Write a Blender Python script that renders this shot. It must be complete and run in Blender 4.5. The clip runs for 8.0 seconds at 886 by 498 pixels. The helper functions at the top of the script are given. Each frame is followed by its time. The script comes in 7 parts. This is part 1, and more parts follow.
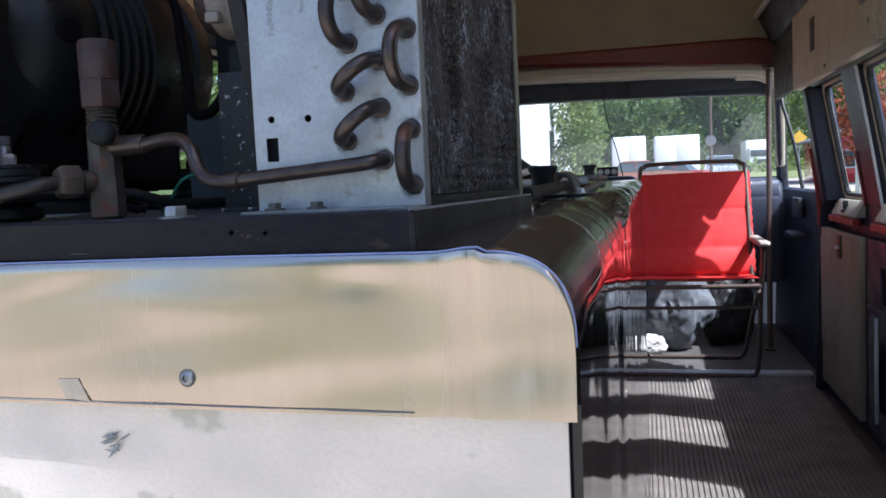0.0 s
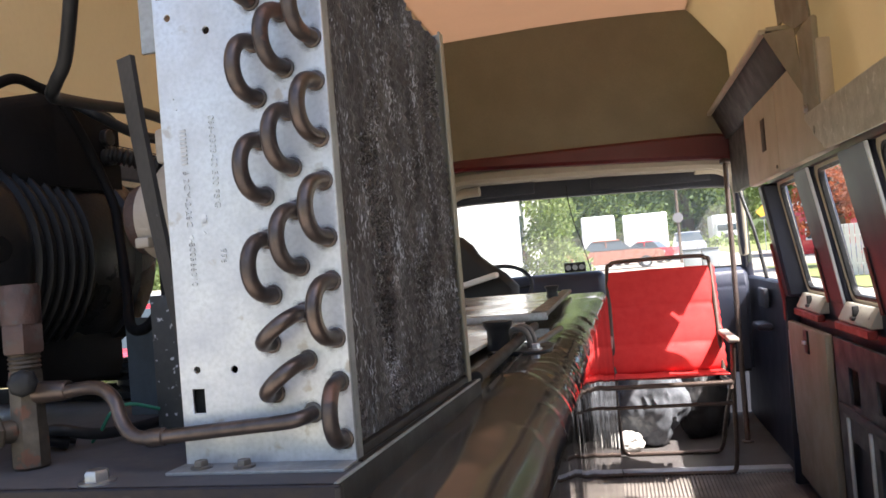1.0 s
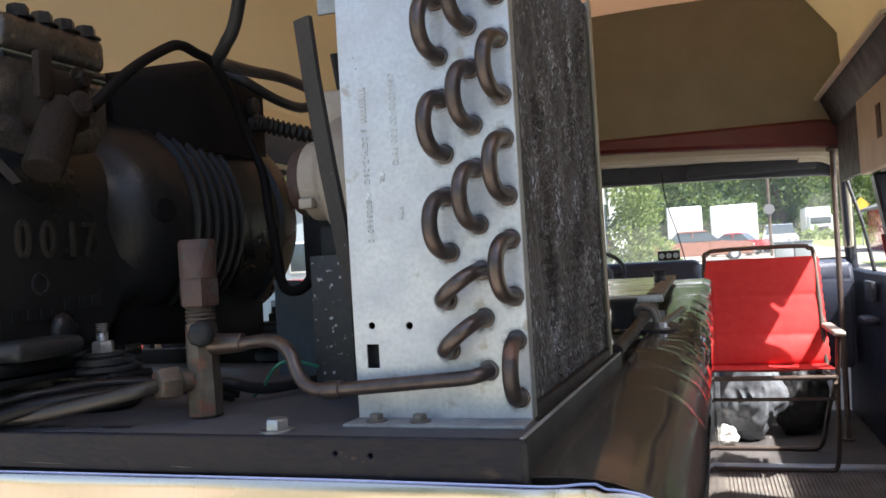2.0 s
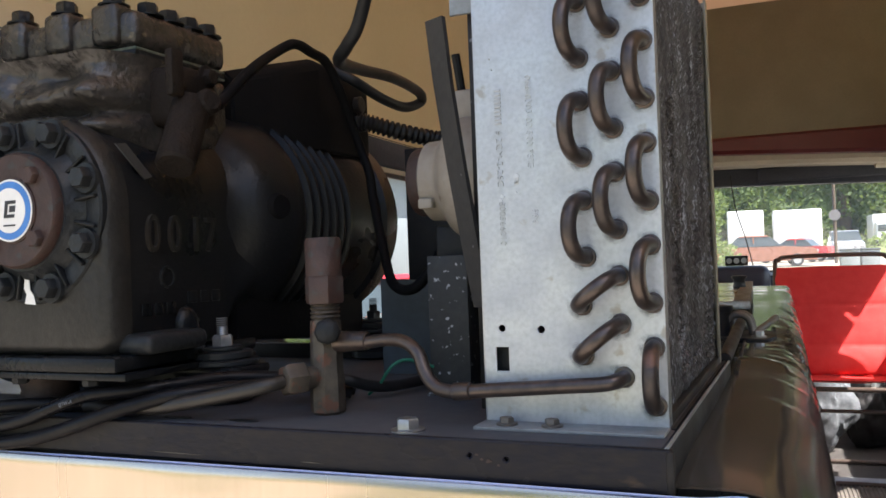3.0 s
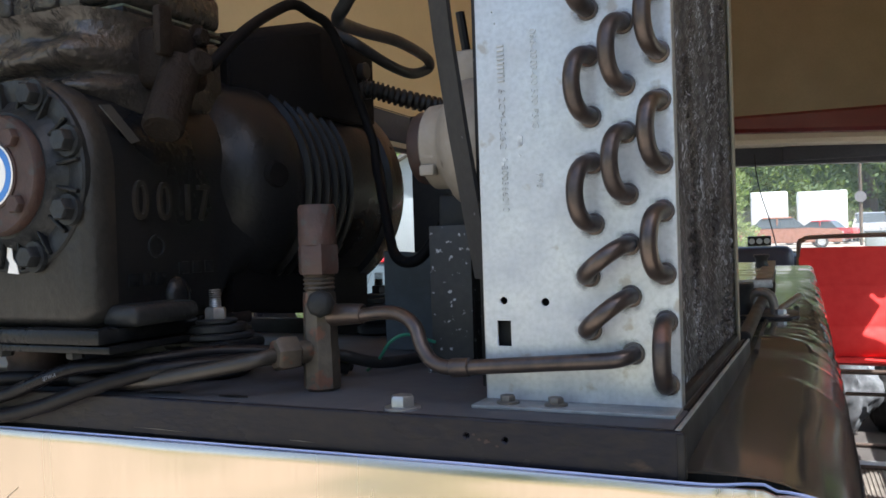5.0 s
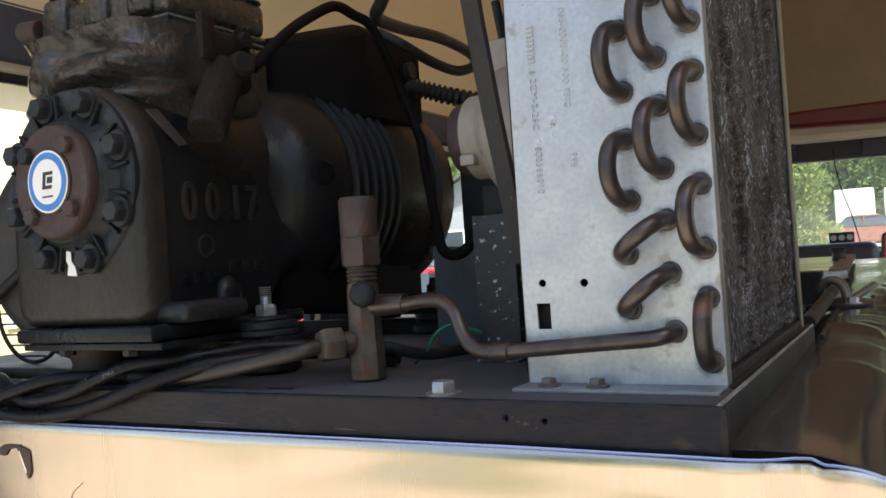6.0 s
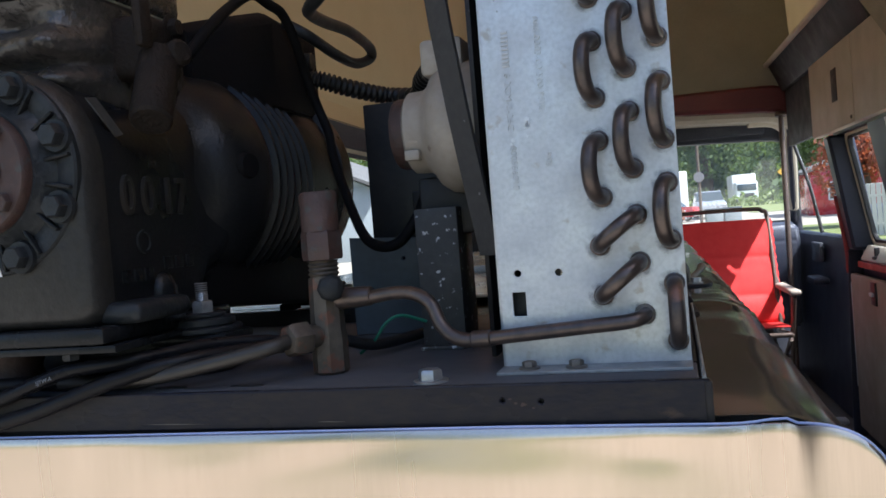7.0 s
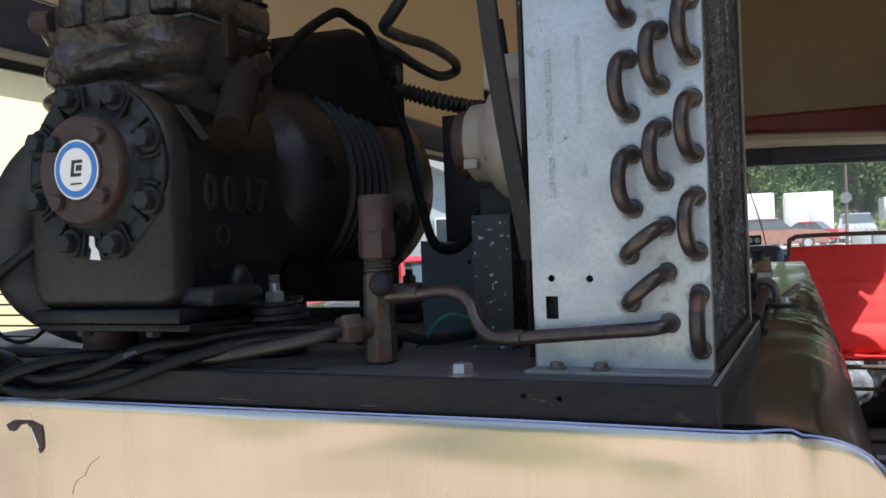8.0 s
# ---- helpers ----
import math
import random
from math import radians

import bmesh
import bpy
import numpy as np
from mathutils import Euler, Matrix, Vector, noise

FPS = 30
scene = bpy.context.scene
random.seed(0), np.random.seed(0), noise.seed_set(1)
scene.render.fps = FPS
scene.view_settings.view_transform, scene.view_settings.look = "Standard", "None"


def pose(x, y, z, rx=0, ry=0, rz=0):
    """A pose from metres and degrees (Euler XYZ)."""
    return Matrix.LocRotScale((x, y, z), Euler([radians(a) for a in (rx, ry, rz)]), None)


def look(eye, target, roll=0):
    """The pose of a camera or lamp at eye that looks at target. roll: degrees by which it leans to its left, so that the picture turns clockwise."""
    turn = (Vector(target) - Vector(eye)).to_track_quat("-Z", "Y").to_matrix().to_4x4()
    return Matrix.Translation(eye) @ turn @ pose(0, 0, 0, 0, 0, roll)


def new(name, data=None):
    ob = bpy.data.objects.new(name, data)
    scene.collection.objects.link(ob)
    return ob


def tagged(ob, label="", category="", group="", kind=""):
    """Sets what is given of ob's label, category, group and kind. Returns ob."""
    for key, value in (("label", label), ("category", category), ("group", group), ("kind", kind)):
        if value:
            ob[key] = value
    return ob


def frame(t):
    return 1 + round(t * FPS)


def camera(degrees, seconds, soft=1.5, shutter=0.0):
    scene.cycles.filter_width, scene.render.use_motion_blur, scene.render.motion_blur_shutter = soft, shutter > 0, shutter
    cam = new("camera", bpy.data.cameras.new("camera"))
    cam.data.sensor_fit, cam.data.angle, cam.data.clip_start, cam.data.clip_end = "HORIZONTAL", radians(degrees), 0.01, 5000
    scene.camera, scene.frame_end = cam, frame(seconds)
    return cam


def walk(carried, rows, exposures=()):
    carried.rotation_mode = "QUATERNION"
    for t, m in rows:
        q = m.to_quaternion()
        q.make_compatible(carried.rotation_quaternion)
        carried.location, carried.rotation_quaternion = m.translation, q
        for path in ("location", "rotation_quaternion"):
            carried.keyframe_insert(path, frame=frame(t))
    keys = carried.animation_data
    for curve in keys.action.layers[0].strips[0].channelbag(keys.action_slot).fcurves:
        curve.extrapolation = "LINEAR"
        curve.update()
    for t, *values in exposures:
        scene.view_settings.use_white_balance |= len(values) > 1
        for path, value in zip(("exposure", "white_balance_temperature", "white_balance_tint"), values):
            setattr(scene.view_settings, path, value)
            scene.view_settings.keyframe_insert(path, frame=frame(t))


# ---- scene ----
cam = camera(55.5, 8.0, soft=1.6)
PATH = [
    (0.0, (0.1601, -0.4970, 0.9461), (-0.4035, 1.4159, 0.7943), -2.58),
    (0.5, (0.1741, -0.4830, 1.0324), (-0.3577, 1.4450, 1.0330), -3.58),
    (1.0, (0.1888, -0.4750, 1.0446), (-0.3056, 1.4624, 1.0881), -4.80),
    (1.5, (0.1842, -0.4750, 1.0338), (-0.3420, 1.4541, 1.0762), -3.88),
    (2.0, (0.1300, -0.4900, 1.0319), (-0.5483, 1.3913, 1.0590), -3.50),
    (2.2, (0.1039, -0.5040, 1.0314), (-0.6437, 1.3508, 1.0575), -3.06),
    (3.3, (0.0804, -0.5060, 1.0398), (-0.7180, 1.3275, 1.0698), -2.13),
    (3.5, (0.0774, -0.5040, 1.0410), (-0.7162, 1.3318, 1.0507), -2.13),
    (4.0, (0.0739, -0.4900, 1.0322), (-0.7162, 1.3473, 1.0387), -2.13),
    (4.2, (0.0731, -0.4850, 1.0352), (-0.7149, 1.3532, 1.0256), -2.23),
    (5.3, (0.0947, -0.4610, 1.0270), (-0.7939, 1.3308, 1.0241), -2.16),
    (5.5, (0.1046, -0.4560, 1.0264), (-0.8209, 1.3169, 1.0417), -2.63),
    (6.0, (0.0998, -0.4590, 1.0116), (-0.8966, 1.2750, 1.0340), -3.86),
    (6.2, (0.0839, -0.4560, 1.0136), (-0.8466, 1.3141, 0.9821), -4.72),
    (6.5, (0.0441, -0.4750, 1.0189), (-0.6811, 1.3874, 0.9445), -6.08),
    (6.8, (0.0134, -0.5070, 1.0246), (-0.5655, 1.4062, 0.9568), -5.56),
    (7.0, (0.0004, -0.5240, 1.0254), (-0.5366, 1.4019, 0.9762), -4.58),
    (7.5, (0.0004, -0.5450, 1.0244), (-0.6124, 1.3588, 1.0287), -2.24),
    (8.0, (0.0661, -0.5410, 1.0176), (-0.7518, 1.2841, 1.0097), -2.21),
]
EXPOSURES = [(0.0, 1.04, 5400, 14), (0.4, 1.14, 5550, 14), (0.8, 1.95, 6450, 16), (1.6, 1.92, 6450, 16), (2.0, 1.70, 6250, 12), (3.5, 1.60, 6550, 12), (4.0, 1.54, 6100, 11), (5.5, 1.60, 6150, 10), (6.1, 1.62, 6500, 11), (6.5, 1.26, 5750, 10), (7.0, 1.22, 5700, 10), (7.5, 1.30, 5700, 10), (8.0, 1.18, 5950, 10)]
walk(cam, [(t, look(eye, target, roll)) for t, eye, target, roll in PATH], exposures=EXPOSURES)

# ---- world, sun, exposure ----
world = bpy.data.worlds.new("sky")
scene.world = world
world.use_nodes = True
wn = world.node_tree.nodes
wl = world.node_tree.links
sky = wn.new("ShaderNodeTexSky")
sky.sky_type = "NISHITA"
sky.sun_disc = False
SUN_WAY = Vector((-1.0, 0.40, -1.55)).normalized()
sky.sun_elevation = math.asin(-SUN_WAY.z)
sky.sun_rotation = math.atan2(-SUN_WAY.x, -SUN_WAY.y)
sky.air_density, sky.dust_density = 1.0, 1.5
wn["Background"].inputs["Strength"].default_value = 0.12
wl.new(sky.outputs["Color"], wn["Background"].inputs["Color"])
sun = new("sun", bpy.data.lights.new("sun", "SUN"))
sun.data.energy, sun.data.angle, sun.data.color = 5.0, radians(0.5), (1.0, 0.95, 0.86)
sun.matrix_world = look((20, -10, 30), Vector((20, -10, 30)) + SUN_WAY)

# ---- small building kit ----
UNIT = Matrix.Identity(4)
VAN = pose(0, 0, 0, 0, 0, 2.5)


def mat(name, color, rough=0.5, metal=0.0, second=None, grain=120.0, coarse=9.0, mix=0.5, bump=0.15, bump_scale=None, stain=None,
        stain_scale=20.0, stain_at=0.62, stretch=(1, 1, 1), spread=0.0, rough_var=0.12, coat=0.0, spec=0.5):
    """A surface with grain and broad variation, and, where given, stains of a second kind."""
    m = bpy.data.materials.new(name)
    m.use_nodes = True
    n, l = m.node_tree.nodes, m.node_tree.links
    b = n["Principled BSDF"]
    b.inputs["Metallic"].default_value = metal
    b.inputs["Coat Weight"].default_value = coat
    b.inputs["Coat Roughness"].default_value = 0.08
    b.inputs["Specular IOR Level"].default_value = spec
    co = n.new("ShaderNodeTexCoord")
    mp = n.new("ShaderNodeMapping")
    mp.inputs["Scale"].default_value = stretch
    l.new(co.outputs["Object"], mp.inputs["Vector"])

    def tex(scale, detail=4.0):
        t = n.new("ShaderNodeTexNoise")
        t.inputs["Scale"].default_value, t.inputs["Detail"].default_value = scale, detail
        l.new(mp.outputs["Vector"], t.inputs["Vector"])
        return t

    def ramp(src, a, c, lo=0.0, hi=1.0):
        r = n.new("ShaderNodeMapRange")
        r.inputs["From Min"].default_value, r.inputs["From Max"].default_value = a, c
        r.inputs["To Min"].default_value, r.inputs["To Max"].default_value = lo, hi
        l.new(src, r.inputs["Value"])
        return r.outputs["Result"]

    def blend(fac, a, c):
        x = n.new("ShaderNodeMix")
        x.data_type = "RGBA"
        if hasattr(fac, "links"):
            l.new(fac, x.inputs["Factor"])
        else:
            x.inputs["Factor"].default_value = fac
        for i, v in ((6, a), (7, c)):
            if hasattr(v, "links"):
                l.new(v, x.inputs[i])
            else:
                x.inputs[i].default_value = (*v, 1)
        return x.outputs[2]

    second = second or tuple(c * 0.7 for c in color)
    g, c = tex(grain), tex(coarse, 6.0)
    col = blend(ramp(c.outputs["Fac"], 0.35, 0.68), color, blend(mix, color, second))
    col = blend(ramp(g.outputs["Fac"], 0.4, 0.75, 0, mix), col, second)
    rough_out = ramp(c.outputs["Fac"], 0.3, 0.7, max(0.02, rough - rough_var), min(1, rough + rough_var))
    if stain:
        s = tex(stain_scale, 8.0)
        f = ramp(s.outputs["Fac"], stain_at, stain_at + 0.06)
        col = blend(f, col, stain)
    if spread:
        oi = n.new("ShaderNodeObjectInfo")
        hs = n.new("ShaderNodeHueSaturation")
        l.new(ramp(oi.outputs["Random"], 0, 1, 1 - spread, 1 + spread), hs.inputs["Value"])
        l.new(col, hs.inputs["Color"])
        col = hs.outputs["Color"]
    l.new(col, b.inputs["Base Color"])
    l.new(rough_out, b.inputs["Roughness"])
    if bump:
        bp = n.new("ShaderNodeBump")
        bp.inputs["Strength"].default_value, bp.inputs["Distance"].default_value = bump, 0.002
        if bump_scale:
            bt = tex(bump_scale, 5.0)
            l.new(bt.outputs["Fac"], bp.inputs["Height"])
        else:
            l.new(g.outputs["Fac"], bp.inputs["Height"])
        l.new(bp.outputs["Normal"], b.inputs["Normal"])
    return m


def glass_mat(name, tint=(1, 1, 1)):
    m = bpy.data.materials.new(name)
    m.use_nodes = True
    b = m.node_tree.nodes["Principled BSDF"]
    b.inputs["Base Color"].default_value = (*tint, 1)
    b.inputs["Roughness"].default_value = 0.0
    b.inputs["Transmission Weight"].default_value = 1.0
    b.inputs["IOR"].default_value = 1.02
    return m


def let_light_through(m, share, tint):
    """Part of the light that falls on one side of a thin sheet glows through to the other; in the windscreen it stands
    for glare haze.
    """
    n, l = m.node_tree.nodes, m.node_tree.links
    b, o = n["Principled BSDF"], n["Material Output"]
    t = n.new("ShaderNodeBsdfTranslucent")
    t.inputs["Color"].default_value = (*tint, 1)
    x = n.new("ShaderNodeMixShader")
    x.inputs["Fac"].default_value = share
    l.new(b.outputs["BSDF"], x.inputs[1])
    l.new(t.outputs["BSDF"], x.inputs[2])
    l.new(x.outputs["Shader"], o.inputs["Surface"])


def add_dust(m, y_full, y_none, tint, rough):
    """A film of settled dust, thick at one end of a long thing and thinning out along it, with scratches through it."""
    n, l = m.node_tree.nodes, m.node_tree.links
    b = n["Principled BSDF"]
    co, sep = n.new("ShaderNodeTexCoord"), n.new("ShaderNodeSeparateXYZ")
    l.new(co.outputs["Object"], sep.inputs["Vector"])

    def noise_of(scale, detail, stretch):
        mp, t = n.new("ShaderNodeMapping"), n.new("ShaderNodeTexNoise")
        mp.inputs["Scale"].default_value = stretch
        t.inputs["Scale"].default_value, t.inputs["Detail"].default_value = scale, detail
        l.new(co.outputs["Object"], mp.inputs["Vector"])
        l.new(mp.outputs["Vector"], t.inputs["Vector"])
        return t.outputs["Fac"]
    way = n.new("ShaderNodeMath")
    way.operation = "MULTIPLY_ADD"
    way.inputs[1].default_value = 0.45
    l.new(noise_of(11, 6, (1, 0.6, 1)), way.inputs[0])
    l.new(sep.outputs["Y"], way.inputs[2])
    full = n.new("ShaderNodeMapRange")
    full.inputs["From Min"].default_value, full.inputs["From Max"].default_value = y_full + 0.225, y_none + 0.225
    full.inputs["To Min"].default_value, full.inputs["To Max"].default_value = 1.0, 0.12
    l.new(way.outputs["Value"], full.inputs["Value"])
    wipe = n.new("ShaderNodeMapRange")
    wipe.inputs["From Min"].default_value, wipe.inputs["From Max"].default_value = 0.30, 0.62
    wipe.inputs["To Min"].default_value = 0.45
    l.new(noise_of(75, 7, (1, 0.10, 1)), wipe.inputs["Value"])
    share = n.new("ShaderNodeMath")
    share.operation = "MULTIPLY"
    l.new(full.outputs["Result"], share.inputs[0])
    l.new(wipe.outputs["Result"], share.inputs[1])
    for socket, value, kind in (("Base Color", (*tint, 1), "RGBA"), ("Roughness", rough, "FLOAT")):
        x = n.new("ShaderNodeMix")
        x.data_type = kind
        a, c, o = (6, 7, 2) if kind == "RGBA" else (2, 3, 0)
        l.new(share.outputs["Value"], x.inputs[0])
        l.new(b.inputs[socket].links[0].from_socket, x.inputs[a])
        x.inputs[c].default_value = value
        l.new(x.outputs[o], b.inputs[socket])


def mesh_of(bm, name="mesh", smooth=None):
    me = bpy.data.meshes.new(name)
    bm.normal_update()
    bm.to_mesh(me)
    bm.free()
    if smooth is not None:
        me.shade_smooth()
        me.set_sharp_from_angle(angle=radians(smooth))
    return me


def part(name, data, material, parent=None, label="", smooth=40):
    """One mesh object; data is a bmesh or a mesh."""
    me = mesh_of(data, name, smooth) if isinstance(data, bmesh.types.BMesh) else data
    if not me.materials:
        me.materials.append(material)
    ob = new(name, me)
    if parent is not None:
        ob.parent = parent
    return tagged(ob, label=label)


def thing(name, label, category, base=None, m=None, group="", kind=""):
    """An empty at the base of a thing, which parents its parts."""
    ob = new(name)
    ob.empty_display_size = 0.05
    ob.matrix_world = (base or UNIT) @ (m or Matrix.Identity(4))
    return tagged(ob, label, category, group, kind)


def single(name, data, material, label, category, base=None, m=None, group="", kind="", smooth=40):
    ob = part(name, data, material, None, "", smooth)
    ob.matrix_world = (base or UNIT) @ (m or Matrix.Identity(4))
    return tagged(ob, label, category, group, kind)


def box(bm, lo, hi, bevel=0.0, seg=2, m=None):
    lo, hi = Vector(lo), Vector(hi)
    r = bmesh.ops.create_cube(bm, size=1)
    vs = r["verts"]
    for v in vs:
        v.co = Vector((lo[i] + (v.co[i] + 0.5) * (hi[i] - lo[i]) for i in range(3)))
    if bevel:
        es = list({e for v in vs for e in v.link_edges})
        out = bmesh.ops.bevel(bm, geom=es, offset=bevel, segments=seg, profile=0.5, affect="EDGES", clamp_overlap=True)
        vs = list({v for f in out["faces"] for v in f.verts} | {v for v in vs if v.is_valid})
    if m is not None:
        bmesh.ops.transform(bm, matrix=m, verts=vs)
    return vs


def lathe(bm, profile, seg=32, m=None, caps=True):
    """Revolves (radius, height) pairs about z."""
    rings = []
    for r, z in profile:
        rings.append([bm.verts.new((r * math.cos(2 * math.pi * k / seg), r * math.sin(2 * math.pi * k / seg), z)) for k in range(seg)])
    for a, b in zip(rings, rings[1:]):
        for k in range(seg):
            j = (k + 1) % seg
            bm.faces.new((a[k], a[j], b[j], b[k]))
    if caps:
        bm.faces.new(list(reversed(rings[0])))
        bm.faces.new(rings[-1])
    vs = [v for ring in rings for v in ring]
    if m is not None:
        bmesh.ops.transform(bm, matrix=m, verts=vs)
    return vs


def along(p0, p1):
    """The pose that takes the z axis from p0 towards p1."""
    p0, p1 = Vector(p0), Vector(p1)
    return Matrix.Translation(p0) @ (p1 - p0).to_track_quat("Z", "Y").to_matrix().to_4x4()


def rod(bm, p0, p1, r, seg=16, bevel=0.0, r2=None):
    h = (Vector(p1) - Vector(p0)).length
    r2 = r if r2 is None else r2
    prof = [(r - bevel, 0), (r, bevel), (r2, h - bevel), (r2 - bevel, h)] if bevel else [(r, 0), (r2, h)]
    return lathe(bm, prof, seg, along(p0, p1))


def hexbolt(bm, p, way, r=0.0075, h=0.006, washer=True, stud=0.0):
    """A hex head on a washer, its axis along way."""
    p, way = Vector(p), Vector(way).normalized()
    z = 0.0
    if washer:
        lathe(bm, [(r * 1.45, 0), (r * 1.45, 0.0012), (r * 1.3, 0.0016)], 20, along(p, p + way))
        z = 0.0014
    q = p + way * z
    lathe(bm, [(r, 0), (r, h * 0.8), (r * 0.86, h)], 6, along(q, q + way))
    if stud:
        lathe(bm, [(r * 0.52, 0), (r * 0.52, stud - 0.001), (r * 0.42, stud)], 12, along(q, q + way))
        for k in range(int(stud / 0.0016)):
            lathe(bm, [(r * 0.52, 0), (r * 0.58, 0.0004), (r * 0.52, 0.0008)], 12, along(q + way * (h + k * 0.0016), q + way * 2), caps=False)


def smooth_path(points, steps=8):
    """A rounded path through points (Catmull-Rom)."""
    p = [Vector(x) for x in points]
    p = [2 * p[0] - p[1]] + p + [2 * p[-1] - p[-2]]
    out = []
    for i in range(1, len(p) - 2):
        for k in range(steps):
            t = k / steps
            a, b, c, d = p[i - 1], p[i], p[i + 1], p[i + 2]
            out.append(0.5 * ((2 * b) + (c - a) * t + (2 * a - 5 * b + 4 * c - d) * t * t + (3 * b - a - 3 * c + d) * t ** 3))
    out.append(p[-2])
    return out


def sweep(bm, path, r, seg=12, radii=None, caps=True):
    """A round pipe along a path."""
    path = [Vector(x) for x in path]
    rings, up = [], None
    for i, q in enumerate(path):
        d = (path[min(i + 1, len(path) - 1)] - path[max(i - 1, 0)]).normalized()
        if up is None:
            up = d.orthogonal().normalized()
        up = (up - d * up.dot(d)).normalized()
        side = d.cross(up)
        rr = radii[i] if radii else r
        rings.append([bm.verts.new(q + rr * (math.cos(2 * math.pi * k / seg) * up + math.sin(2 * math.pi * k / seg) * side)) for k in range(seg)])
    for a, b in zip(rings, rings[1:]):
        for k in range(seg):
            j = (k + 1) % seg
            bm.faces.new((a[k], a[j], b[j], b[k]))
    if caps:
        bm.faces.new(list(reversed(rings[0])))
        bm.faces.new(rings[-1])
    return rings


def flat_plate(outline, holes=(), thick=0.002, bevel=0.0, name="plate"):
    """A sheet in the xy plane, with holes through it, thick along z (centred)."""
    cu = bpy.data.curves.new(name, "CURVE")
    cu.dimensions, cu.fill_mode = "2D", "BOTH"
    cu.extrude, cu.bevel_depth, cu.bevel_resolution = max(0.0001, thick / 2 - bevel), bevel, 1
    for ring in (outline, *holes):
        sp = cu.splines.new("POLY")
        sp.points.add(len(ring) - 1)
        for q, (x, y) in zip(sp.points, ring):
            q.co = (x, y, 0, 1)
        sp.use_cyclic_u = True
    ob = bpy.data.objects.new(name, cu)
    scene.collection.objects.link(ob)
    me = bpy.data.meshes.new_from_object(ob.evaluated_get(bpy.context.evaluated_depsgraph_get()))
    bpy.data.objects.remove(ob)
    bpy.data.curves.remove(cu)
    me.materials.clear()
    return me


def circle(x, y, r, seg=20):
    return [(x + r * math.cos(2 * math.pi * k / seg), y + r * math.sin(2 * math.pi * k / seg)) for k in range(seg)]


def lettering(text, size, thick=0.0004, align="LEFT", slim=0.0):
    cu = bpy.data.curves.new("lettering", "FONT")
    cu.body, cu.size, cu.extrude, cu.align_x = text, size, thick, align
    cu.offset = -slim * size
    ob = bpy.data.objects.new("lettering", cu)
    scene.collection.objects.link(ob)
    me = bpy.data.meshes.new_from_object(ob.evaluated_get(bpy.context.evaluated_depsgraph_get()))
    bpy.data.objects.remove(ob)
    bpy.data.curves.remove(cu)
    me.materials.clear()
    return me


def reshape(me, m):
    me.transform(m)
    return me


def upright(x, y, z):
    """Turns a sheet of the xy plane to stand in the xz plane, facing -y."""
    return Matrix.Translation((x, y, z)) @ pose(0, 0, 0, 90)


# ---- materials ----
M = {}
M["galv"] = mat("galvanised_steel", (0.53, 0.56, 0.60), 0.42, 0.5, (0.35, 0.37, 0.405), 320, 34, 0.6, 0.08, stain=(0.36, 0.345, 0.33), stain_scale=60, stain_at=0.63)
M["galv_rail"] = mat("mottled_galvanised", (0.50, 0.49, 0.43), 0.5, 0.35, (0.34, 0.33, 0.29), 180, 26, 0.6, 0.1, stain=(0.62, 0.61, 0.56), stain_scale=40, stain_at=0.6)
M["galv_dark"] = mat("dirty_galvanised", (0.30, 0.32, 0.33), 0.55, 0.4, (0.18, 0.18, 0.18), 200, 30, 0.6, 0.1)
M["copper"] = mat("tarnished_copper", (0.105, 0.080, 0.069), 0.40, 0.65, (0.045, 0.040, 0.042), 120, 30, 0.8, 0.08, stain=(0.15, 0.085, 0.064), stain_scale=30, stain_at=0.62)
M["cast"] = mat("black_cast_iron", (0.008, 0.009, 0.0105), 0.28, 0.0, (0.019, 0.019, 0.020), 240, 18, 0.5, 0.3, stain=(0.06, 0.05, 0.04), stain_scale=40, stain_at=0.70, spec=0.18)
M["cast_grey"] = mat("greyed_cast_iron", (0.026, 0.028, 0.031), 0.38, 0.0, (0.012, 0.013, 0.014), 200, 16, 0.6, 0.35, stain=(0.11, 0.085, 0.06), stain_scale=55, stain_at=0.69, spec=0.18)
M["cast_oily"] = mat("oily_cast_iron", (0.055, 0.048, 0.043), 0.24, 0.1, (0.016, 0.015, 0.015), 160, 26, 0.8, 0.6, bump_scale=240, stain=(0.10, 0.083, 0.06), stain_scale=70, stain_at=0.64, rough_var=0.10)
M["gasket"] = mat("crumbling_gasket", (0.17, 0.16, 0.12), 0.8, 0.0, (0.03, 0.06, 0.045), 200, 60, 0.6, 0.3)
M["flaked"] = mat("flaked_black_paint", (0.020, 0.021, 0.023), 0.55, 0.0, (0.045, 0.043, 0.04), 160, 18, 0.5, 0.2, stain=(0.42, 0.42, 0.43), stain_scale=190, stain_at=0.63)
M["black"] = mat("black_enamel", (0.010, 0.010, 0.012), 0.42, 0.0, (0.022, 0.021, 0.02), 160, 20, 0.5, 0.15, spec=0.28)
M["matte_black"] = mat("matte_black_sheet", (0.016, 0.016, 0.018), 0.62, 0.0, (0.04, 0.038, 0.036), 160, 18, 0.5, 0.2, stain=(0.20, 0.20, 0.21), stain_scale=120, stain_at=0.70)
M["skid"] = mat("blue_black_skid_paint", (0.010, 0.011, 0.019), 0.30, 0.0, (0.026, 0.022, 0.021), 150, 10, 0.7, 0.2, bump_scale=190, stain=(0.055, 0.038, 0.030), stain_scale=38, stain_at=0.67, stretch=(0.6, 1, 1.4), spec=0.16)
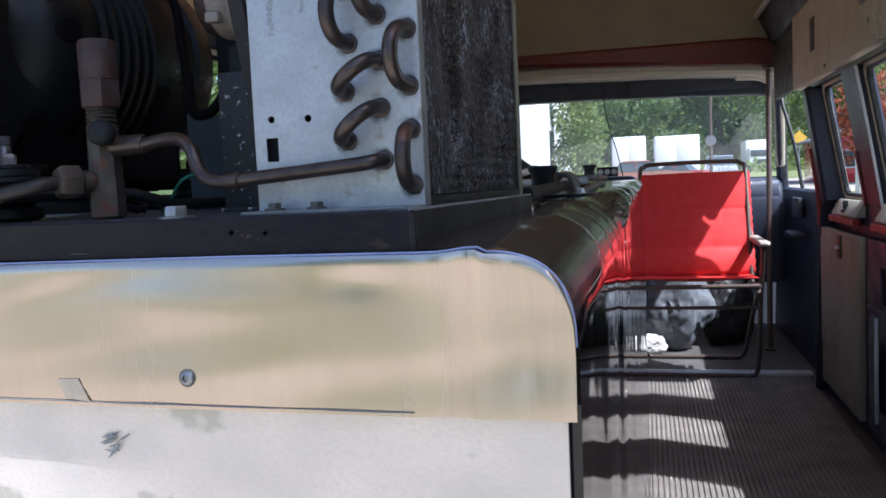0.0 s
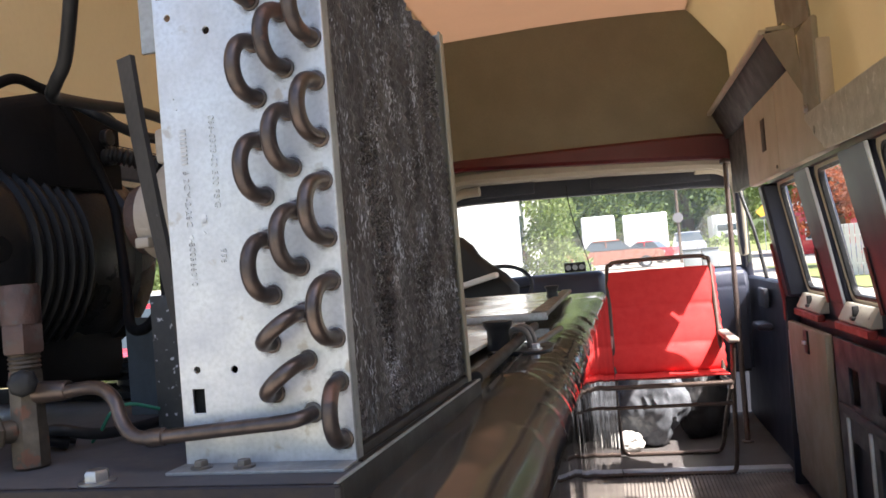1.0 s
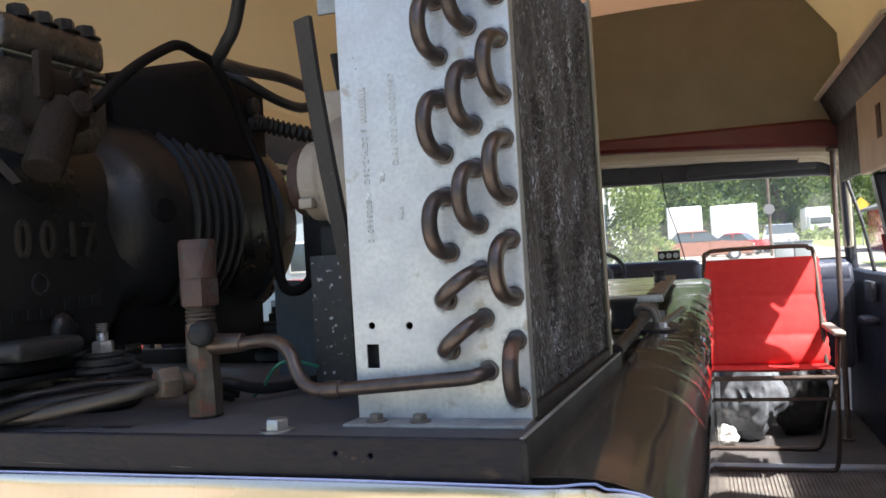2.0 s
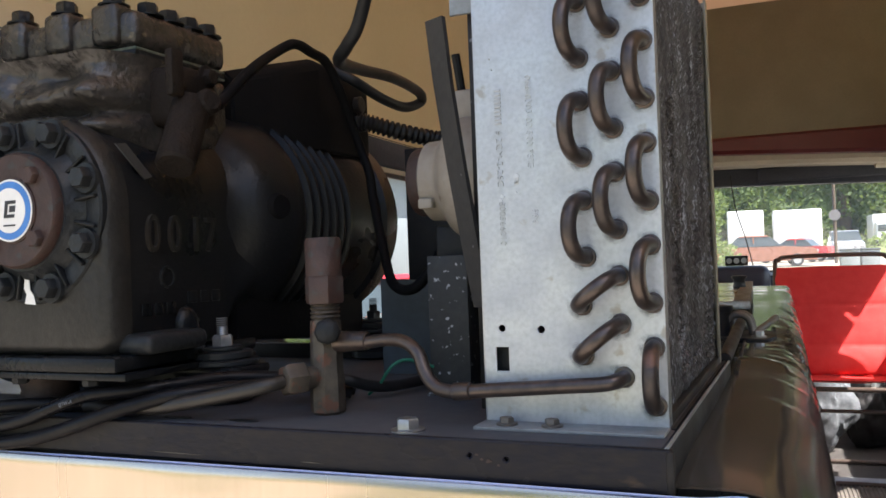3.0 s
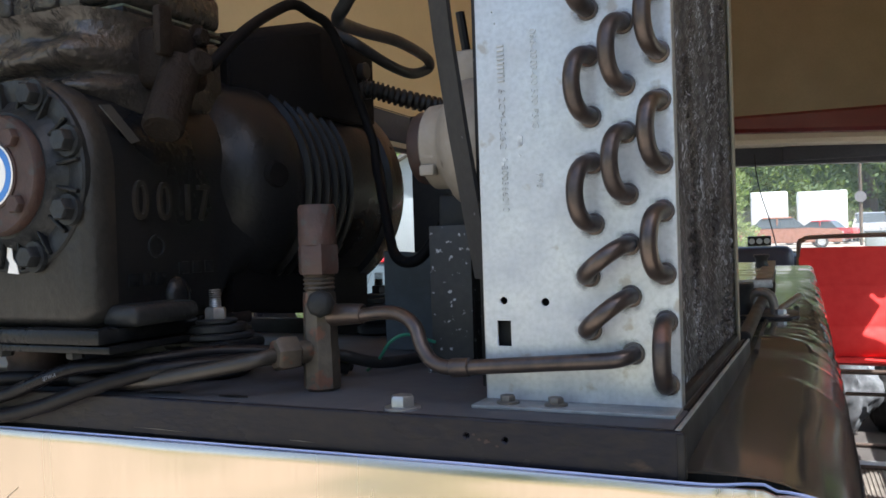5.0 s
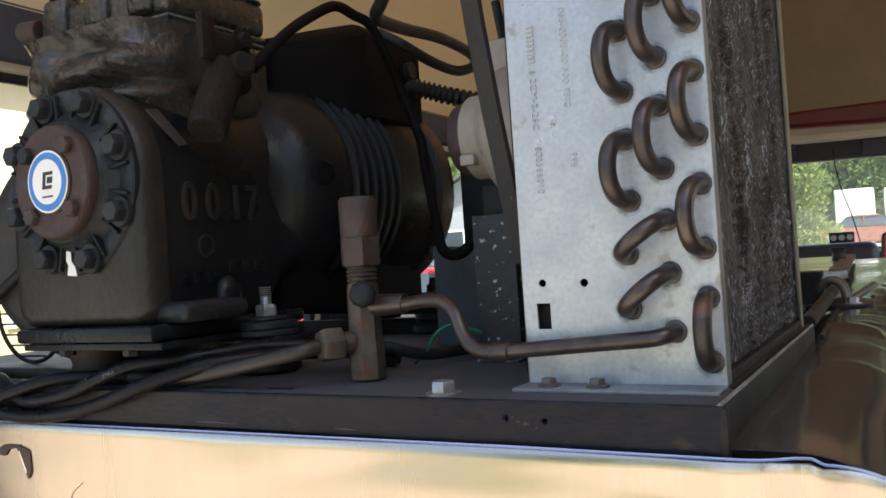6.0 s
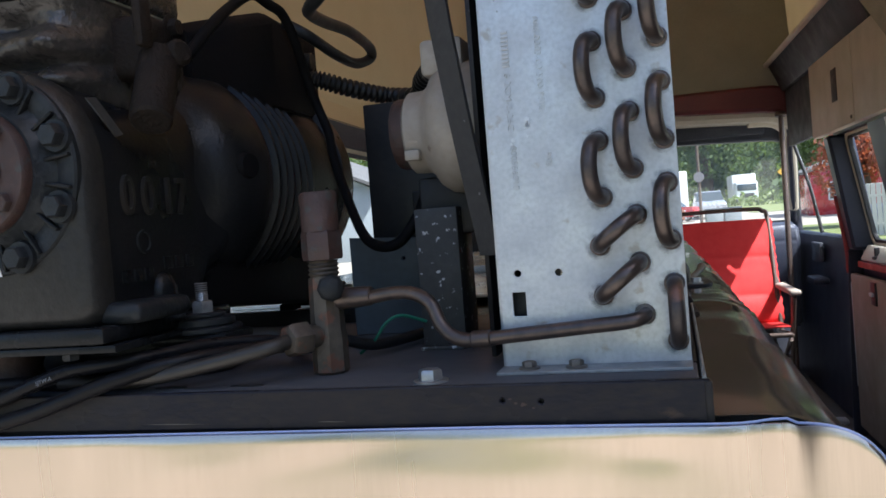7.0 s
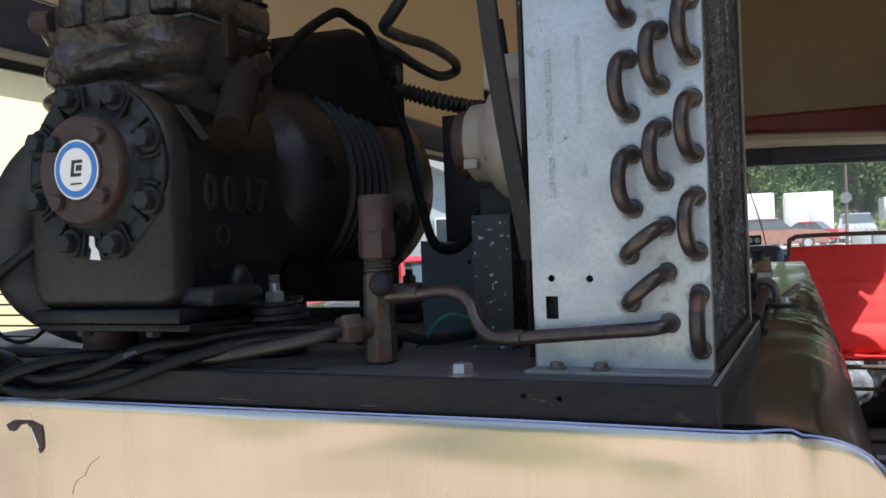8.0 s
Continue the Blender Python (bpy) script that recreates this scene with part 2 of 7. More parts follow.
M["deck"] = mat("dusty_deck_paint", (0.045, 0.050, 0.062), 0.55, 0.0, (0.078, 0.077, 0.08), 90, 12, 0.6, 0.15)
M["rust"] = mat("rusty_brown_paint", (0.052, 0.024, 0.019), 0.62, 0.0, (0.030, 0.019, 0.017), 200, 45, 0.8, 0.45, stain=(0.036, 0.033, 0.032), stain_scale=75, stain_at=0.58)
M["brass"] = mat("dull_brass", (0.105, 0.088, 0.070), 0.52, 0.5, (0.060, 0.050, 0.042), 170, 60, 0.8, 0.3, stain=(0.13, 0.065, 0.045), stain_scale=90, stain_at=0.57)
M["bolt"] = mat("bare_bolt_steel", (0.45, 0.46, 0.47), 0.4, 0.8, (0.22, 0.21, 0.20), 250, 60, 0.5, 0.15)
M["bolt_dark"] = mat("blackened_bolt", (0.085, 0.082, 0.08), 0.45, 0.3, (0.16, 0.13, 0.10), 250, 60, 0.6, 0.2)
M["alu"] = mat("brushed_aluminium", (0.67, 0.56, 0.455), 0.25, 1.0, (0.52, 0.425, 0.335), 420, 7, 0.30, 0.012, stretch=(2, 1, 0.07), rough_var=0.06)
M["alu_dirty"] = mat("dirty_aluminium", (0.88, 0.81, 0.76), 0.36, 0.5, (0.74, 0.68, 0.61), 260, 14, 0.6, 0.12, stretch=(1, 1, 1.6), stain=(0.60, 0.57, 0.50), stain_scale=18, stain_at=0.60)
M["film"] = mat("blue_film_edge", (0.40, 0.46, 0.74), 0.4, 0.0, (0.50, 0.56, 0.80), 200, 40, 0.3, 0)
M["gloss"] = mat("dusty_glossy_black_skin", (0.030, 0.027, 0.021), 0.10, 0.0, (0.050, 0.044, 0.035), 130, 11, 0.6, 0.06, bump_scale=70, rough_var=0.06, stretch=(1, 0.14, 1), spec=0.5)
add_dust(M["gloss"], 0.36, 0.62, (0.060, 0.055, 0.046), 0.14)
M["rubber"] = mat("black_cable_sheath", (0.011, 0.012, 0.014), 0.46, 0.0, (0.024, 0.024, 0.025), 120, 30, 0.5, 0.12, spec=0.2)
M["white"] = mat("white_label", (0.80, 0.78, 0.75), 0.5, 0.0, (0.66, 0.63, 0.6), 300, 60, 0.25, 0.02)
M["blue"] = mat("blue_label_ring", (0.05, 0.20, 0.55), 0.45, 0.0, (0.04, 0.15, 0.42), 300, 60, 0.4, 0.02)
M["ink"] = mat("black_print", (0.03, 0.03, 0.033), 0.6, 0.0, None, 300, 60, 0.3, 0)
M["faint_ink"] = mat("faded_grey_print", (0.47, 0.49, 0.52), 0.6, 0.2, None, 300, 90, 0.5, 0)
M["tape"] = mat("grey_tape", (0.055, 0.052, 0.050), 0.55, 0.0, None, 200, 60, 0.4, 0.1)
M["motor"] = mat("grey_motor_casting", (0.34, 0.305, 0.265), 0.62, 0.2, (0.26, 0.225, 0.19), 170, 25, 0.6, 0.3, stain=(0.11, 0.07, 0.05), stain_scale=50, stain_at=0.66)
M["bracket"] = mat("slate_bracket_paint", (0.055, 0.068, 0.078), 0.55, 0.0, (0.035, 0.04, 0.045), 140, 22, 0.5, 0.15)
M["wire"] = mat("green_wire", (0.02, 0.16, 0.10), 0.5, 0.0, None, 200, 60, 0.4, 0)
M["cream"] = mat("cream_roof_lining", (0.60, 0.52, 0.35), 0.8, 0.0, (0.54, 0.46, 0.30), 90, 5, 0.5, 0.2, bump_scale=160)
M["ceiling"] = mat("peach_ceiling_board", (0.62, 0.46, 0.33), 0.85, 0.0, (0.55, 0.41, 0.30), 70, 4, 0.5, 0.2, bump_scale=140)
M["bulkhead"] = mat("olive_tan_board", (0.215, 0.200, 0.145), 0.85, 0.0, (0.18, 0.165, 0.12), 110, 6, 0.5, 0.3, bump_scale=220)
M["redpaint"] = mat("dark_red_body_paint", (0.105, 0.010, 0.010), 0.40, 0.0, (0.07, 0.008, 0.008), 110, 8, 0.5, 0.08)
M["trim"] = mat("pale_trim", (0.52, 0.46, 0.36), 0.7, 0.0, (0.42, 0.37, 0.29), 130, 12, 0.5, 0.15)
M["panel"] = mat("grey_tan_panel", (0.44, 0.385, 0.30), 0.6, 0.0, (0.37, 0.325, 0.255), 130, 9, 0.5, 0.2, bump_scale=240)
M["navy"] = mat("navy_van_paint", (0.021, 0.023, 0.036), 0.40, 0.0, (0.027, 0.029, 0.043), 120, 8, 0.5, 0.0, rough_var=0.04, spec=0.2)
M["navy_trim"] = mat("dark_blue_trim", (0.020, 0.024, 0.040), 0.6, 0.0, (0.055, 0.058, 0.07), 120, 9, 0.5, 0.25)
M["silver"] = mat("silver_ledge", (0.55, 0.57, 0.60), 0.4, 0.5, (0.38, 0.4, 0.43), 150, 14, 0.5, 0.12)
M["mat"] = mat("ribbed_rubber_mat", (0.18, 0.158, 0.140), 0.8, 0.0, (0.10, 0.088, 0.08), 150, 8, 0.6, 0.2)
M["floor"] = mat("dark_van_floor", (0.055, 0.05, 0.05), 0.75, 0.0, (0.10, 0.09, 0.085), 120, 6, 0.6, 0.2)
M["redcloth"] = mat("red_nylon_webbing", (0.72, 0.035, 0.032), 0.75, 0.0, (0.62, 0.03, 0.03), 300, 25, 0.5, 0.3)
M["tube"] = mat("bronze_chair_tube", (0.12, 0.085, 0.07), 0.4, 0.4, (0.075, 0.06, 0.055), 150, 30, 0.5, 0.05)
M["wood"] = mat("pale_armrest", (0.30, 0.25, 0.21), 0.6, 0.0, (0.40, 0.34, 0.29), 90, 20, 0.5, 0.1)
M["plastic"] = mat("clear_grey_plastic_bag", (0.17, 0.18, 0.20), 0.2, 0.0, (0.10, 0.11, 0.125), 60, 12, 0.7, 0.5, bump_scale=26)
M["dash"] = mat("blue_black_dash", (0.022, 0.028, 0.05), 0.5, 0.0, (0.04, 0.045, 0.065), 140, 9, 0.5, 0.2)
M["vinyl"] = mat("black_vinyl", (0.012, 0.012, 0.014), 0.6, 0.0, (0.025, 0.025, 0.027), 160, 14, 0.5, 0.2)
M["lid"] = mat("weathered_pale_lid", (0.62, 0.60, 0.52), 0.13, 0.0, (0.45, 0.43, 0.34), 90, 7, 0.6, 0.15, stain=(0.14, 0.13, 0.10), stain_scale=22, stain_at=0.66)
M["glass"] = glass_mat("clear_window_glass", (0.97, 0.99, 0.98))
M["hazy_glass"] = glass_mat("hazy_windscreen_glass", (0.97, 0.99, 0.98))
M["asphalt"] = mat("pale_gravel_lot", (0.38, 0.335, 0.27), 0.9, 0.0, (0.28, 0.245, 0.20), 18, 0.5, 0.6, 0.3)
M["grass"] = mat("summer_grass", (0.13, 0.17, 0.045), 0.9, 0.0, (0.20, 0.20, 0.075), 9, 0.3, 0.6, 0.4)
M["leaf"] = mat("tree_leaves", (0.09, 0.14, 0.045), 0.6, 0.0, (0.12, 0.155, 0.055), 3, 0.5, 0.8, 0)
M["leaf_far"] = mat("far_woods_leaves", (0.085, 0.13, 0.05), 0.7, 0.0, (0.11, 0.15, 0.06), 1, 0.12, 0.8, 0)
M["leaf_yellow"] = mat("sunlit_hedge_leaves", (0.22, 0.26, 0.09), 0.6, 0.0, (0.14, 0.18, 0.06), 4, 0.9, 0.8, 0)
M["leaf_rust"] = mat("copper_tree_leaves", (0.24, 0.075, 0.035), 0.6, 0.0, (0.12, 0.05, 0.03), 4, 0.9, 0.8, 0)
M["bark"] = mat("brown_bark", (0.11, 0.08, 0.055), 0.9, 0.0, (0.06, 0.045, 0.03), 30, 5, 0.6, 0.5)
M["whitepaint"] = mat("white_siding", (0.66, 0.66, 0.65), 0.6, 0.0, (0.58, 0.58, 0.57), 30, 2, 0.4, 0.1)
M["bluesiding"] = mat("grey_blue_siding", (0.30, 0.33, 0.35), 0.7, 0.0, (0.25, 0.28, 0.30), 30, 2, 0.4, 0.1)
M["tan"] = mat("tan_siding", (0.52, 0.44, 0.28), 0.7, 0.0, (0.46, 0.38, 0.24), 30, 2, 0.4, 0.1)
M["roof"] = mat("grey_shingles", (0.14, 0.135, 0.13), 0.9, 0.0, (0.09, 0.088, 0.085), 20, 2, 0.6, 0.4)
M["orangecar"] = mat("burnt_orange_car_paint", (0.25, 0.095, 0.05), 0.3, 0.2, (0.28, 0.10, 0.055), 60, 4, 0.3, 0, coat=0.5)
M["silvercar"] = mat("silver_car_paint", (0.50, 0.51, 0.53), 0.3, 0.5, (0.44, 0.45, 0.47), 60, 4, 0.3, 0, coat=0.5)
M["redcar"] = mat("red_car_paint", (0.50, 0.03, 0.035), 0.25, 0.1, (0.42, 0.025, 0.03), 60, 4, 0.3, 0, coat=0.6)
M["bluecar"] = mat("blue_car_paint", (0.05, 0.09, 0.26), 0.3, 0.2, (0.04, 0.07, 0.2), 60, 4, 0.3, 0, coat=0.5)
M["carglass"] = mat("dark_car_glass", (0.05, 0.065, 0.075), 0.08, 0.0, (0.035, 0.045, 0.05), 60, 4, 0.3, 0, spec=0.3)
M["tyre"] = mat("tyre_rubber", (0.025, 0.025, 0.026), 0.8, 0.0, None, 80, 20, 0.4, 0.2)
M["rim"] = mat("steel_rim", (0.5, 0.5, 0.51), 0.35, 0.7, None, 80, 20, 0.3, 0)
M["fence"] = mat("weathered_white_fence", (0.60, 0.59, 0.56), 0.8, 0.0, (0.48, 0.46, 0.43), 40, 3, 0.5, 0.2)
M["signback"] = mat("sign_back_alloy", (0.20, 0.19, 0.19), 0.6, 0.3, None, 40, 6, 0.3, 0)
M["yellow"] = mat("yellow_sign", (0.72, 0.42, 0.04), 0.5, 0.0, None, 40, 6, 0.3, 0)
M["lampred"] = mat("red_lens", (0.5, 0.03, 0.03), 0.25, 0.0, None, 60, 10, 0.3, 0)
M["lampglass"] = mat("headlight_glass", (0.75, 0.76, 0.78), 0.15, 0.3, None, 60, 10, 0.3, 0)
for k in ("leaf", "leaf_far", "leaf_yellow", "leaf_rust"):
    let_light_through(M[k], 0.45, (0.20, 0.28, 0.06) if k != "leaf_rust" else (0.45, 0.12, 0.05))
# A little white glow in the windscreen lifts the darks like veiling glare.
let_light_through(M["hazy_glass"], 0.035, (0.85, 0.84, 0.80))
let_light_through(M["cream"], 0.24, (0.72, 0.62, 0.43))
let_light_through(M["ceiling"], 0.30, (0.75, 0.58, 0.44))


def grime_mat():
    """A soft-edged stain that fades out from the middle of its patch."""
    m = mat("tube_end_grime", (0.34, 0.37, 0.42), 0.6, 0.3, (0.20, 0.20, 0.21), 300, 90, 0.7, 0.05)
    n, l = m.node_tree.nodes, m.node_tree.links
    b = n["Principled BSDF"]
    co = n.new("ShaderNodeTexCoord")
    ln = n.new("ShaderNodeVectorMath")
    ln.operation = "LENGTH"
    l.new(co.outputs["Object"], ln.inputs[0])
    t = n.new("ShaderNodeTexNoise")
    t.inputs["Scale"].default_value = 160.0
    l.new(co.outputs["Object"], t.inputs["Vector"])
    f = n.new("ShaderNodeMapRange")
    f.inputs["From Min"].default_value, f.inputs["From Max"].default_value = 0.0045, 0.0092
    f.inputs["To Min"].default_value, f.inputs["To Max"].default_value = 0.46, 0.0
    l.new(ln.outputs["Value"], f.inputs["Value"])
    g = n.new("ShaderNodeMapRange")
    g.inputs["From Min"].default_value, g.inputs["From Max"].default_value = 0.35, 0.62
    l.new(t.outputs["Fac"], g.inputs["Value"])
    x = n.new("ShaderNodeMath")
    x.operation = "MULTIPLY"
    l.new(f.outputs["Result"], x.inputs[0])
    l.new(g.outputs["Result"], x.inputs[1])
    l.new(x.outputs["Value"], b.inputs["Alpha"])
    return m


M["grime"] = grime_mat()
M["dark_paint"] = mat("dull_black_paint", (0.016, 0.015, 0.015), 0.7, 0.0, (0.035, 0.03, 0.027), 150, 18, 0.5, 0.15, spec=0.25)
M["matt_iron"] = mat("sooty_black_iron", (0.006, 0.006, 0.007), 0.6, 0.0, (0.010, 0.0095, 0.0095), 150, 16, 0.5, 0.2, spec=0.05)
M["rough_iron"] = mat("rough_brown_iron", (0.013, 0.011, 0.010), 0.6, 0.0, (0.022, 0.016, 0.013), 300, 30, 0.7, 0.7, bump_scale=330, stain=(0.036, 0.025, 0.019), stain_scale=60, stain_at=0.64, spec=0.1)
M["barrel"] = mat("worn_black_barrel", (0.0085, 0.0092, 0.0105), 0.34, 0.0, (0.014, 0.0135, 0.014), 180, 14, 0.5, 0.2, bump_scale=260, stain=(0.024, 0.021, 0.020), stain_scale=36, stain_at=0.70, spec=0.2)
M["line"] = mat("dull_grey_brown_line", (0.036, 0.032, 0.029), 0.46, 0.3, (0.024, 0.022, 0.021), 140, 26, 0.6, 0.12, stain=(0.085, 0.052, 0.038), stain_scale=40, stain_at=0.66)
M["sump"] = mat("grey_worn_casting", (0.032, 0.030, 0.028), 0.36, 0.0, (0.014, 0.013, 0.012), 220, 16, 0.7, 0.3, stain=(0.028, 0.024, 0.021), stain_scale=26, stain_at=0.60, spec=0.25)
M["cable"] = mat("blue_black_cable_sheath", (0.006, 0.006, 0.008), 0.34, 0.0, (0.012, 0.0115, 0.012), 120, 30, 0.6, 0.2, spec=0.15)
M["faint_print"] = mat("nearly_gone_print", (0.60, 0.63, 0.66), 0.5, 0.4, None, 300, 90, 0.4, 0)
M["worn_print"] = mat("worn_cable_print", (0.16, 0.17, 0.19), 0.6, 0.0, None, 300, 90, 0.5, 0)
M["panel_dark"] = mat("brown_side_board", (0.25, 0.215, 0.165), 0.6, 0.0, (0.20, 0.17, 0.13), 130, 9, 0.5, 0.2, bump_scale=240)
M["hairline"] = mat("faint_scratched_aluminium", (0.47, 0.395, 0.325), 0.38, 1.0, (0.40, 0.33, 0.27), 300, 90, 0.6, 0.05)
M["trace"] = mat("greyed_aluminium_patch", (0.56, 0.51, 0.45), 0.42, 0.9, (0.44, 0.40, 0.35), 300, 90, 0.6, 0.1)
M["redtrim"] = mat("worn_red_edge_paint", (0.24, 0.022, 0.02), 0.4, 0.0, (0.15, 0.014, 0.014), 110, 12, 0.5, 0.08)
M["baremetal"] = mat("bare_scratched_door_skin", (0.055, 0.06, 0.075), 0.5, 0.2, (0.022, 0.025, 0.035), 120, 12, 0.7, 0.15, stain=(0.035, 0.04, 0.07), stain_scale=14, stain_at=0.55)
M["ledge"] = mat("worn_cream_ledge", (0.40, 0.38, 0.33), 0.55, 0.0, (0.42, 0.40, 0.35), 120, 16, 0.5, 0.15, stain=(0.20, 0.19, 0.18), stain_scale=40, stain_at=0.66)
M["bracketpaint"] = mat("dull_tan_metal", (0.25, 0.225, 0.17), 0.55, 0.1, (0.19, 0.17, 0.13), 150, 12, 0.5, 0.12)
M["gloss_side"] = mat("clean_glossy_black_gelcoat", (0.012, 0.012, 0.011), 0.035, 0.0, (0.022, 0.02, 0.016), 60, 7, 0.4, 0.05, bump_scale=16, rough_var=0.02, stretch=(1, 1.6, 0.35), spec=0.5)


def fin_mat():
    """Dirty fins: dark brown-grey, with combed edges in patches, their bright bluish glints put into the colour."""
    m = mat("dirty_fins", (0.155, 0.143, 0.140), 0.5, 0.3, (0.040, 0.033, 0.031), 420, 38, 0.85, 0.5, stretch=(1, 1, 0.5))
    n, l = m.node_tree.nodes, m.node_tree.links
    b = n["Principled BSDF"]
    old = b.inputs["Base Color"].links[0].from_socket
    co = n.new("ShaderNodeTexCoord")
    mp = n.new("ShaderNodeMapping")
    mp.inputs["Scale"].default_value = (1, 1, 0.17)
    l.new(co.outputs["Object"], mp.inputs["Vector"])
    fine = n.new("ShaderNodeTexNoise")
    fine.inputs["Scale"].default_value, fine.inputs["Detail"].default_value = 640.0, 5.0
    l.new(mp.outputs["Vector"], fine.inputs["Vector"])
    wide = n.new("ShaderNodeTexNoise")
    wide.inputs["Scale"].default_value, wide.inputs["Detail"].default_value = 26.0, 5.0
    l.new(co.outputs["Object"], wide.inputs["Vector"])
    low = n.new("ShaderNodeMapRange")
    low.inputs["From Min"].default_value, low.inputs["From Max"].default_value = 0.30, 0.70
    low.inputs["To Min"].default_value, low.inputs["To Max"].default_value = -0.16, 0.09
    l.new(wide.outputs["Fac"], low.inputs["Value"])
    add = n.new("ShaderNodeMath")
    l.new(fine.outputs["Fac"], add.inputs[0])
    l.new(low.outputs["Result"], add.inputs[1])
    f = n.new("ShaderNodeMapRange")
    f.inputs["From Min"].default_value, f.inputs["From Max"].default_value = 0.55, 0.68
    l.new(add.outputs["Value"], f.inputs["Value"])
    x = n.new("ShaderNodeMix")
    x.data_type = "RGBA"
    l.new(f.outputs["Result"], x.inputs["Factor"])
    l.new(old, x.inputs[6])
    # Bluish silver: bare combed metal plus the glint it catches.
    x.inputs[7].default_value = (0.50, 0.51, 0.55, 1)
    l.new(x.outputs[2], b.inputs["Base Color"])
    return m


M["fin"] = fin_mat()
M["road"] = mat("grey_road_asphalt", (0.15, 0.145, 0.155), 0.9, 0.0, (0.11, 0.105, 0.112), 20, 0.6, 0.5, 0.3)

# ---- ground ----
def ground_sheet():
    bm = bmesh.new()
    xs = [-600, -200, -80, -40, -20, -10, -5, -2, 0, 2, 5, 10, 20, 40, 80, 200, 600]
    ys = [-600, -200, -80, -40, -20, -10, -5, -2, 0, 2, 5, 10, 20, 30, 45, 60, 80, 120, 200, 600]
    rows = []
    for y in ys:
        rise = 0.0 if y < 5 else min(y - 5, 115) * 0.017
        rows.append([bm.verts.new((x, y, -0.62 + rise)) for x in xs])
    for a, b in zip(rows, rows[1:]):
        for i in range(len(xs) - 1):
            bm.faces.new((a[i], a[i + 1], b[i + 1], b[i]))
    return bm


def ground_z(y):
    return -0.62 + (0.0 if y < 5 else min(y - 5, 115) * 0.017)


single("ground", ground_sheet(), M["asphalt"], "pale sunlit asphalt lot round the van", "ground", VAN, kind="structure")


def lawn(x0, x1, y0, y1):
    bm = bmesh.new()
    n = 14
    rows = []
    for j in range(n + 1):
        y = y0 + (y1 - y0) * j / n
        rows.append([bm.verts.new((x0 + (x1 - x0) * i / n + 0.4 * noise.noise((i, j, 3.0)), y, ground_z(y) + 0.03)) for i in range(n + 1)])
    for a, b in zip(rows, rows[1:]):
        for i in range(n):
            bm.faces.new((a[i], a[i + 1], b[i + 1], b[i]))
    return bm


single("lawn", lawn(-9, 3.5, 14, 34), M["grass"], "sunlit mown grass in front of the parked cars", "lawn", VAN, kind="structure")
single("lawn", lawn(6.0, 40, 22, 37), M["grass"], "green grass verge beside the fence", "lawn", VAN, kind="structure")
single("lawn", lawn(8, 70, 62, 125), M["grass"], "bright grassy slope under the woods", "lawn", VAN, kind="structure")
single("lawn", lawn(-40, -7, 3, 24), M["grass"], "grass beside the lot", "lawn", VAN, kind="structure")

single("lawn", lawn(-30, 30, -26, -9), M["grass"], "grass strip behind the van", "lawn", VAN, kind="structure")

bm = bmesh.new()
box(bm, (2.6, 9.0, -0.66), (60, 21.0, -0.60), 0.01)
single("road", bm, M["road"], "grey asphalt road beside the lot", "road", VAN, kind="structure")

single("lawn", lawn(3.2, 18, -15, -1.5), M["grass"], "grass patch beside the lot behind the van", "lawn", VAN, kind="structure")

# ---- the van's shell ----
WALL = [(0.865, -0.02), (0.875, 0.40), (0.895, 0.70), (0.90, 0.815)]
TOP = [(0.815, 1.28), (0.80, 1.345)]


def wall_strip(profile, y0, y1, side=1, thick=0.045, bevel=0.004):
    """A wall panel: its inner profile (x, z) drawn along y, with thickness outwards."""
    bm = bmesh.new()
    inner = [(side * x, z) for x, z in profile]
    outer = [(side * (x + thick), z) for x, z in profile]
    ring = inner + outer[::-1]
    a = [bm.verts.new((x, y0, z)) for x, z in ring]
    b = [bm.verts.new((x, y1, z)) for x, z in ring]
    k = len(ring)
    for i in range(k):
        j = (i + 1) % k
        bm.faces.new((a[i], a[j], b[j], b[i]))
    bm.faces.new(a)
    bm.faces.new(list(reversed(b)))
    bmesh.ops.recalc_face_normals(bm, faces=bm.faces)
    if bevel:
        bmesh.ops.bevel(bm, geom=list(bm.edges), offset=bevel, segments=1, affect="EDGES", clamp_overlap=True)
    return bm


def side_window(name, y0, y1, side, label):
    """A pane in a rounded rubber gasket, leaning in with the wall."""
    th = thing(name, label, "window", VAN, kind="structure")
    base = Vector((side * 0.925, 0, 0.815))
    top = Vector((side * 0.84, 0, 1.285))
    up = top - base
    h = up.length
    up.normalize()
    m = Matrix((Vector((0, 1, 0)), up, Vector((0, 1, 0)).cross(up))).transposed().to_4x4()
    m.translation = base

    def ring(inset, r):
        pts = []
        for cx, cy, a0 in ((y1 - inset - r, inset + r, -90), (y1 - inset - r, h - inset - r, 0), (y0 + inset + r, h - inset - r, 90), (y0 + inset + r, inset + r, 180)):
            for k in range(6):
                a = radians(a0 + 90 * k / 5)
                pts.append((cx + r * math.cos(a), cy + r * math.sin(a)))
        return pts
    part("window_frame", reshape(flat_plate(ring(-0.002, 0.046), [ring(0.012, 0.045)], 0.026, 0.003), m), M["trim"], th, "pale worn window surround")
    part("gasket", reshape(flat_plate(ring(0.010, 0.046), [ring(0.024, 0.04)], 0.02, 0.003), m), M["rubber"], th, "black rubber gasket")
    pane = part("pane", reshape(flat_plate(ring(0.02, 0.042), [], 0.004), m), M["glass"], th, "clear pane")
    pane.visible_shadow = False
    return th


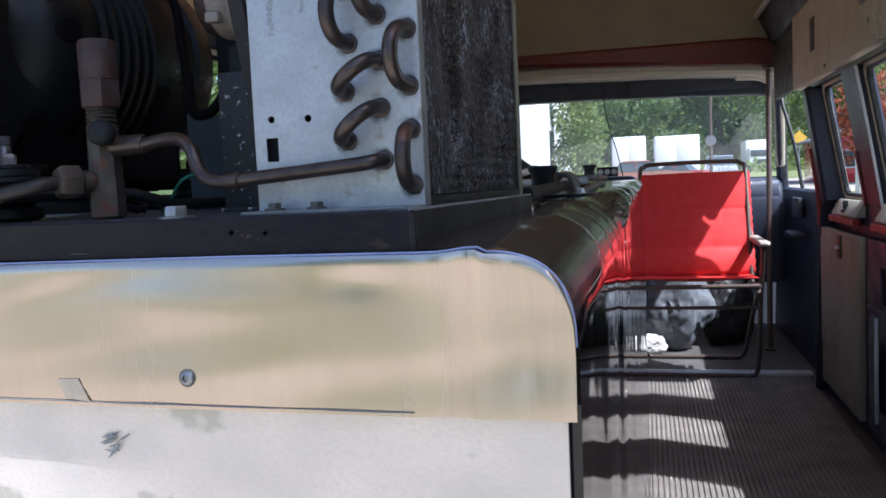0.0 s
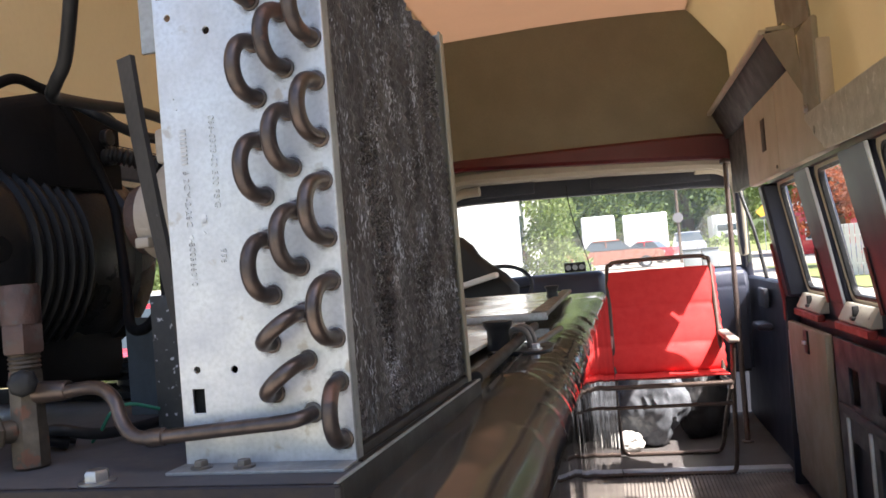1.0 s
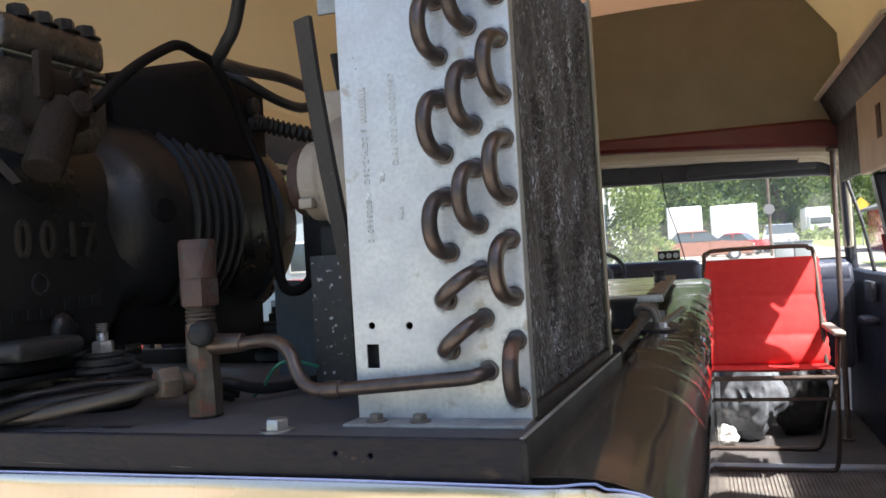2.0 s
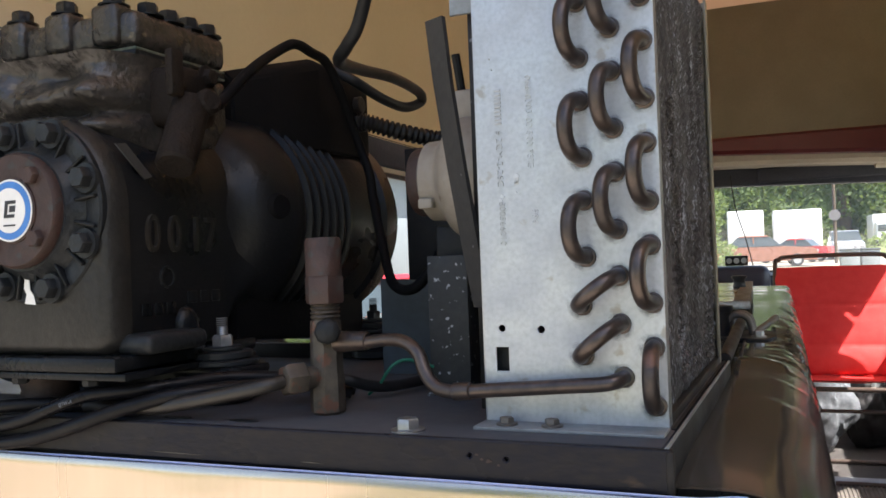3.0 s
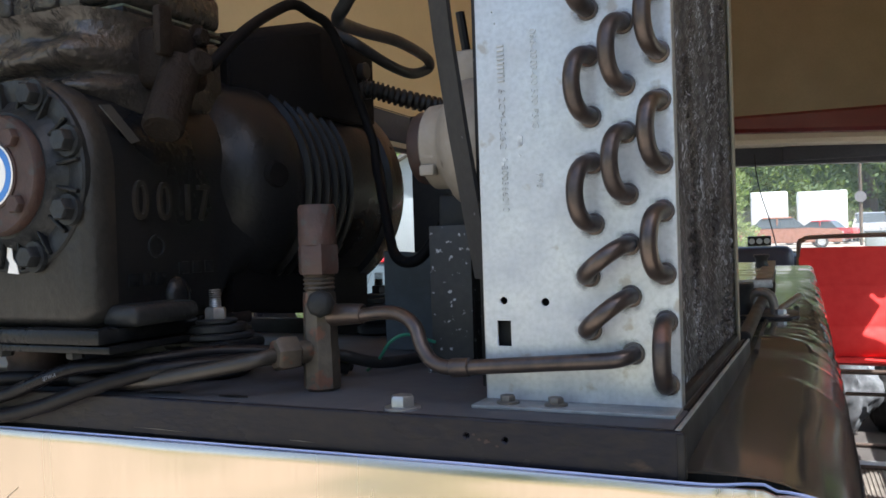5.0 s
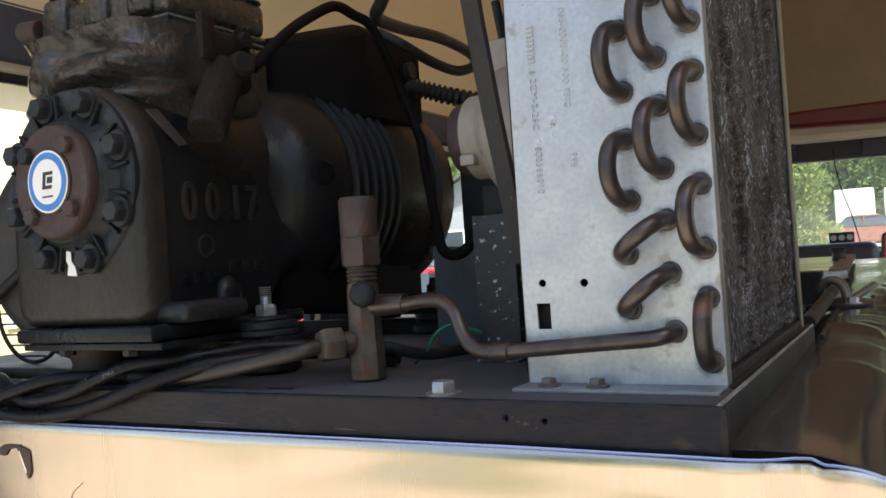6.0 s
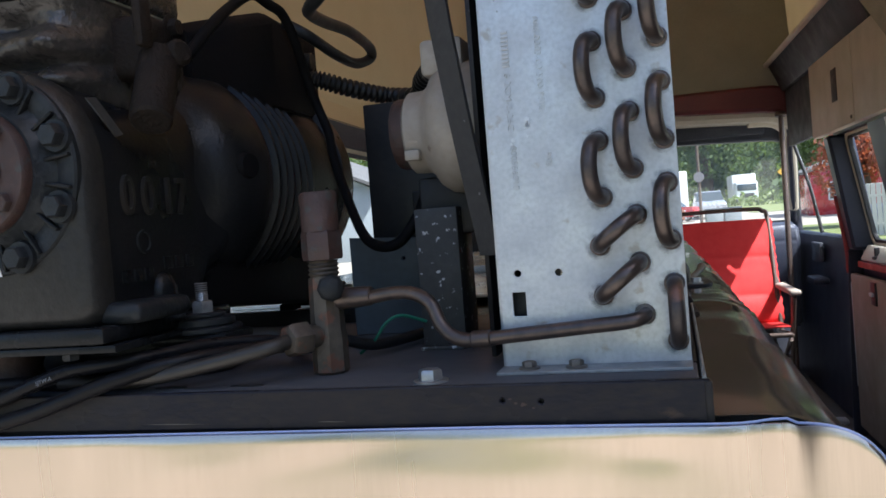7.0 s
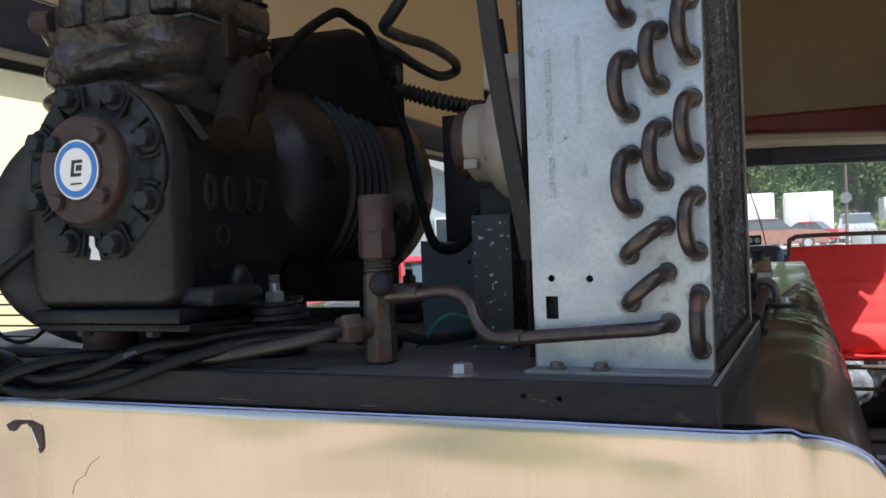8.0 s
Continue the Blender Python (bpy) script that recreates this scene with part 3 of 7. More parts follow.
# The right wall's unseen rear end is lengthened to block sun from the unit.
RIGHT_PILLARS = [(-0.44, 0.25), (1.02, 1.2), (1.86, 2.185), (2.56, 2.83)]
LEFT_PILLARS = [(-0.24, 0.05), (0.88, 1.00), (2.30, 2.55), (3.24, 3.5)]
wall_e = thing("wall_east", "navy blue van side with tan and bare metal panels", "wall", VAN, kind="structure")
part("lower_panel", wall_strip(WALL, -0.44, 3.36, 1), M["navy"], wall_e)
part("top_rail", wall_strip(TOP, -0.44, 3.36, 1, 0.05), M["navy"], wall_e)
part("door_post", wall_strip([(0.838, 0.80), (0.800, 1.06), (0.766, 1.28)], 3.245, 3.335, 1, 0.105, 0.012), M["navy"], wall_e, "thick post behind the cab door")
part("door_post_foot", wall_strip([(0.812, 0.0), (0.825, 0.45), (0.836, 0.80)], 3.325, 3.355, 1, 0.06, 0.008), M["navy"], wall_e)
part("cab_rail", wall_strip([(0.812, 1.49), (0.80, 1.60)], 3.365, 4.6, 1, 0.05), M["navy"], wall_e)
for y0, y1 in RIGHT_PILLARS:
    part("pillar", wall_strip([(0.897, 0.80), (0.855, 1.06), (0.813, 1.29)], y0, y1, 1, 0.05, 0.008), M["navy"], wall_e)
# Red strips are worn paint; silver ones put the sunlit pinchweld into colour.
for y0, y1 in RIGHT_PILLARS[2:]:
    for y in (y0 + 0.012, y1 - 0.022):
        bm = bmesh.new()
        red = y > y0 + 0.02
        sweep(bm, smooth_path([(0.893, y, 0.80), (0.872, y, 0.93), (0.862, y, 1.0)] if red else [(0.893, y, 0.80), (0.851, y, 1.06), (0.812, y, 1.28)]), 0.005 if red else 0.0065, 6)
        part("pillar_edge", bm, M["redtrim"] if y > y0 + 0.02 else M["silver"], wall_e, "pillar edge strip, red paint or silver for its sunlit look")
wall_w = thing("wall_west", "navy blue van side with windows behind the compressor", "wall", VAN, kind="structure")
part("lower_panel", wall_strip(WALL, -0.24, 3.5, -1), M["navy"], wall_w)
part("top_rail", wall_strip(TOP, -0.44, 4.6, -1, 0.05), M["navy_trim"], wall_w)
for y0, y1 in LEFT_PILLARS:
    part("pillar", wall_strip([(0.897, 0.80), (0.855, 1.06), (0.813, 1.29)], y0, y1, -1, 0.05, 0.008), M["navy"], wall_w)

side_window("window_1", 2.83, 3.24, 1, "side window in a worn pale surround, outdoors beyond")
side_window("window_2", 2.185, 2.56, 1, "side window in a worn pale surround, trees beyond")
side_window("window_3", 1.2, 1.86, 1, "rear side window with a pale surround")
side_window("window_4", 0.25, 1.02, 1, "rear side window beside the refrigeration unit")
side_window("window_5", 0.05, 0.88, -1, "side window behind the compressor")
side_window("window_6", 1.00, 2.30, -1, "side window with daylight, beyond the compressor")
side_window("window_7", 2.55, 3.24, -1, "side window near the driving seat")


UPPER = [(0.852, 1.70), (0.828, 1.95), (0.822, 2.085), (0.80, 2.12), (0.66, 2.305), (0.625, 2.34)]


def roof_side(side):
    """The right side stands higher over the cab door than over the rear windows."""
    if side > 0:
        th = thing("roof_side", "cream fibreglass side of the raised roof", "roof", VAN, kind="structure")
        part("rear_part", wall_strip([(0.80, 1.34), (0.865, 1.42)] + UPPER, -0.46, 3.36, 1, 0.03, 0.0), M["cream"], th, smooth=30)
        part("cab_part", wall_strip([(0.80, 1.60), (0.855, 1.63)] + UPPER, 3.36, 4.34, 1, 0.03, 0.0), M["cream"], th, smooth=30)
    else:
        prof = [(0.80, 1.34), (0.865, 1.42), (0.862, 1.75), (0.858, 2.12), (0.79, 2.29), (0.745, 2.345)]
        single("roof_side", wall_strip(prof, -0.46, 4.34, -1, 0.03, 0.0), M["cream"], "cream fibreglass side of the raised roof", "roof", VAN, kind="structure", smooth=30)


roof_side(1)
roof_side(-1)


# Ceiling and roof sides run on unseen behind the unit to shade it.
def ceiling_mesh():
    bm = bmesh.new()
    n = 16
    rows = []
    for j in range(n + 1):
        y = -0.46 + 4.81 * j / n
        rows.append([bm.verts.new((x, y, 2.335 + 0.02 * (1 - min(1.0, abs(x) / 0.66) ** 2))) for x in (-0.78, -0.50, -0.22, 0, 0.22, 0.44, 0.66)])
    for a, b in zip(rows, rows[1:]):
        for i in range(6):
            bm.faces.new((a[i], b[i], b[i + 1], a[i + 1]))
    ret = bmesh.ops.extrude_face_region(bm, geom=bm.faces[:])
    bmesh.ops.translate(bm, vec=(0, 0, 0.03), verts=[v for v in ret["geom"] if isinstance(v, bmesh.types.BMVert)])
    bmesh.ops.recalc_face_normals(bm, faces=bm.faces)
    return bm


single("ceiling", ceiling_mesh(), M["ceiling"], "peach coloured ceiling board of the raised roof", "ceiling", VAN, kind="structure")

BULK = [(-0.86, 1.60), (0.86, 1.60), (0.875, 1.78), (0.845, 2.10), (0.66, 2.345), (0.30, 2.365), (-0.30, 2.365), (-0.78, 2.345), (-0.88, 2.14), (-0.885, 1.78)]
single("wall_north", reshape(flat_plate(BULK, [], 0.03, 0.002), upright(0, 4.30, 0)), M["bulkhead"], "olive tan board closing the raised roof above the cab", "wall", VAN, kind="structure")


def header_mesh(y0, y1, z0, z1, half, sag, bev, lean=0.0, arch=0.0):
    """A rounded bar across the van; its lower edge leans and arches a little."""
    bm = bmesh.new()
    n = 28
    rings = []
    for k in range(n + 1):
        x = -half + 2 * half * k / n
        e = abs(x / half)
        drop = -sag * (max(0.0, e - 0.80) / 0.20) ** 2
        low = z0 - lean * x - arch * e * e + drop
        top = z1 + drop
        rings.append([bm.verts.new((x, y, z)) for y, z in ((y0, low + bev), (y0 + bev, low), (y1, low), (y1, top), (y0 + bev, top), (y0, top - bev))])
    for a, b in zip(rings, rings[1:]):
        for i in range(6):
            j = (i + 1) % 6
            bm.faces.new((a[i], a[j], b[j], b[i]))
    bm.faces.new(rings[0])
    bm.faces.new(list(reversed(rings[-1])))
    bmesh.ops.recalc_face_normals(bm, faces=bm.faces)
    return bm


single("trim", header_mesh(4.27, 4.36, 1.552, 1.652, 0.86, 0.05, 0.018, 0.055, 0.004), M["redpaint"], "dark red painted roof header across the cab", "trim", VAN, kind="structure")
single("trim", header_mesh(4.365, 4.62, 1.502, 1.590, 0.86, 0.06, 0.02, 0.035, 0.014), M["trim"], "pale headliner edge above the windscreen", "trim", VAN, kind="structure")
single("trim", header_mesh(4.625, 4.72, 1.405, 1.53, 0.90, 0.03, 0.01, 0.022, 0.012), M["navy_trim"], "dark windscreen header", "trim", VAN, kind="structure")


def cab_roof():
    bm = bmesh.new()
    box(bm, (-0.92, 4.36, 1.595), (0.92, 4.80, 1.635), 0.01)
    return bm


single("cab_roof", cab_roof(), M["redpaint"], "painted cab roof", "roof", VAN, kind="structure")


def floor_slab():
    bm = bmesh.new()
    box(bm, (-0.90, -0.44, -0.10), (0.90, 5.0, 0.0), 0.004)
    return bm


single("floor", floor_slab(), M["floor"], "dark worn van floor", "floor", VAN, kind="structure")


def ribbed_mat():
    """Rubber matting with ribs that run along the van."""
    bm = bmesh.new()
    x0, x1, pitch = 0.02, 0.82, 0.0165
    z = 0.004
    prof = [(x0, 0.0), (x0, z)]
    x = x0
    while x + pitch < x1:
        prof += [(x + pitch * 0.35, z), (x + pitch * 0.45, z + 0.0045), (x + pitch * 0.85, z + 0.0045), (x + pitch * 0.95, z)]
        x += pitch
    prof += [(x1, z), (x1, 0.0)]
    a = [bm.verts.new((x, 0.1, z)) for x, z in prof]
    b = [bm.verts.new((x, 3.52, z)) for x, z in prof]
    for i in range(len(prof) - 1):
        bm.faces.new((a[i], a[i + 1], b[i + 1], b[i]))
    bmesh.ops.recalc_face_normals(bm, faces=bm.faces)
    return bm


single("floor_mat", ribbed_mat(), M["mat"], "ribbed brown rubber matting along the aisle", "mat", VAN, smooth=20)
bm = bmesh.new()
box(bm, (0.0, 3.53, 0.0), (0.84, 3.60, 0.022), 0.006)
single("threshold_strip", bm, M["silver"], "worn metal strip across the floor at the mat's end", "strip", VAN)


def plank(bm, section, y0, y1, bevel=0.002):
    """A board of the given (x, z) section, drawn along the van."""
    lo = [bm.verts.new((x, y0, z)) for x, z in section]
    hi = [bm.verts.new((x, y1, z)) for x, z in section]
    for i in range(len(section)):
        j = (i + 1) % len(section)
        bm.faces.new((lo[i], lo[j], hi[j], hi[i]))
    bm.faces.new(lo)
    bm.faces.new(list(reversed(hi)))
    bmesh.ops.recalc_face_normals(bm, faces=bm.faces)
    if bevel:
        bmesh.ops.bevel(bm, geom=list(bm.edges), offset=bevel, segments=1, affect="EDGES", clamp_overlap=True)


# ---- inner panels on the right side ----
def cargo_panel():
    th = thing("door_panel", "grey-tan flat side panel with a recessed latch", "panel", VAN)
    bm = bmesh.new()
    box(bm, (0.835, 2.66, 0.05), (0.862, 3.31, 0.70), 0.006)
    part("board", bm, M["panel_dark"], th)
    bm = bmesh.new()
    box(bm, (0.828, 2.92, 0.60), (0.838, 2.99, 0.69), 0.004)
    part("latch_plate", bm, M["black"], th, "black recessed latch plate")
    bm = bmesh.new()
    box(bm, (0.818, 2.935, 0.635), (0.832, 2.972, 0.650), 0.003)
    part("latch_handle", bm, M["silver"], th, "worn metal latch handle")


cargo_panel()


def ledge(y0, y1, label):
    th = thing("window_ledge", label, "ledge", VAN)
    bm = bmesh.new()
    plank(bm, [(0.862, 0.757), (0.90, 0.757), (0.90, 0.818), (0.892, 0.818), (0.862, 0.764)], y0, y1, 0.003)
    part("ledge_top", bm, M["ledge"], th)
    bm = bmesh.new()
    plank(bm, [(0.852, 0.728), (0.88, 0.728), (0.88, 0.755), (0.852, 0.755)], y0 - 0.01, y1 + 0.01, 0.003)
    part("red_strip", bm, M["redtrim"], th, "worn red painted strip")
    c = (y0 + y1) / 2
    bm = bmesh.new()
    box(bm, (0.856, c - 0.014, 0.770), (0.872, c + 0.012, 0.782), 0.003)
    box(bm, (0.862, c - 0.010, 0.782), (0.882, c - 0.001, 0.816), 0.003)
    part("catch", bm, M["black"], th, "black window catch")


ledge(2.83, 3.24, "bare silver ledge under a side window, with a catch")
ledge(2.19, 2.56, "bare silver ledge under a side window, with a catch")


def open_panel():
    """The stripped part of the wall, with ribs and cut-outs."""
    th = thing("stripped_side_panel", "stripped inner door skin with ribs and dark cut-outs", "panel", VAN)
    hole = lambda y0, y1, z0, z1: [(y0, z0), (y1, z0), (y1, z1), (y0, z1)]
    me = flat_plate(hole(1.20, 2.58, 0.06, 0.70), [hole(2.30, 2.42, 0.50, 0.62), hole(1.75, 2.15, 0.16, 0.42), hole(2.25, 2.50, 0.14, 0.38), hole(1.85, 2.12, 0.52, 0.62)], 0.012, 0.002)
    m = Matrix(((0, 0, 1, 0.852), (1, 0, 0, 0), (0, 1, 0, 0), (0, 0, 0, 1)))
    part("skin", reshape(me, m), M["baremetal"], th)
    bm = bmesh.new()
    box(bm, (0.835, 1.25, 0.46), (0.848, 2.55, 0.49), 0.005)
    part("rib", bm, M["navy_trim"], th)
    for y in (2.20, 2.45):
        bm = bmesh.new()
        box(bm, (0.838, y, 0.10), (0.848, y + 0.02, 0.45), 0.003)
        part("stiffener", bm, M["silver"], th, "bare metal stiffener")


open_panel()

# red painted door edge and silver step strip by the cab
bm = bmesh.new()
sweep(bm, smooth_path([(0.838, 3.342, 0.70), (0.836, 3.342, 0.80), (0.818, 3.342, 0.94), (0.806, 3.342, 1.03)]), 0.011, 8)
single("door_edge", bm, M["redtrim"], "red painted edge of the side door opening", "door edge", VAN)
bm = bmesh.new()
box(bm, (0.836, 3.318, 0.22), (0.850, 3.324, 0.66), 0.002)
single("trim", bm, M["silver"], "bare metal strip beside the door opening", "trim", VAN, kind="structure")


# ---- overhead units on the right ----
def overhead_cabinet(y0, y1, label, square):
    th = thing("overhead_cabinet", label, "cabinet", VAN)
    bm = bmesh.new()
    box(bm, (0.760, y0 + 0.003, 1.288), (0.798, y1 - 0.003, 1.605), 0.006)
    part("body", bm, M["panel"], th)
    if square:
        bm = bmesh.new()
        box(bm, (0.757, y0 + 0.225, 1.395), (0.762, y0 + 0.31, 1.522), 0.002)
        part("plate", bm, M["rust"], th, "faded brown plate")
    bm = bmesh.new()
    lathe(bm, [(0.007, 0), (0.007, 0.004), (0.003, 0.006)], 12, along((0.760, y0 + 0.03, 1.31), (0.70, y0 + 0.03, 1.31)))
    part("screw", bm, M["bolt_dark"], th)


overhead_cabinet(2.765, 3.50, "grey-tan overhead cabinet front with a faded square plate", True)
overhead_cabinet(2.06, 2.76, "grey-tan overhead cabinet front beside a galvanised bracket", False)


def overhead_shelf():
    th = thing("overhead_shelf", "open shelf above the grey-tan cabinet fronts, its shaded recess a black board", "shelf", VAN)
    # Black board in place of the shelf's shaded recess.
    bm = bmesh.new()
    plank(bm, [(0.775, 1.607), (0.80, 1.607), (0.735, 1.752), (0.712, 1.752)], 2.55, 4.27)
    part("sloping_board", bm, M["vinyl"], th)
    bm = bmesh.new()
    plank(bm, [(0.692, 1.742), (0.712, 1.738), (0.712, 1.760), (0.692, 1.760)], 2.54, 4.275)
    part("lip", bm, M["trim"], th, "pale front lip")
    bm = bmesh.new()
    plank(bm, [(0.714, 1.754), (0.838, 1.754), (0.838, 1.766), (0.714, 1.766)], 2.54, 4.275)
    part("top_board", bm, M["panel"], th)
    # Black here stands for the cab side wall lying in the dark.
    bm = bmesh.new()
    plank(bm, [(0.785, 1.31), (0.81, 1.31), (0.81, 1.60), (0.785, 1.60)], 3.51, 4.24)
    part("corner_board", bm, M["vinyl"], th, "black board standing for the cab's side wall in the dark")


overhead_shelf()


def galv_bracket():
    th = thing("roof_bracket", "pale metal bracket and galvanised rail under the raised roof", "bracket", VAN)
    bm = bmesh.new()
    tri = [Vector((0.700, 2.530, 1.742)), Vector((0.757, 2.320, 1.700)), Vector((0.757, 2.250, 1.465))]
    nrm = (tri[1] - tri[0]).cross(tri[2] - tri[0]).normalized() * 0.003
    f1 = [bm.verts.new(q) for q in tri]
    f2 = [bm.verts.new(q + nrm) for q in tri]
    bm.faces.new(f1)
    bm.faces.new(list(reversed(f2)))
    for i in range(3):
        j = (i + 1) % 3
        bm.faces.new((f1[i], f1[j], f2[j], f2[i]))
    bmesh.ops.recalc_face_normals(bm, faces=bm.faces)
    part("gusset", bm, M["bracketpaint"], th, "folded pale gusset")
    bm = bmesh.new()
    box(bm, (0.752, 2.075, 1.413), (0.772, 2.262, 1.675), 0.008)
    part("post", bm, M["bracketpaint"], th)
    turn = Matrix(((0, 0, 1, 0.762), (1, 0, 0, 0), (0, 1, 0, 0), (0, 0, 0, 1)))
    me = flat_plate([(2.33, 1.700), (2.12, 1.678), (2.15, 1.76), (2.16, 2.14), (2.64, 2.14), (2.56, 1.768), (2.50, 1.768)], [], 0.008, 0.002)
    part("rib", reshape(me, turn), M["bracketpaint"], th, "roof rib above the post")
    me = flat_plate([(0.40, 1.270), (1.98, 1.284), (2.035, 1.290), (2.06, 1.305), (2.245, 1.400), (2.235, 1.412), (0.40, 1.405)], [circle(2.135, 1.352, 0.016)], 0.008, 0.002)
    m = Matrix(((0, 0, 1, 0.752), (1, 0, 0, 0), (0, 1, 0, 0), (0, 0, 0, 1)))
    part("rail", reshape(me, m), M["galv_rail"], th, "long mottled galvanised rail")
    bm = bmesh.new()
    plank(bm, [(0.756, 1.402), (0.815, 1.402), (0.815, 1.406), (0.756, 1.406)], 0.40, 2.20, 0)
    part("rail_flange", bm, M["galv_rail"], th)
    bm = bmesh.new()
    hexbolt(bm, (0.748, 2.20, 1.425), (-1, 0, 0), 0.012, 0.008)
    part("bolt", bm, M["bolt"], th)


galv_bracket()

# ---- cab ----
def windscreen():
    th = thing("window_8", "wide windscreen over the dash", "window", VAN, kind="structure")
    bm = bmesh.new()
    pts = []
    n = 12
    for row in ((5.14, 0.90), (4.70, 1.46)):
        pts.append([bm.verts.new((-0.90 + 1.8 * k / n, row[0] - 0.10 * (abs(-1 + 2 * k / n) ** 2.5), row[1])) for k in range(n + 1)])
    for k in range(n):
        bm.faces.new((pts[0][k], pts[0][k + 1], pts[1][k + 1], pts[1][k]))
    ret = bmesh.ops.extrude_face_region(bm, geom=bm.faces[:])
    bmesh.ops.translate(bm, vec=(0, 0.005, 0.003), verts=[v for v in ret["geom"] if isinstance(v, bmesh.types.BMVert)])
    bmesh.ops.recalc_face_normals(bm, faces=bm.faces)
    pane = part("pane", bm, M["hazy_glass"], th, "curved glass with glare haze mixed into it")
    pane.visible_shadow = False
    for s in (-1, 1):
        bm = bmesh.new()
        sweep(bm, smooth_path([(s * 0.935, 5.02, 0.80), (s * 0.925, 4.99, 0.95), (s * 0.89, 4.80, 1.25), (s * 0.86, 4.66, 1.42)]), 0.035, 10)
        part("a_pillar", bm, M["navy"], th, "dark blue windscreen post")
    bm = bmesh.new()
    sweep(bm, smooth_path([(-0.90, 5.04, 0.895), (-0.5, 5.12, 0.895), (0, 5.14, 0.895), (0.5, 5.12, 0.895), (0.90, 5.04, 0.895)]), 0.014, 8)
    part("lower_gasket", bm, M["rubber"], th)


windscreen()


for s in (-1, 1):
    bm = bmesh.new()
    sweep(bm, smooth_path([(s * 0.62, 4.49, 1.478), (s * 0.74, 4.50, 1.470), (s * 0.815, 4.53, 1.430), (s * 0.852, 4.60, 1.36), (s * 0.880, 4.74, 1.20), (s * 0.902, 4.90, 0.98)], 6), 0.030, 10)
    single("trim", bm, M["trim"], "pale lining rounding down the windscreen post", "trim", VAN, kind="structure")


def cab_door(side):
    th = thing("door_1", "dark blue cab door with a vent window", "door", VAN, kind="structure")
    bm = wall_strip([(0.87, 0.0), (0.885, 0.45), (0.905, 0.84)], 3.365, 4.98, side, 0.06, 0.01)
    part("inner_skin", bm, M["navy"], th)
    bm = bmesh.new()
    box(bm, (0.80 if side > 0 else -0.88, 3.92, 0.595), (0.88 if side > 0 else -0.80, 4.12, 0.635), 0.018)
    part("armrest", bm, M["navy"], th)
    bm = bmesh.new()
    s = side
    sweep(bm, smooth_path([(s * 0.895, 3.38, 0.84), (s * 0.85, 3.385, 1.2), (s * 0.824, 3.40, 1.46), (s * 0.816, 3.70, 1.495), (s * 0.818, 4.20, 1.49), (s * 0.835, 4.48, 1.44), (s * 0.91, 4.95, 0.90)], 8), 0.016, 8)
    part("door_frame", bm, M["navy"], th)
    bm = bmesh.new()
    sweep(bm, smooth_path([(s * 0.90, 4.14, 0.85), (s * 0.878, 4.24, 1.08), (s * 0.845, 4.36, 1.28), (s * 0.828, 4.44, 1.41)]), 0.010, 8)
    part("vent_bar", bm, M["rubber"], th, "black vent window bar")
    bm = bmesh.new()
    vs = [bm.verts.new(p) for p in ((s * 0.905, 3.38, 0.84), (s * 0.915, 4.93, 0.86), (s * 0.838, 4.48, 1.44), (s * 0.818, 3.40, 1.48))]
    f = bm.faces.new(vs)
    ret = bmesh.ops.extrude_face_region(bm, geom=[f])
    bmesh.ops.translate(bm, vec=(s * 0.004, 0, 0), verts=[v for v in ret["geom"] if isinstance(v, bmesh.types.BMVert)])
    bmesh.ops.recalc_face_normals(bm, faces=bm.faces)
    pane = part("pane", bm, M["glass"], th, "clear door glass")
    pane.visible_shadow = False
    bm = bmesh.new()
    box(bm, (s * 0.875 - 0.012, 4.05, 0.70), (s * 0.875 + 0.012, 4.25, 0.80), 0.008)
    part("handle_plate", bm, M["navy_trim"], th, "worn blue-grey handle plate")


cab_door(1)
cab_door(-1)


bm = bmesh.new()
box(bm, (-0.94, 5.11, -0.10), (0.94, 5.15, 0.89), 0.004)
single("wall_front", bm, M["navy_trim"], "dark blue bulkhead under the windscreen", "wall", VAN, kind="structure")


def dashboard():
    th = thing("dashboard", "blue-black moulded dashboard under the windscreen", "dashboard", VAN)
    bm = bmesh.new()
    prof = [(4.62, 0.30), (4.60, 0.62), (4.56, 0.80), (4.60, 0.885), (4.72, 0.905), (5.10, 0.885), (5.10, 0.30)]
    a = [bm.verts.new((-0.87, y, z)) for y, z in prof]
    b = [bm.verts.new((0.87, y, z)) for y, z in prof]
    for i in range(len(prof)):
        j = (i + 1) % len(prof)
        bm.faces.new((a[i], a[j], b[j], b[i]))
    bm.faces.new(a)
    bm.faces.new(list(reversed(b)))
    bmesh.ops.recalc_face_normals(bm, faces=bm.faces)
    bmesh.ops.bevel(bm, geom=list(bm.edges), offset=0.02, segments=3, affect="EDGES", clamp_overlap=True)
    part("body", bm, M["dash"], th)
    bm = bmesh.new()
    box(bm, (-0.60, 4.36, 0.74), (0.075, 4.66, 0.95), 0.05, 4)
    part("instrument_hood", bm, M["dash"], th, "rounded instrument hood")
    bm = bmesh.new()
    box(bm, (0.30, 4.545, 0.70), (0.55, 4.57, 0.80), 0.006)
    part("glove_lid", bm, M["navy_trim"], th)


dashboard()


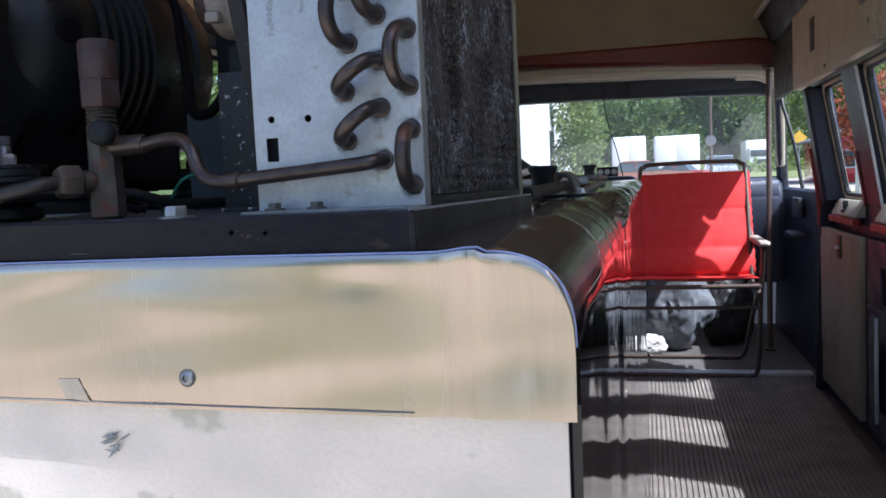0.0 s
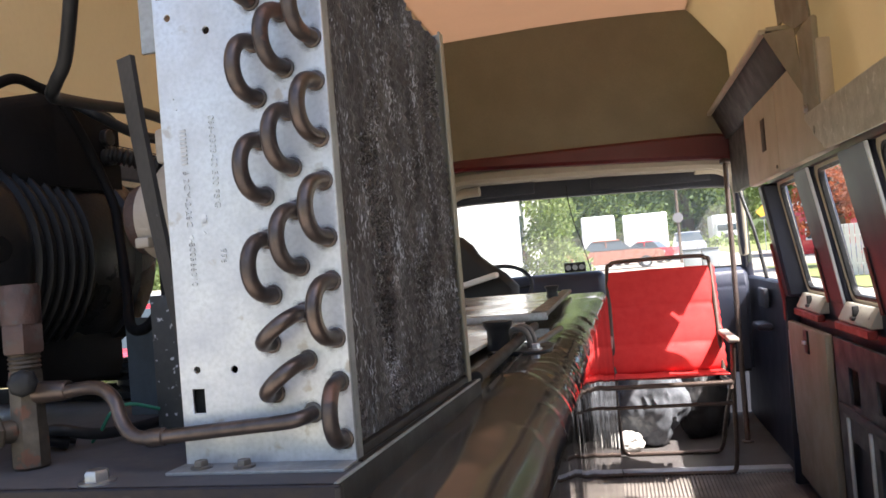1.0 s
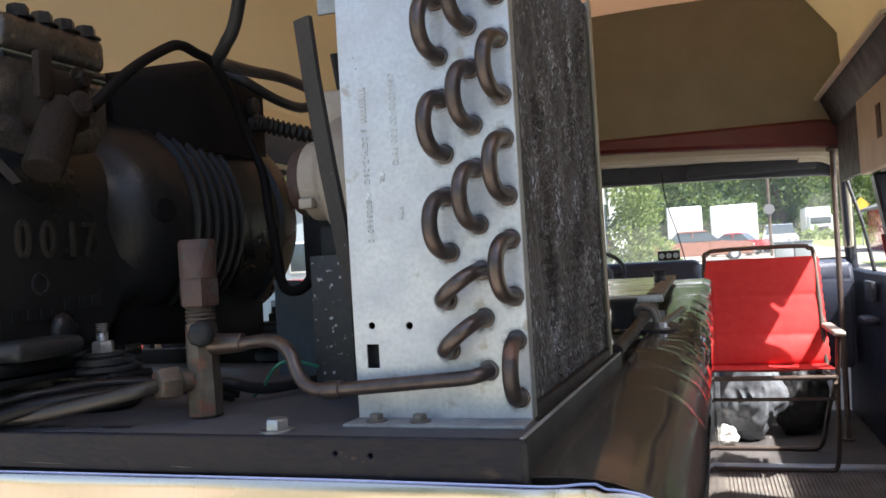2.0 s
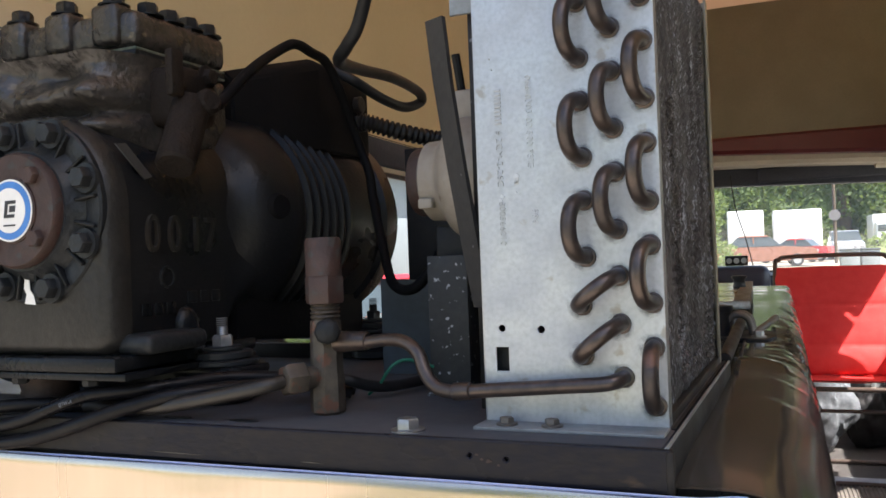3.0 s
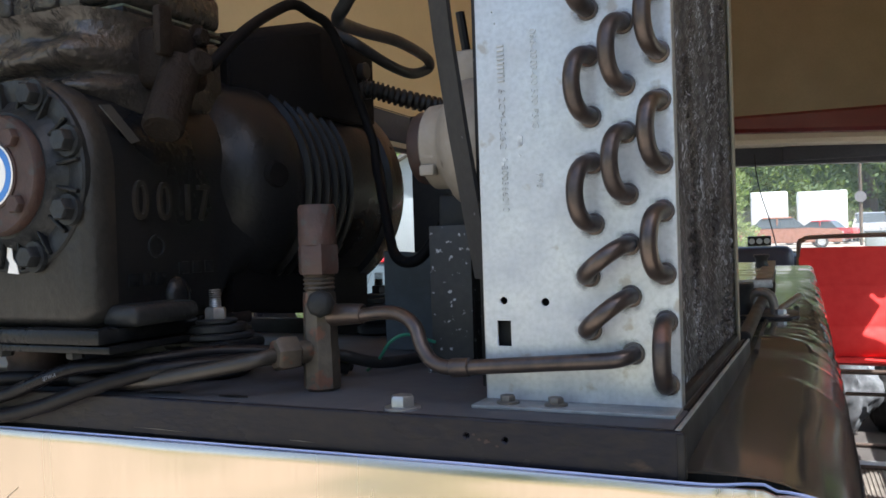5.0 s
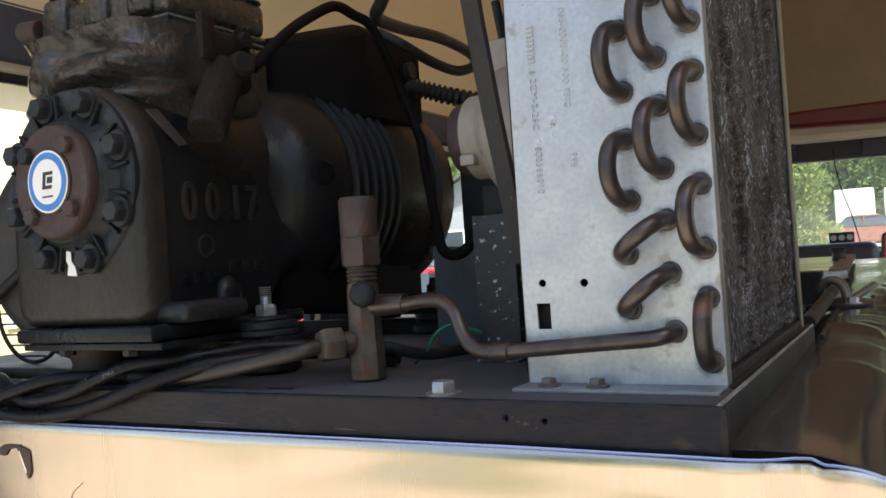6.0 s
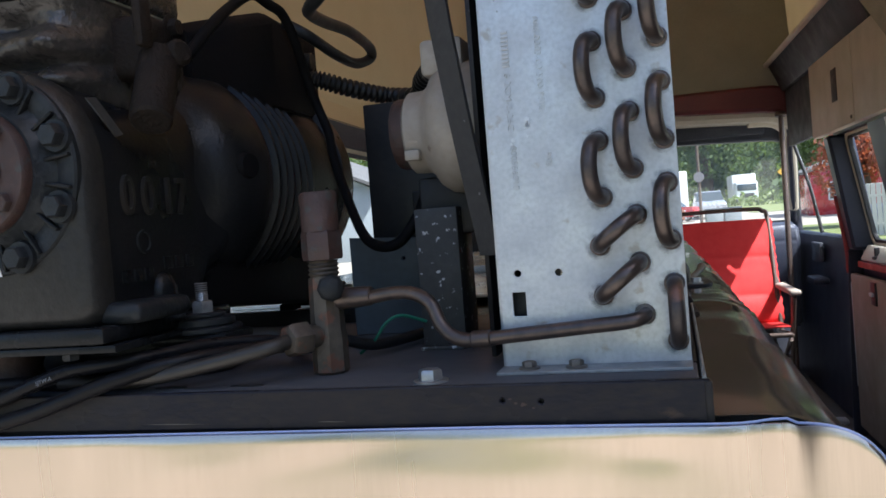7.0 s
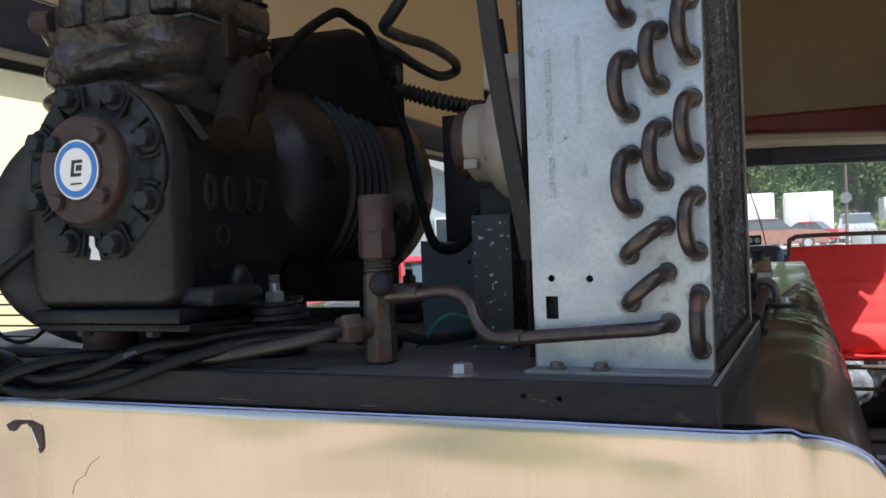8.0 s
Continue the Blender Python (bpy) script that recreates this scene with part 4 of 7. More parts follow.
def gauge_pod():
    th = thing("gauge_pod", "small black box with three round gauges on the dash", "gauge", VAN)
    bm = bmesh.new()
    box(bm, (-0.165, 4.60, 0.951), (-0.04, 4.66, 1.008), 0.006)
    part("case", bm, M["black"], th)
    for k in range(3):
        bm = bmesh.new()
        lathe(bm, [(0.016, 0), (0.016, 0.006), (0.013, 0.006), (0.012, 0.003)], 18, along((-0.142 + 0.04 * k, 4.602, 0.979), (-0.142 + 0.04 * k, 4.5, 0.979)))
        part("gauge", bm, M["silver"], th)


gauge_pod()


def steering_wheel():
    th = thing("steering_wheel", "thin black steering wheel behind the seat", "steering wheel", VAN)
    c = Vector((-0.52, 4.24, 0.90))
    m = Matrix.Translation(c) @ pose(0, 0, 0, 40)
    bm = bmesh.new()
    path = [m @ Vector((0.19 * math.cos(a), 0.19 * math.sin(a), 0)) for a in [2 * math.pi * k / 40 for k in range(41)]]
    sweep(bm, path, 0.012, 10, caps=False)
    part("wheel_ring", bm, M["vinyl"], th)
    for a in (0, math.pi, -math.pi / 2):
        bm = bmesh.new()
        rod(bm, m @ Vector((0, 0, -0.02)), m @ Vector((0.185 * math.cos(a), 0.185 * math.sin(a), 0)), 0.008, 8)
        part("spoke", bm, M["vinyl"], th)
    bm = bmesh.new()
    rod(bm, m @ Vector((0, 0, 0.01)), m @ Vector((0, 0, -0.30)), 0.03, 14, 0.005)
    part("column", bm, M["vinyl"], th)


steering_wheel()


def driving_seat():
    th = thing("driving_seat", "high-backed black vinyl driving seat with a pale armrest", "seat", VAN)
    bm = bmesh.new()
    box(bm, (-0.83, 3.42, 0.40), (-0.40, 3.98, 0.56), 0.05, 4)
    part("cushion", bm, M["vinyl"], th)
    bm = bmesh.new()
    outline = [(-0.88, 0.0), (-0.345, 0.0), (-0.340, 0.40), (-0.385, 0.45), (-0.455, 0.50), (-0.505, 0.545), (-0.535, 0.595), (-0.575, 0.632), (-0.62, 0.645), (-0.84, 0.645), (-0.88, 0.61)]
    part("backrest", reshape(flat_plate(outline, [], 0.11, 0.03), Matrix.Translation((0, 3.46, 0.52)) @ pose(0, 0, 0, 90)), M["vinyl"], th)
    box(bm, (-0.78, 3.46, 0.0), (-0.46, 3.94, 0.40), 0.02)
    part("pedestal", bm, M["black"], th)
    bm = bmesh.new()
    box(bm, (-0.60, -0.05, -0.015), (-0.40, 0.05, 0.012), 0.011, 3, Matrix.Translation((0, 3.34, 1.09)) @ pose(0, 0, 0, 0, -14, 0))
    part("armrest", bm, M["white"], th, "pale armrest")


driving_seat()


def sun_visor(x0, x1):
    th = thing("sun_visor", "folded grey-blue sun visor under the headliner", "visor", VAN, group="sun visors")
    bm = bmesh.new()
    box(bm, (x0, 4.58, 1.418 - 0.03 * x0), (x1, 4.604, 1.500 - 0.03 * x0), 0.011, 3, None)
    part("pad", bm, M["navy_trim"], th)
    bm = bmesh.new()
    rod(bm, (x0 + 0.02, 4.60, 1.502 - 0.03 * x0), (x1 + 0.05, 4.61, 1.500 - 0.03 * x0), 0.006, 8)
    part("pivot_rod", bm, M["silver"], th)


sun_visor(-0.78, -0.30)
sun_visor(0.03, 0.72)
bm = bmesh.new()
sweep(bm, smooth_path([(-0.115, 4.615, 1.47), (-0.11, 4.62, 1.38), (-0.09, 4.70, 1.25), (-0.05, 4.80, 1.10), (-0.01, 4.90, 0.905)]), 0.0035, 6)
single("aerial_lead", bm, M["rubber"], "thin black lead hanging over the windscreen", "cable", VAN)


def grab_pole():
    th = thing("grab_pole", "upright brown steel pole beside the chair", "pole", VAN)
    bm = bmesh.new()
    rod(bm, (0.735, 4.16, 0.0), (0.765, 4.30, 1.50), 0.014, 14)
    part("pole", bm, M["tube"], th)
    for p, q in (((0.735, 4.16, 0.0), (0.735, 4.16, 0.012)), ((0.764, 4.295, 1.478), (0.765, 4.30, 1.50))):
        bm = bmesh.new()
        rod(bm, p, q, 0.03, 16, 0.003)
        part("flange", bm, M["tube"], th)


grab_pole()


def folding_chair():
    """A red webbing chair on a bronze tube frame; it faces the rear doors."""
    th = thing("folding_chair", "red nylon folding chair with bronze tube frame and pale arms", "chair", VAN, Matrix.Translation((0.34, 3.6, 0)))
    w, r = 0.245, 0.0105

    def pipe(name, pts, steps=6, rr=r, label=""):
        b = bmesh.new()
        sweep(b, smooth_path(pts, steps), rr, 10)
        part(name, b, M["tube"], th, label)
    pipe("back_frame", [(-w, -0.05, 0.43), (-w, 0.06, 0.70), (-w, 0.17, 0.955), (-w + 0.02, 0.185, 0.985), (-w + 0.05, 0.19, 0.997), (0, 0.19, 1.0), (w - 0.05, 0.19, 0.997), (w - 0.02, 0.185, 0.985), (w, 0.17, 0.955), (w, 0.06, 0.70), (w, -0.05, 0.43)], 5)
    pipe("front_floor_loop", [(-w - 0.015, -0.33, 0.62), (-w - 0.015, -0.22, 0.40), (-w - 0.015, -0.10, 0.06), (-w + 0.02, -0.085, 0.0125), (-w + 0.06, -0.085, 0.0125), (w - 0.06, -0.085, 0.0125), (w - 0.02, -0.085, 0.0125), (w + 0.015, -0.10, 0.06), (w + 0.015, -0.22, 0.40), (w + 0.015, -0.33, 0.62)], 5)
    pipe("rear_floor_loop", [(-w, -0.28, 0.43), (-w, 0.02, 0.25), (-w, 0.30, 0.05), (-w + 0.03, 0.33, 0.0125), (-w + 0.07, 0.33, 0.0125), (w - 0.07, 0.33, 0.0125), (w - 0.03, 0.33, 0.0125), (w, 0.30, 0.05), (w, 0.02, 0.25), (w, -0.28, 0.43)], 5)
    pipe("seat_rail", [(-w, -0.32, 0.455), (-w, 0.05, 0.425)], 2)
    pipe("seat_rail", [(w, -0.32, 0.455), (w, 0.05, 0.425)], 2)
    pipe("front_bar", [(-w, -0.32, 0.455), (w, -0.32, 0.455)], 2)
    pipe("cross_bar", [(-w - 0.01, -0.20, 0.345), (w + 0.01, -0.20, 0.345)], 2, 0.008)
    for s in (-1, 1):
        b = bmesh.new()
        box(b, (s * (w + 0.018) - 0.024, -0.36, 0.625), (s * (w + 0.018) + 0.024, 0.05, 0.648), 0.010, 3)
        part("armrest", b, M["wood"], th, "pale worn armrest")
        pipe("arm_strut", [(s * (w + 0.012), 0.03, 0.63), (s * (w + 0.004), 0.075, 0.72)], 2, 0.008)

    def cloth(name, fn, label=""):
        b = bmesh.new()
        nu, nv = 20, 54
        g = [[b.verts.new(fn(i / nu, j / nv)) for i in range(nu + 1)] for j in range(nv + 1)]
        for j in range(nv):
            for i in range(nu):
                b.faces.new((g[j][i], g[j][i + 1], g[j + 1][i + 1], g[j + 1][i]))
        ret = bmesh.ops.extrude_face_region(b, geom=b.faces[:])
        bmesh.ops.translate(b, vec=(0, 0.012, -0.006), verts=[v for v in ret["geom"] if isinstance(v, bmesh.types.BMVert)])
        bmesh.ops.recalc_face_normals(b, faces=b.faces)
        part(name, b, M["redcloth"], th, label, 60)

    def back(u, v):
        x = (u - 0.5) * 2 * (w + 0.002) + u ** 8 * (0.012 + 0.005 * abs(math.sin(math.pi * 12 * v)))
        z = 0.475 + v * 0.475
        y = -0.045 + (z - 0.43) * 0.40 + 0.012
        sag = 0.018 * math.sin(math.pi * u)
        pad = -0.018 * math.sin(math.pi * v / 0.26) ** 0.6 if v < 0.26 else -0.009 * abs(math.sin(math.pi * (v - 0.26) / 0.37)) ** 0.5
        return (x, y + sag + pad - 0.012, z + 0.003 * noise.noise((x * 14, z * 14, 1)))

    def seat(u, v):
        x = (u - 0.5) * 2 * (w - 0.002)
        y = -0.325 + v * 0.36
        return (x, y, 0.492 - v * 0.020 - 0.02 * math.sin(math.pi * u) * math.sin(math.pi * v) + 0.003 * noise.noise((x * 12, y * 12, 4)))
    cloth("backrest", back, "stitched red webbing back")
    cloth("seat", seat, "stitched red webbing seat")


folding_chair()


def bag(name, c, size, material, label, seed):
    bm = bmesh.new()
    bmesh.ops.create_icosphere(bm, subdivisions=5, radius=1)
    for v in bm.verts:
        n1 = noise.noise(v.co * 1.6 + Vector((seed, 0, 0)))
        n2 = abs(noise.noise(v.co * 4.0 + Vector((0, seed, 0))))
        n3 = abs(noise.noise(v.co * 9.0 + Vector((0, 0, seed))))
        f = 1 + 0.20 * n1 - 0.15 * n2 - 0.06 * n3
        v.co = Vector((v.co.x * size[0], v.co.y * size[1], v.co.z * size[2])) * f
    low = min(v.co.z for v in bm.verts)
    for v in bm.verts:
        v.co.z = max(v.co.z - low - 0.10 * size[2], 0.0)
    single(name, bm, material, label, "bag", VAN, Matrix.Translation(c), smooth=50)


bag("plastic_bag", (0.24, 4.18, 0.0), (0.21, 0.14, 0.25), M["plastic"], "bulging grey translucent plastic bag under the chair", 2.0)
bag("paper_bag", (0.125, 4.02, 0.0), (0.085, 0.06, 0.06), M["fence"], "small crumpled white bag on the floor", 6.0)
bag("dark_bag", (0.54, 4.34, 0.0), (0.15, 0.12, 0.22), M["vinyl"], "black bag on the floor behind the chair", 9.0)

# ---- the glossy black box that carries the unit ----
def box_section(t):
    """The outline (x, z) of the box at a share t of its length, from the left wall over the top and down the right side."""
    top = 0.910 + 0.026 * t ** 0.6
    r = 0.060 - 0.038 * t
    side = 0.0985 + 0.0215 * t
    pts = [(-0.86, top - 0.02), (-0.6, top), (-0.3, top), (-0.1, top), (-0.05, top), (-0.03, top), (-0.015, top), (0.0, top), (0.010, top), (0.020 + 0.01 * t, top), (0.032 + 0.03 * t, top)]
    for k in range(13):
        a = radians(90 - 90 * k / 12)
        pts.append((side - r + r * math.cos(a), top - r + r * math.sin(a)))
    for k in range(1, 15):
        pts.append((side, (top - r) * (1 - k / 14)))
    return pts


CREASES = [(0.215, 0.20, 0.0006), (0.325, 0.15, 0.0008), (0.395, 0.35, 0.0012), (0.47, 0.35, 0.0030), (0.53, 0.28, 0.0026), (0.575, 0.40, 0.0034), (0.605, 0.15, 0.0026), (0.655, 0.30, 0.0030), (0.715, 0.34, 0.0034), (0.77, 0.05, 0.0026), (0.63, 0.22, 0.0042), (0.69, 0.10, 0.0036), (0.74, 0.28, 0.0044), (0.80, 0.16, 0.0034), (0.86, 0.30, 0.0036), (0.97, 0.12, 0.0028), (1.12, 0.25, 0.0030), (1.30, -0.15, 0.0022), (1.55, 0.20, 0.0020)]


def long_box():
    bm = bmesh.new()
    n = 240
    rows = []
    for j in range(n + 1):
        t = (j / n) ** 1.25
        row = []
        for i, (x, z) in enumerate(box_section(t)):
            y = (-0.040 - 0.0436 * x) * (1 - t) + 2.0 * t
            wob = 0.0018 * noise.noise((x * 9, y * 5, z * 5)) + 0.0004 * noise.noise((x * 24, y * 12, z * 14))
            if 12 <= i <= 25:
                fade = 1 - abs(i - 18) / 8
                for yc, lean, h in CREASES:
                    d = y - yc - lean * (x - 0.09) - 0.02 * noise.noise((i * 0.3, yc * 9, 1.0))
                    wob += 0.8 * h * fade * (math.exp(-(d / 0.007) ** 2) - 0.5 * math.exp(-((d - 0.014) / 0.009) ** 2))
            if i <= 14:
                wob += 0.0009 * noise.noise((x * 24, y * 15, 3.0)) + 0.0022 * math.exp(-((y - 0.435 + 1.1 * max(0.0, x - 0.045) - 0.02 * noise.noise((x * 30, 1.0, 1.0))) / 0.010) ** 2) * min(1.0, max(0.0, (x + 0.03) / 0.03))
            if i > 23:
                wob += 0.0012 * noise.noise((y * 5, z * 1.2, 8.0)) + 0.0004 * noise.noise((y * 15, z * 2, 2.0))
            row.append(bm.verts.new((x + (wob if i > 12 else 0), y, z + (wob if i <= 23 else 0))))
        rows.append(row)
    for a, b in zip(rows, rows[1:]):
        for i in range(len(a) - 1):
            bm.faces.new((a[i], b[i], b[i + 1], a[i + 1])).material_index = 1 if i > 20 else 0
    for row in (rows[0], rows[-1]):
        base = bm.verts.new((-0.86, row[-1].co.y, 0.0))
        bm.faces.new([*row, base]).material_index = 1
    bmesh.ops.recalc_face_normals(bm, faces=bm.faces)
    return bm


def equipment_box():
    th = thing("equipment_box", "long glossy black box with creased rounded shoulder and pale lids", "box", VAN)
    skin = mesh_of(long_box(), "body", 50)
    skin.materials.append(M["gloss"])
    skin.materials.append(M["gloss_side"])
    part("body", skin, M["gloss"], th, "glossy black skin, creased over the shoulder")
    back = VAN.inverted()

    def board(name, pts, thick, z, material, label="", parent=th, bevel=0.002):
        me = flat_plate(pts, [], thick, bevel)
        return part(name, reshape(me, back @ Matrix.Translation((0, 0, z))), material, parent, label)
    lid = board("far_lid", [(-0.62, 1.04), (-0.018, 1.04), (-0.070, 1.935), (-0.62, 1.935)], 0.007, 0.9455, M["lid"], "weathered pale lid board")
    board("lid_rail", [(-0.040, 1.03), (-0.014, 1.03), (-0.064, 1.94), (-0.086, 1.94)], 0.010, 0.9475, M["bolt_dark"], "dark metal rail on the lid's edge", lid)
    board("lid_front", [(-0.62, 1.028), (-0.016, 1.028), (-0.016, 1.038), (-0.62, 1.038)], 0.014, 0.9425, M["galv_dark"], "grey metal edge of the lid", lid)
    board("near_lid", [(-0.62, 0.56), (-0.055, 0.56), (-0.055, 1.02), (-0.62, 1.02)], 0.006, 0.9325, M["lid"], "pale lid board set lower")
    b = bmesh.new()
    lathe(b, [(0.013, 0), (0.015, 0.004), (0.013, 0.012), (0.0135, 0.020), (0.0175, 0.026), (0.0175, 0.029), (0.012, 0.030)], 24, back @ Matrix.Translation((-0.07, 1.57, 0.949)))
    part("lid_knob", b, M["black"], lid, "black flared knob")
    b = bmesh.new()
    lathe(b, [(0.017, 0), (0.0165, 0.004), (0.0155, 0.026), (0.0185, 0.031), (0.0205, 0.034), (0.0205, 0.039), (0.016, 0.0395)], 24, back @ Matrix.Translation((-0.032, 0.655, 0.9265)))
    part("stop_block", b, M["rubber"], th, "black rubber stop with a flared top")


equipment_box()


def hold_down():
    th = thing("hold_down_bar", "worn steel bar with a shackle lying on the box", "bar")
    b = bmesh.new()
    rod(b, (0.0045, 0.335, 0.9335), (-0.012, 0.86, 0.9395), 0.0068, 14, 0.001)
    part("bar", b, M["dark_paint"], th)
    b = bmesh.new()
    rod(b, (0.014, 0.345, 0.9205), (0.0, 0.72, 0.9225), 0.0022, 10)
    part("lower_rod", b, M["dark_paint"], th)
    for y in (0.655, 0.690):
        b = bmesh.new()
        pts = [(-0.020, y, 0.9225), (-0.0205, y, 0.938), (-0.014, y, 0.9505), (-0.003, y, 0.953), (0.006, y, 0.948), (0.010, y, 0.936), (0.010, y, 0.9225)]
        sweep(b, smooth_path(pts, 5), 0.0042, 10)
        part("shackle", b, M["bolt_dark"], th, "bent steel shackle")
    me = flat_plate([(-0.030, 0.625), (0.030, 0.610), (0.040, 0.640), (0.036, 0.705), (0.020, 0.74), (-0.026, 0.73)], [circle(0.024, 0.66, 0.006, 12)], 0.004, 0.001)
    part("base_plate", reshape(me, Matrix.Translation((0, 0, 0.9245))), M["cast_grey"], th)
    b = bmesh.new()
    hexbolt(b, (0.020, 0.635, 0.9265), (0, 0, 1), 0.0065, 0.006)
    part("bolt", b, M["bolt"], th, "bright bolt")
    b = bmesh.new()
    sweep(b, smooth_path([(0.010, 0.70, 0.925), (0.026, 0.74, 0.934), (0.034, 0.80, 0.938), (0.030, 0.84, 0.934)], 6), 0.0045, 10)
    part("hasp_arm", b, M["bolt_dark"], th)


hold_down()


def front_sheet():
    """The bent aluminium cover on the box's front, with a dent in its top edge and a rounded corner."""
    th = thing("front_cover", "brushed aluminium cover with blue film edge, dented at its corner", "cover")
    x0, x1, top, low = -0.86, 0.101, 0.9085, 0.818
    r = 0.052

    def edge(x):
        z = top + 0.0025 * math.exp(-((x - 0.047) / 0.014) ** 2) - 0.004 * max(0.0, (-x - 0.1)) / 0.5
        if x > x1 - r:
            q = (x - (x1 - r)) / r
            z = top - r + max(0.0, 1 - q ** 2.7) ** (1 / 2.7) * r
        return z
    def wave(x, z):
        return 0.0022 * noise.noise((x * 3.6, z * 13, 2.0)) + 0.0042 * noise.noise((x * 1.9, z * 5, 7.0)) + 0.0011 * noise.noise((x * 7 + z * 9, z * 34 - x * 5, 11.0)) + 0.0006 * noise.noise((x * 16, z * 22, 4.0))
    xs = [x0 + (x1 - r - x0) * k / 120 for k in range(120)] + [x1 - r + r * math.sin(radians(90 * k / 16)) for k in range(17)]
    bm = bmesh.new()
    rows = []
    nz = 30
    for x in xs:
        hi = edge(x)
        col = []
        for k in range(nz + 1):
            v = k / nz
            z = low + (hi - low) * v
            d = wave(x, z)
            d += 0.0012 * (0.5 + 0.5 * math.tanh((z - 0.842) / 0.010)) * math.exp(-((x - 0.075) / 0.026) ** 2)
            d += 0.0007 * math.exp(-((z - 0.892 - 0.16 * (x + 0.20)) / 0.008) ** 2) * math.exp(-((x + 0.235) / 0.050) ** 2)
            d += -0.005 * math.exp(-((x - 0.048) / 0.014) ** 2) * v ** 2 + 0.0035 * math.exp(-((x - 0.030) / 0.010) ** 2) * (1 - 0.5 * v)
            d += 0.0028 * (0.5 + 0.5 * math.tanh((x - 0.058 - 0.05 * (0.865 - z)) / 0.012)) - 0.0028 * (0.5 + 0.5 * math.tanh((x - 0.086) / 0.007))
            d += 0.0010 * math.exp(-((x + 0.02) / 0.02) ** 2 - ((z - 0.893) / 0.008) ** 2) - 0.0010 * math.exp(-((x + 0.16) / 0.035) ** 2 - ((z - 0.885) / 0.012) ** 2)
            roll = 0.0016 * max(0.0, (v - 0.95) / 0.05) ** 2
            col.append(bm.verts.new((x, -0.060 + d + roll, z)))
        rows.append(col)
    for a, b in zip(rows, rows[1:]):
        for k in range(nz):
            bm.faces.new((a[k], b[k], b[k + 1], a[k + 1]))
    ret = bmesh.ops.extrude_face_region(bm, geom=bm.faces[:])
    bmesh.ops.translate(bm, vec=(0, 0.0022, 0), verts=[v for v in ret["geom"] if isinstance(v, bmesh.types.BMVert)])
    bmesh.ops.recalc_face_normals(bm, faces=bm.faces)
    part("upper_sheet", bm, M["alu"], th, "", 60)
    bm = bmesh.new()
    path = [(x, -0.0545, edge(x) + 0.0006) for x in xs]
    sweep(bm, path, 0.0008, 6)
    part("film_edge", bm, M["film"], th, "blue protective film along the edge")
    bm = bmesh.new()
    lathe(bm, [(0.0055, 0), (0.0055, 0.001), (0.0042, 0.0026), (0.0022, 0.003), (0.0018, 0.0012)], 20, along((-0.132, -0.0615, 0.8372), (-0.132, -0.2, 0.8372)))
    part("rivet", bm, M["bolt"], th, "bright pop rivet")
    bm = bmesh.new()
    xs2 = [x0 + (0.0945 - x0) * k / 40 for k in range(41)]
    rows = []
    for x in xs2:
        rows.append([bm.verts.new((x, -0.0505 + 0.0012 * noise.noise((x * 5, z * 5, 5.0)), z)) for z in [0.30 + 0.53 * k / 12 for k in range(13)]])
    for a, b in zip(rows, rows[1:]):
        for k in range(12):
            bm.faces.new((a[k], b[k], b[k + 1], a[k + 1]))
    ret = bmesh.ops.extrude_face_region(bm, geom=bm.faces[:])
    bmesh.ops.translate(bm, vec=(0, 0.003, 0), verts=[v for v in ret["geom"] if isinstance(v, bmesh.types.BMVert)])
    bmesh.ops.recalc_face_normals(bm, faces=bm.faces)
    part("lower_sheet", bm, M["alu_dirty"], th, "dull stained lower sheet", 60)
    me = flat_plate([(-0.547, 0.8850), (-0.5440, 0.8805), (-0.538, 0.8800), (-0.532, 0.8855), (-0.522, 0.8870), (-0.5085, 0.8640), (-0.5050, 0.8690), (-0.5060, 0.8800), (-0.5075, 0.8860), (-0.520, 0.8895), (-0.538, 0.8890)], [], 0.0008)
    def lay(me, lift):
        """Lays a thin piece on the waves of the sheet."""
        me = reshape(me, upright(0, -0.060 - lift, 0))
        for v in me.vertices:
            v.co.y += wave(v.co.x, v.co.z)
        return me
    part("scuff", lay(me, 0.0009), M["rust"], th, "torn dark brown scuff")
    part("scuff_streak", lay(flat_plate([(-0.5195, 0.8845), (-0.5185, 0.8850), (-0.5095, 0.8690), (-0.5103, 0.8684)], [], 0.0003), 0.0016), M["alu_dirty"], th, "pale streak scraped through the scuff")
    rnd = random.Random(9)
    line = [(-0.476 + 0.038 * q + 0.0016 * rnd.uniform(-1, 1), 0.834 + 0.040 * q ** 0.8 + 0.001 * rnd.uniform(-1, 1)) for q in [k / 9 for k in range(8)]]
    for (ax, az), (bx, bz) in zip(line, line[1:]):
        w = rnd.uniform(0.0001, 0.00028)
        part("scratch", lay(flat_plate([(ax - w, az + w), (ax + w, az - w), (bx + w, bz - w), (bx - w, bz + w)], [], 0.0002), 0.0003), M["hairline"], th, "thin faint scratch")
    rnd = random.Random(4)
    for k in range(9):
        cx, cz, a = -0.195 + 0.008 * rnd.uniform(-1, 1), 0.791 + 0.006 * rnd.uniform(-1, 1), rnd.uniform(-0.9, 0.9)
        w, h = rnd.uniform(0.003, 0.007), rnd.uniform(0.0004, 0.0010)
        pts = [(cx - w * math.cos(a), cz - w * math.sin(a)), (cx + h, cz - h), (cx + w * math.cos(a), cz + w * math.sin(a)), (cx - h, cz + h * 1.4)]
        part("scuff", reshape(flat_plate(pts, [], 0.0006), upright(0, -0.0522 - 0.0001 * k, 0)), M["galv_dark"], th, "torn grey scratches")
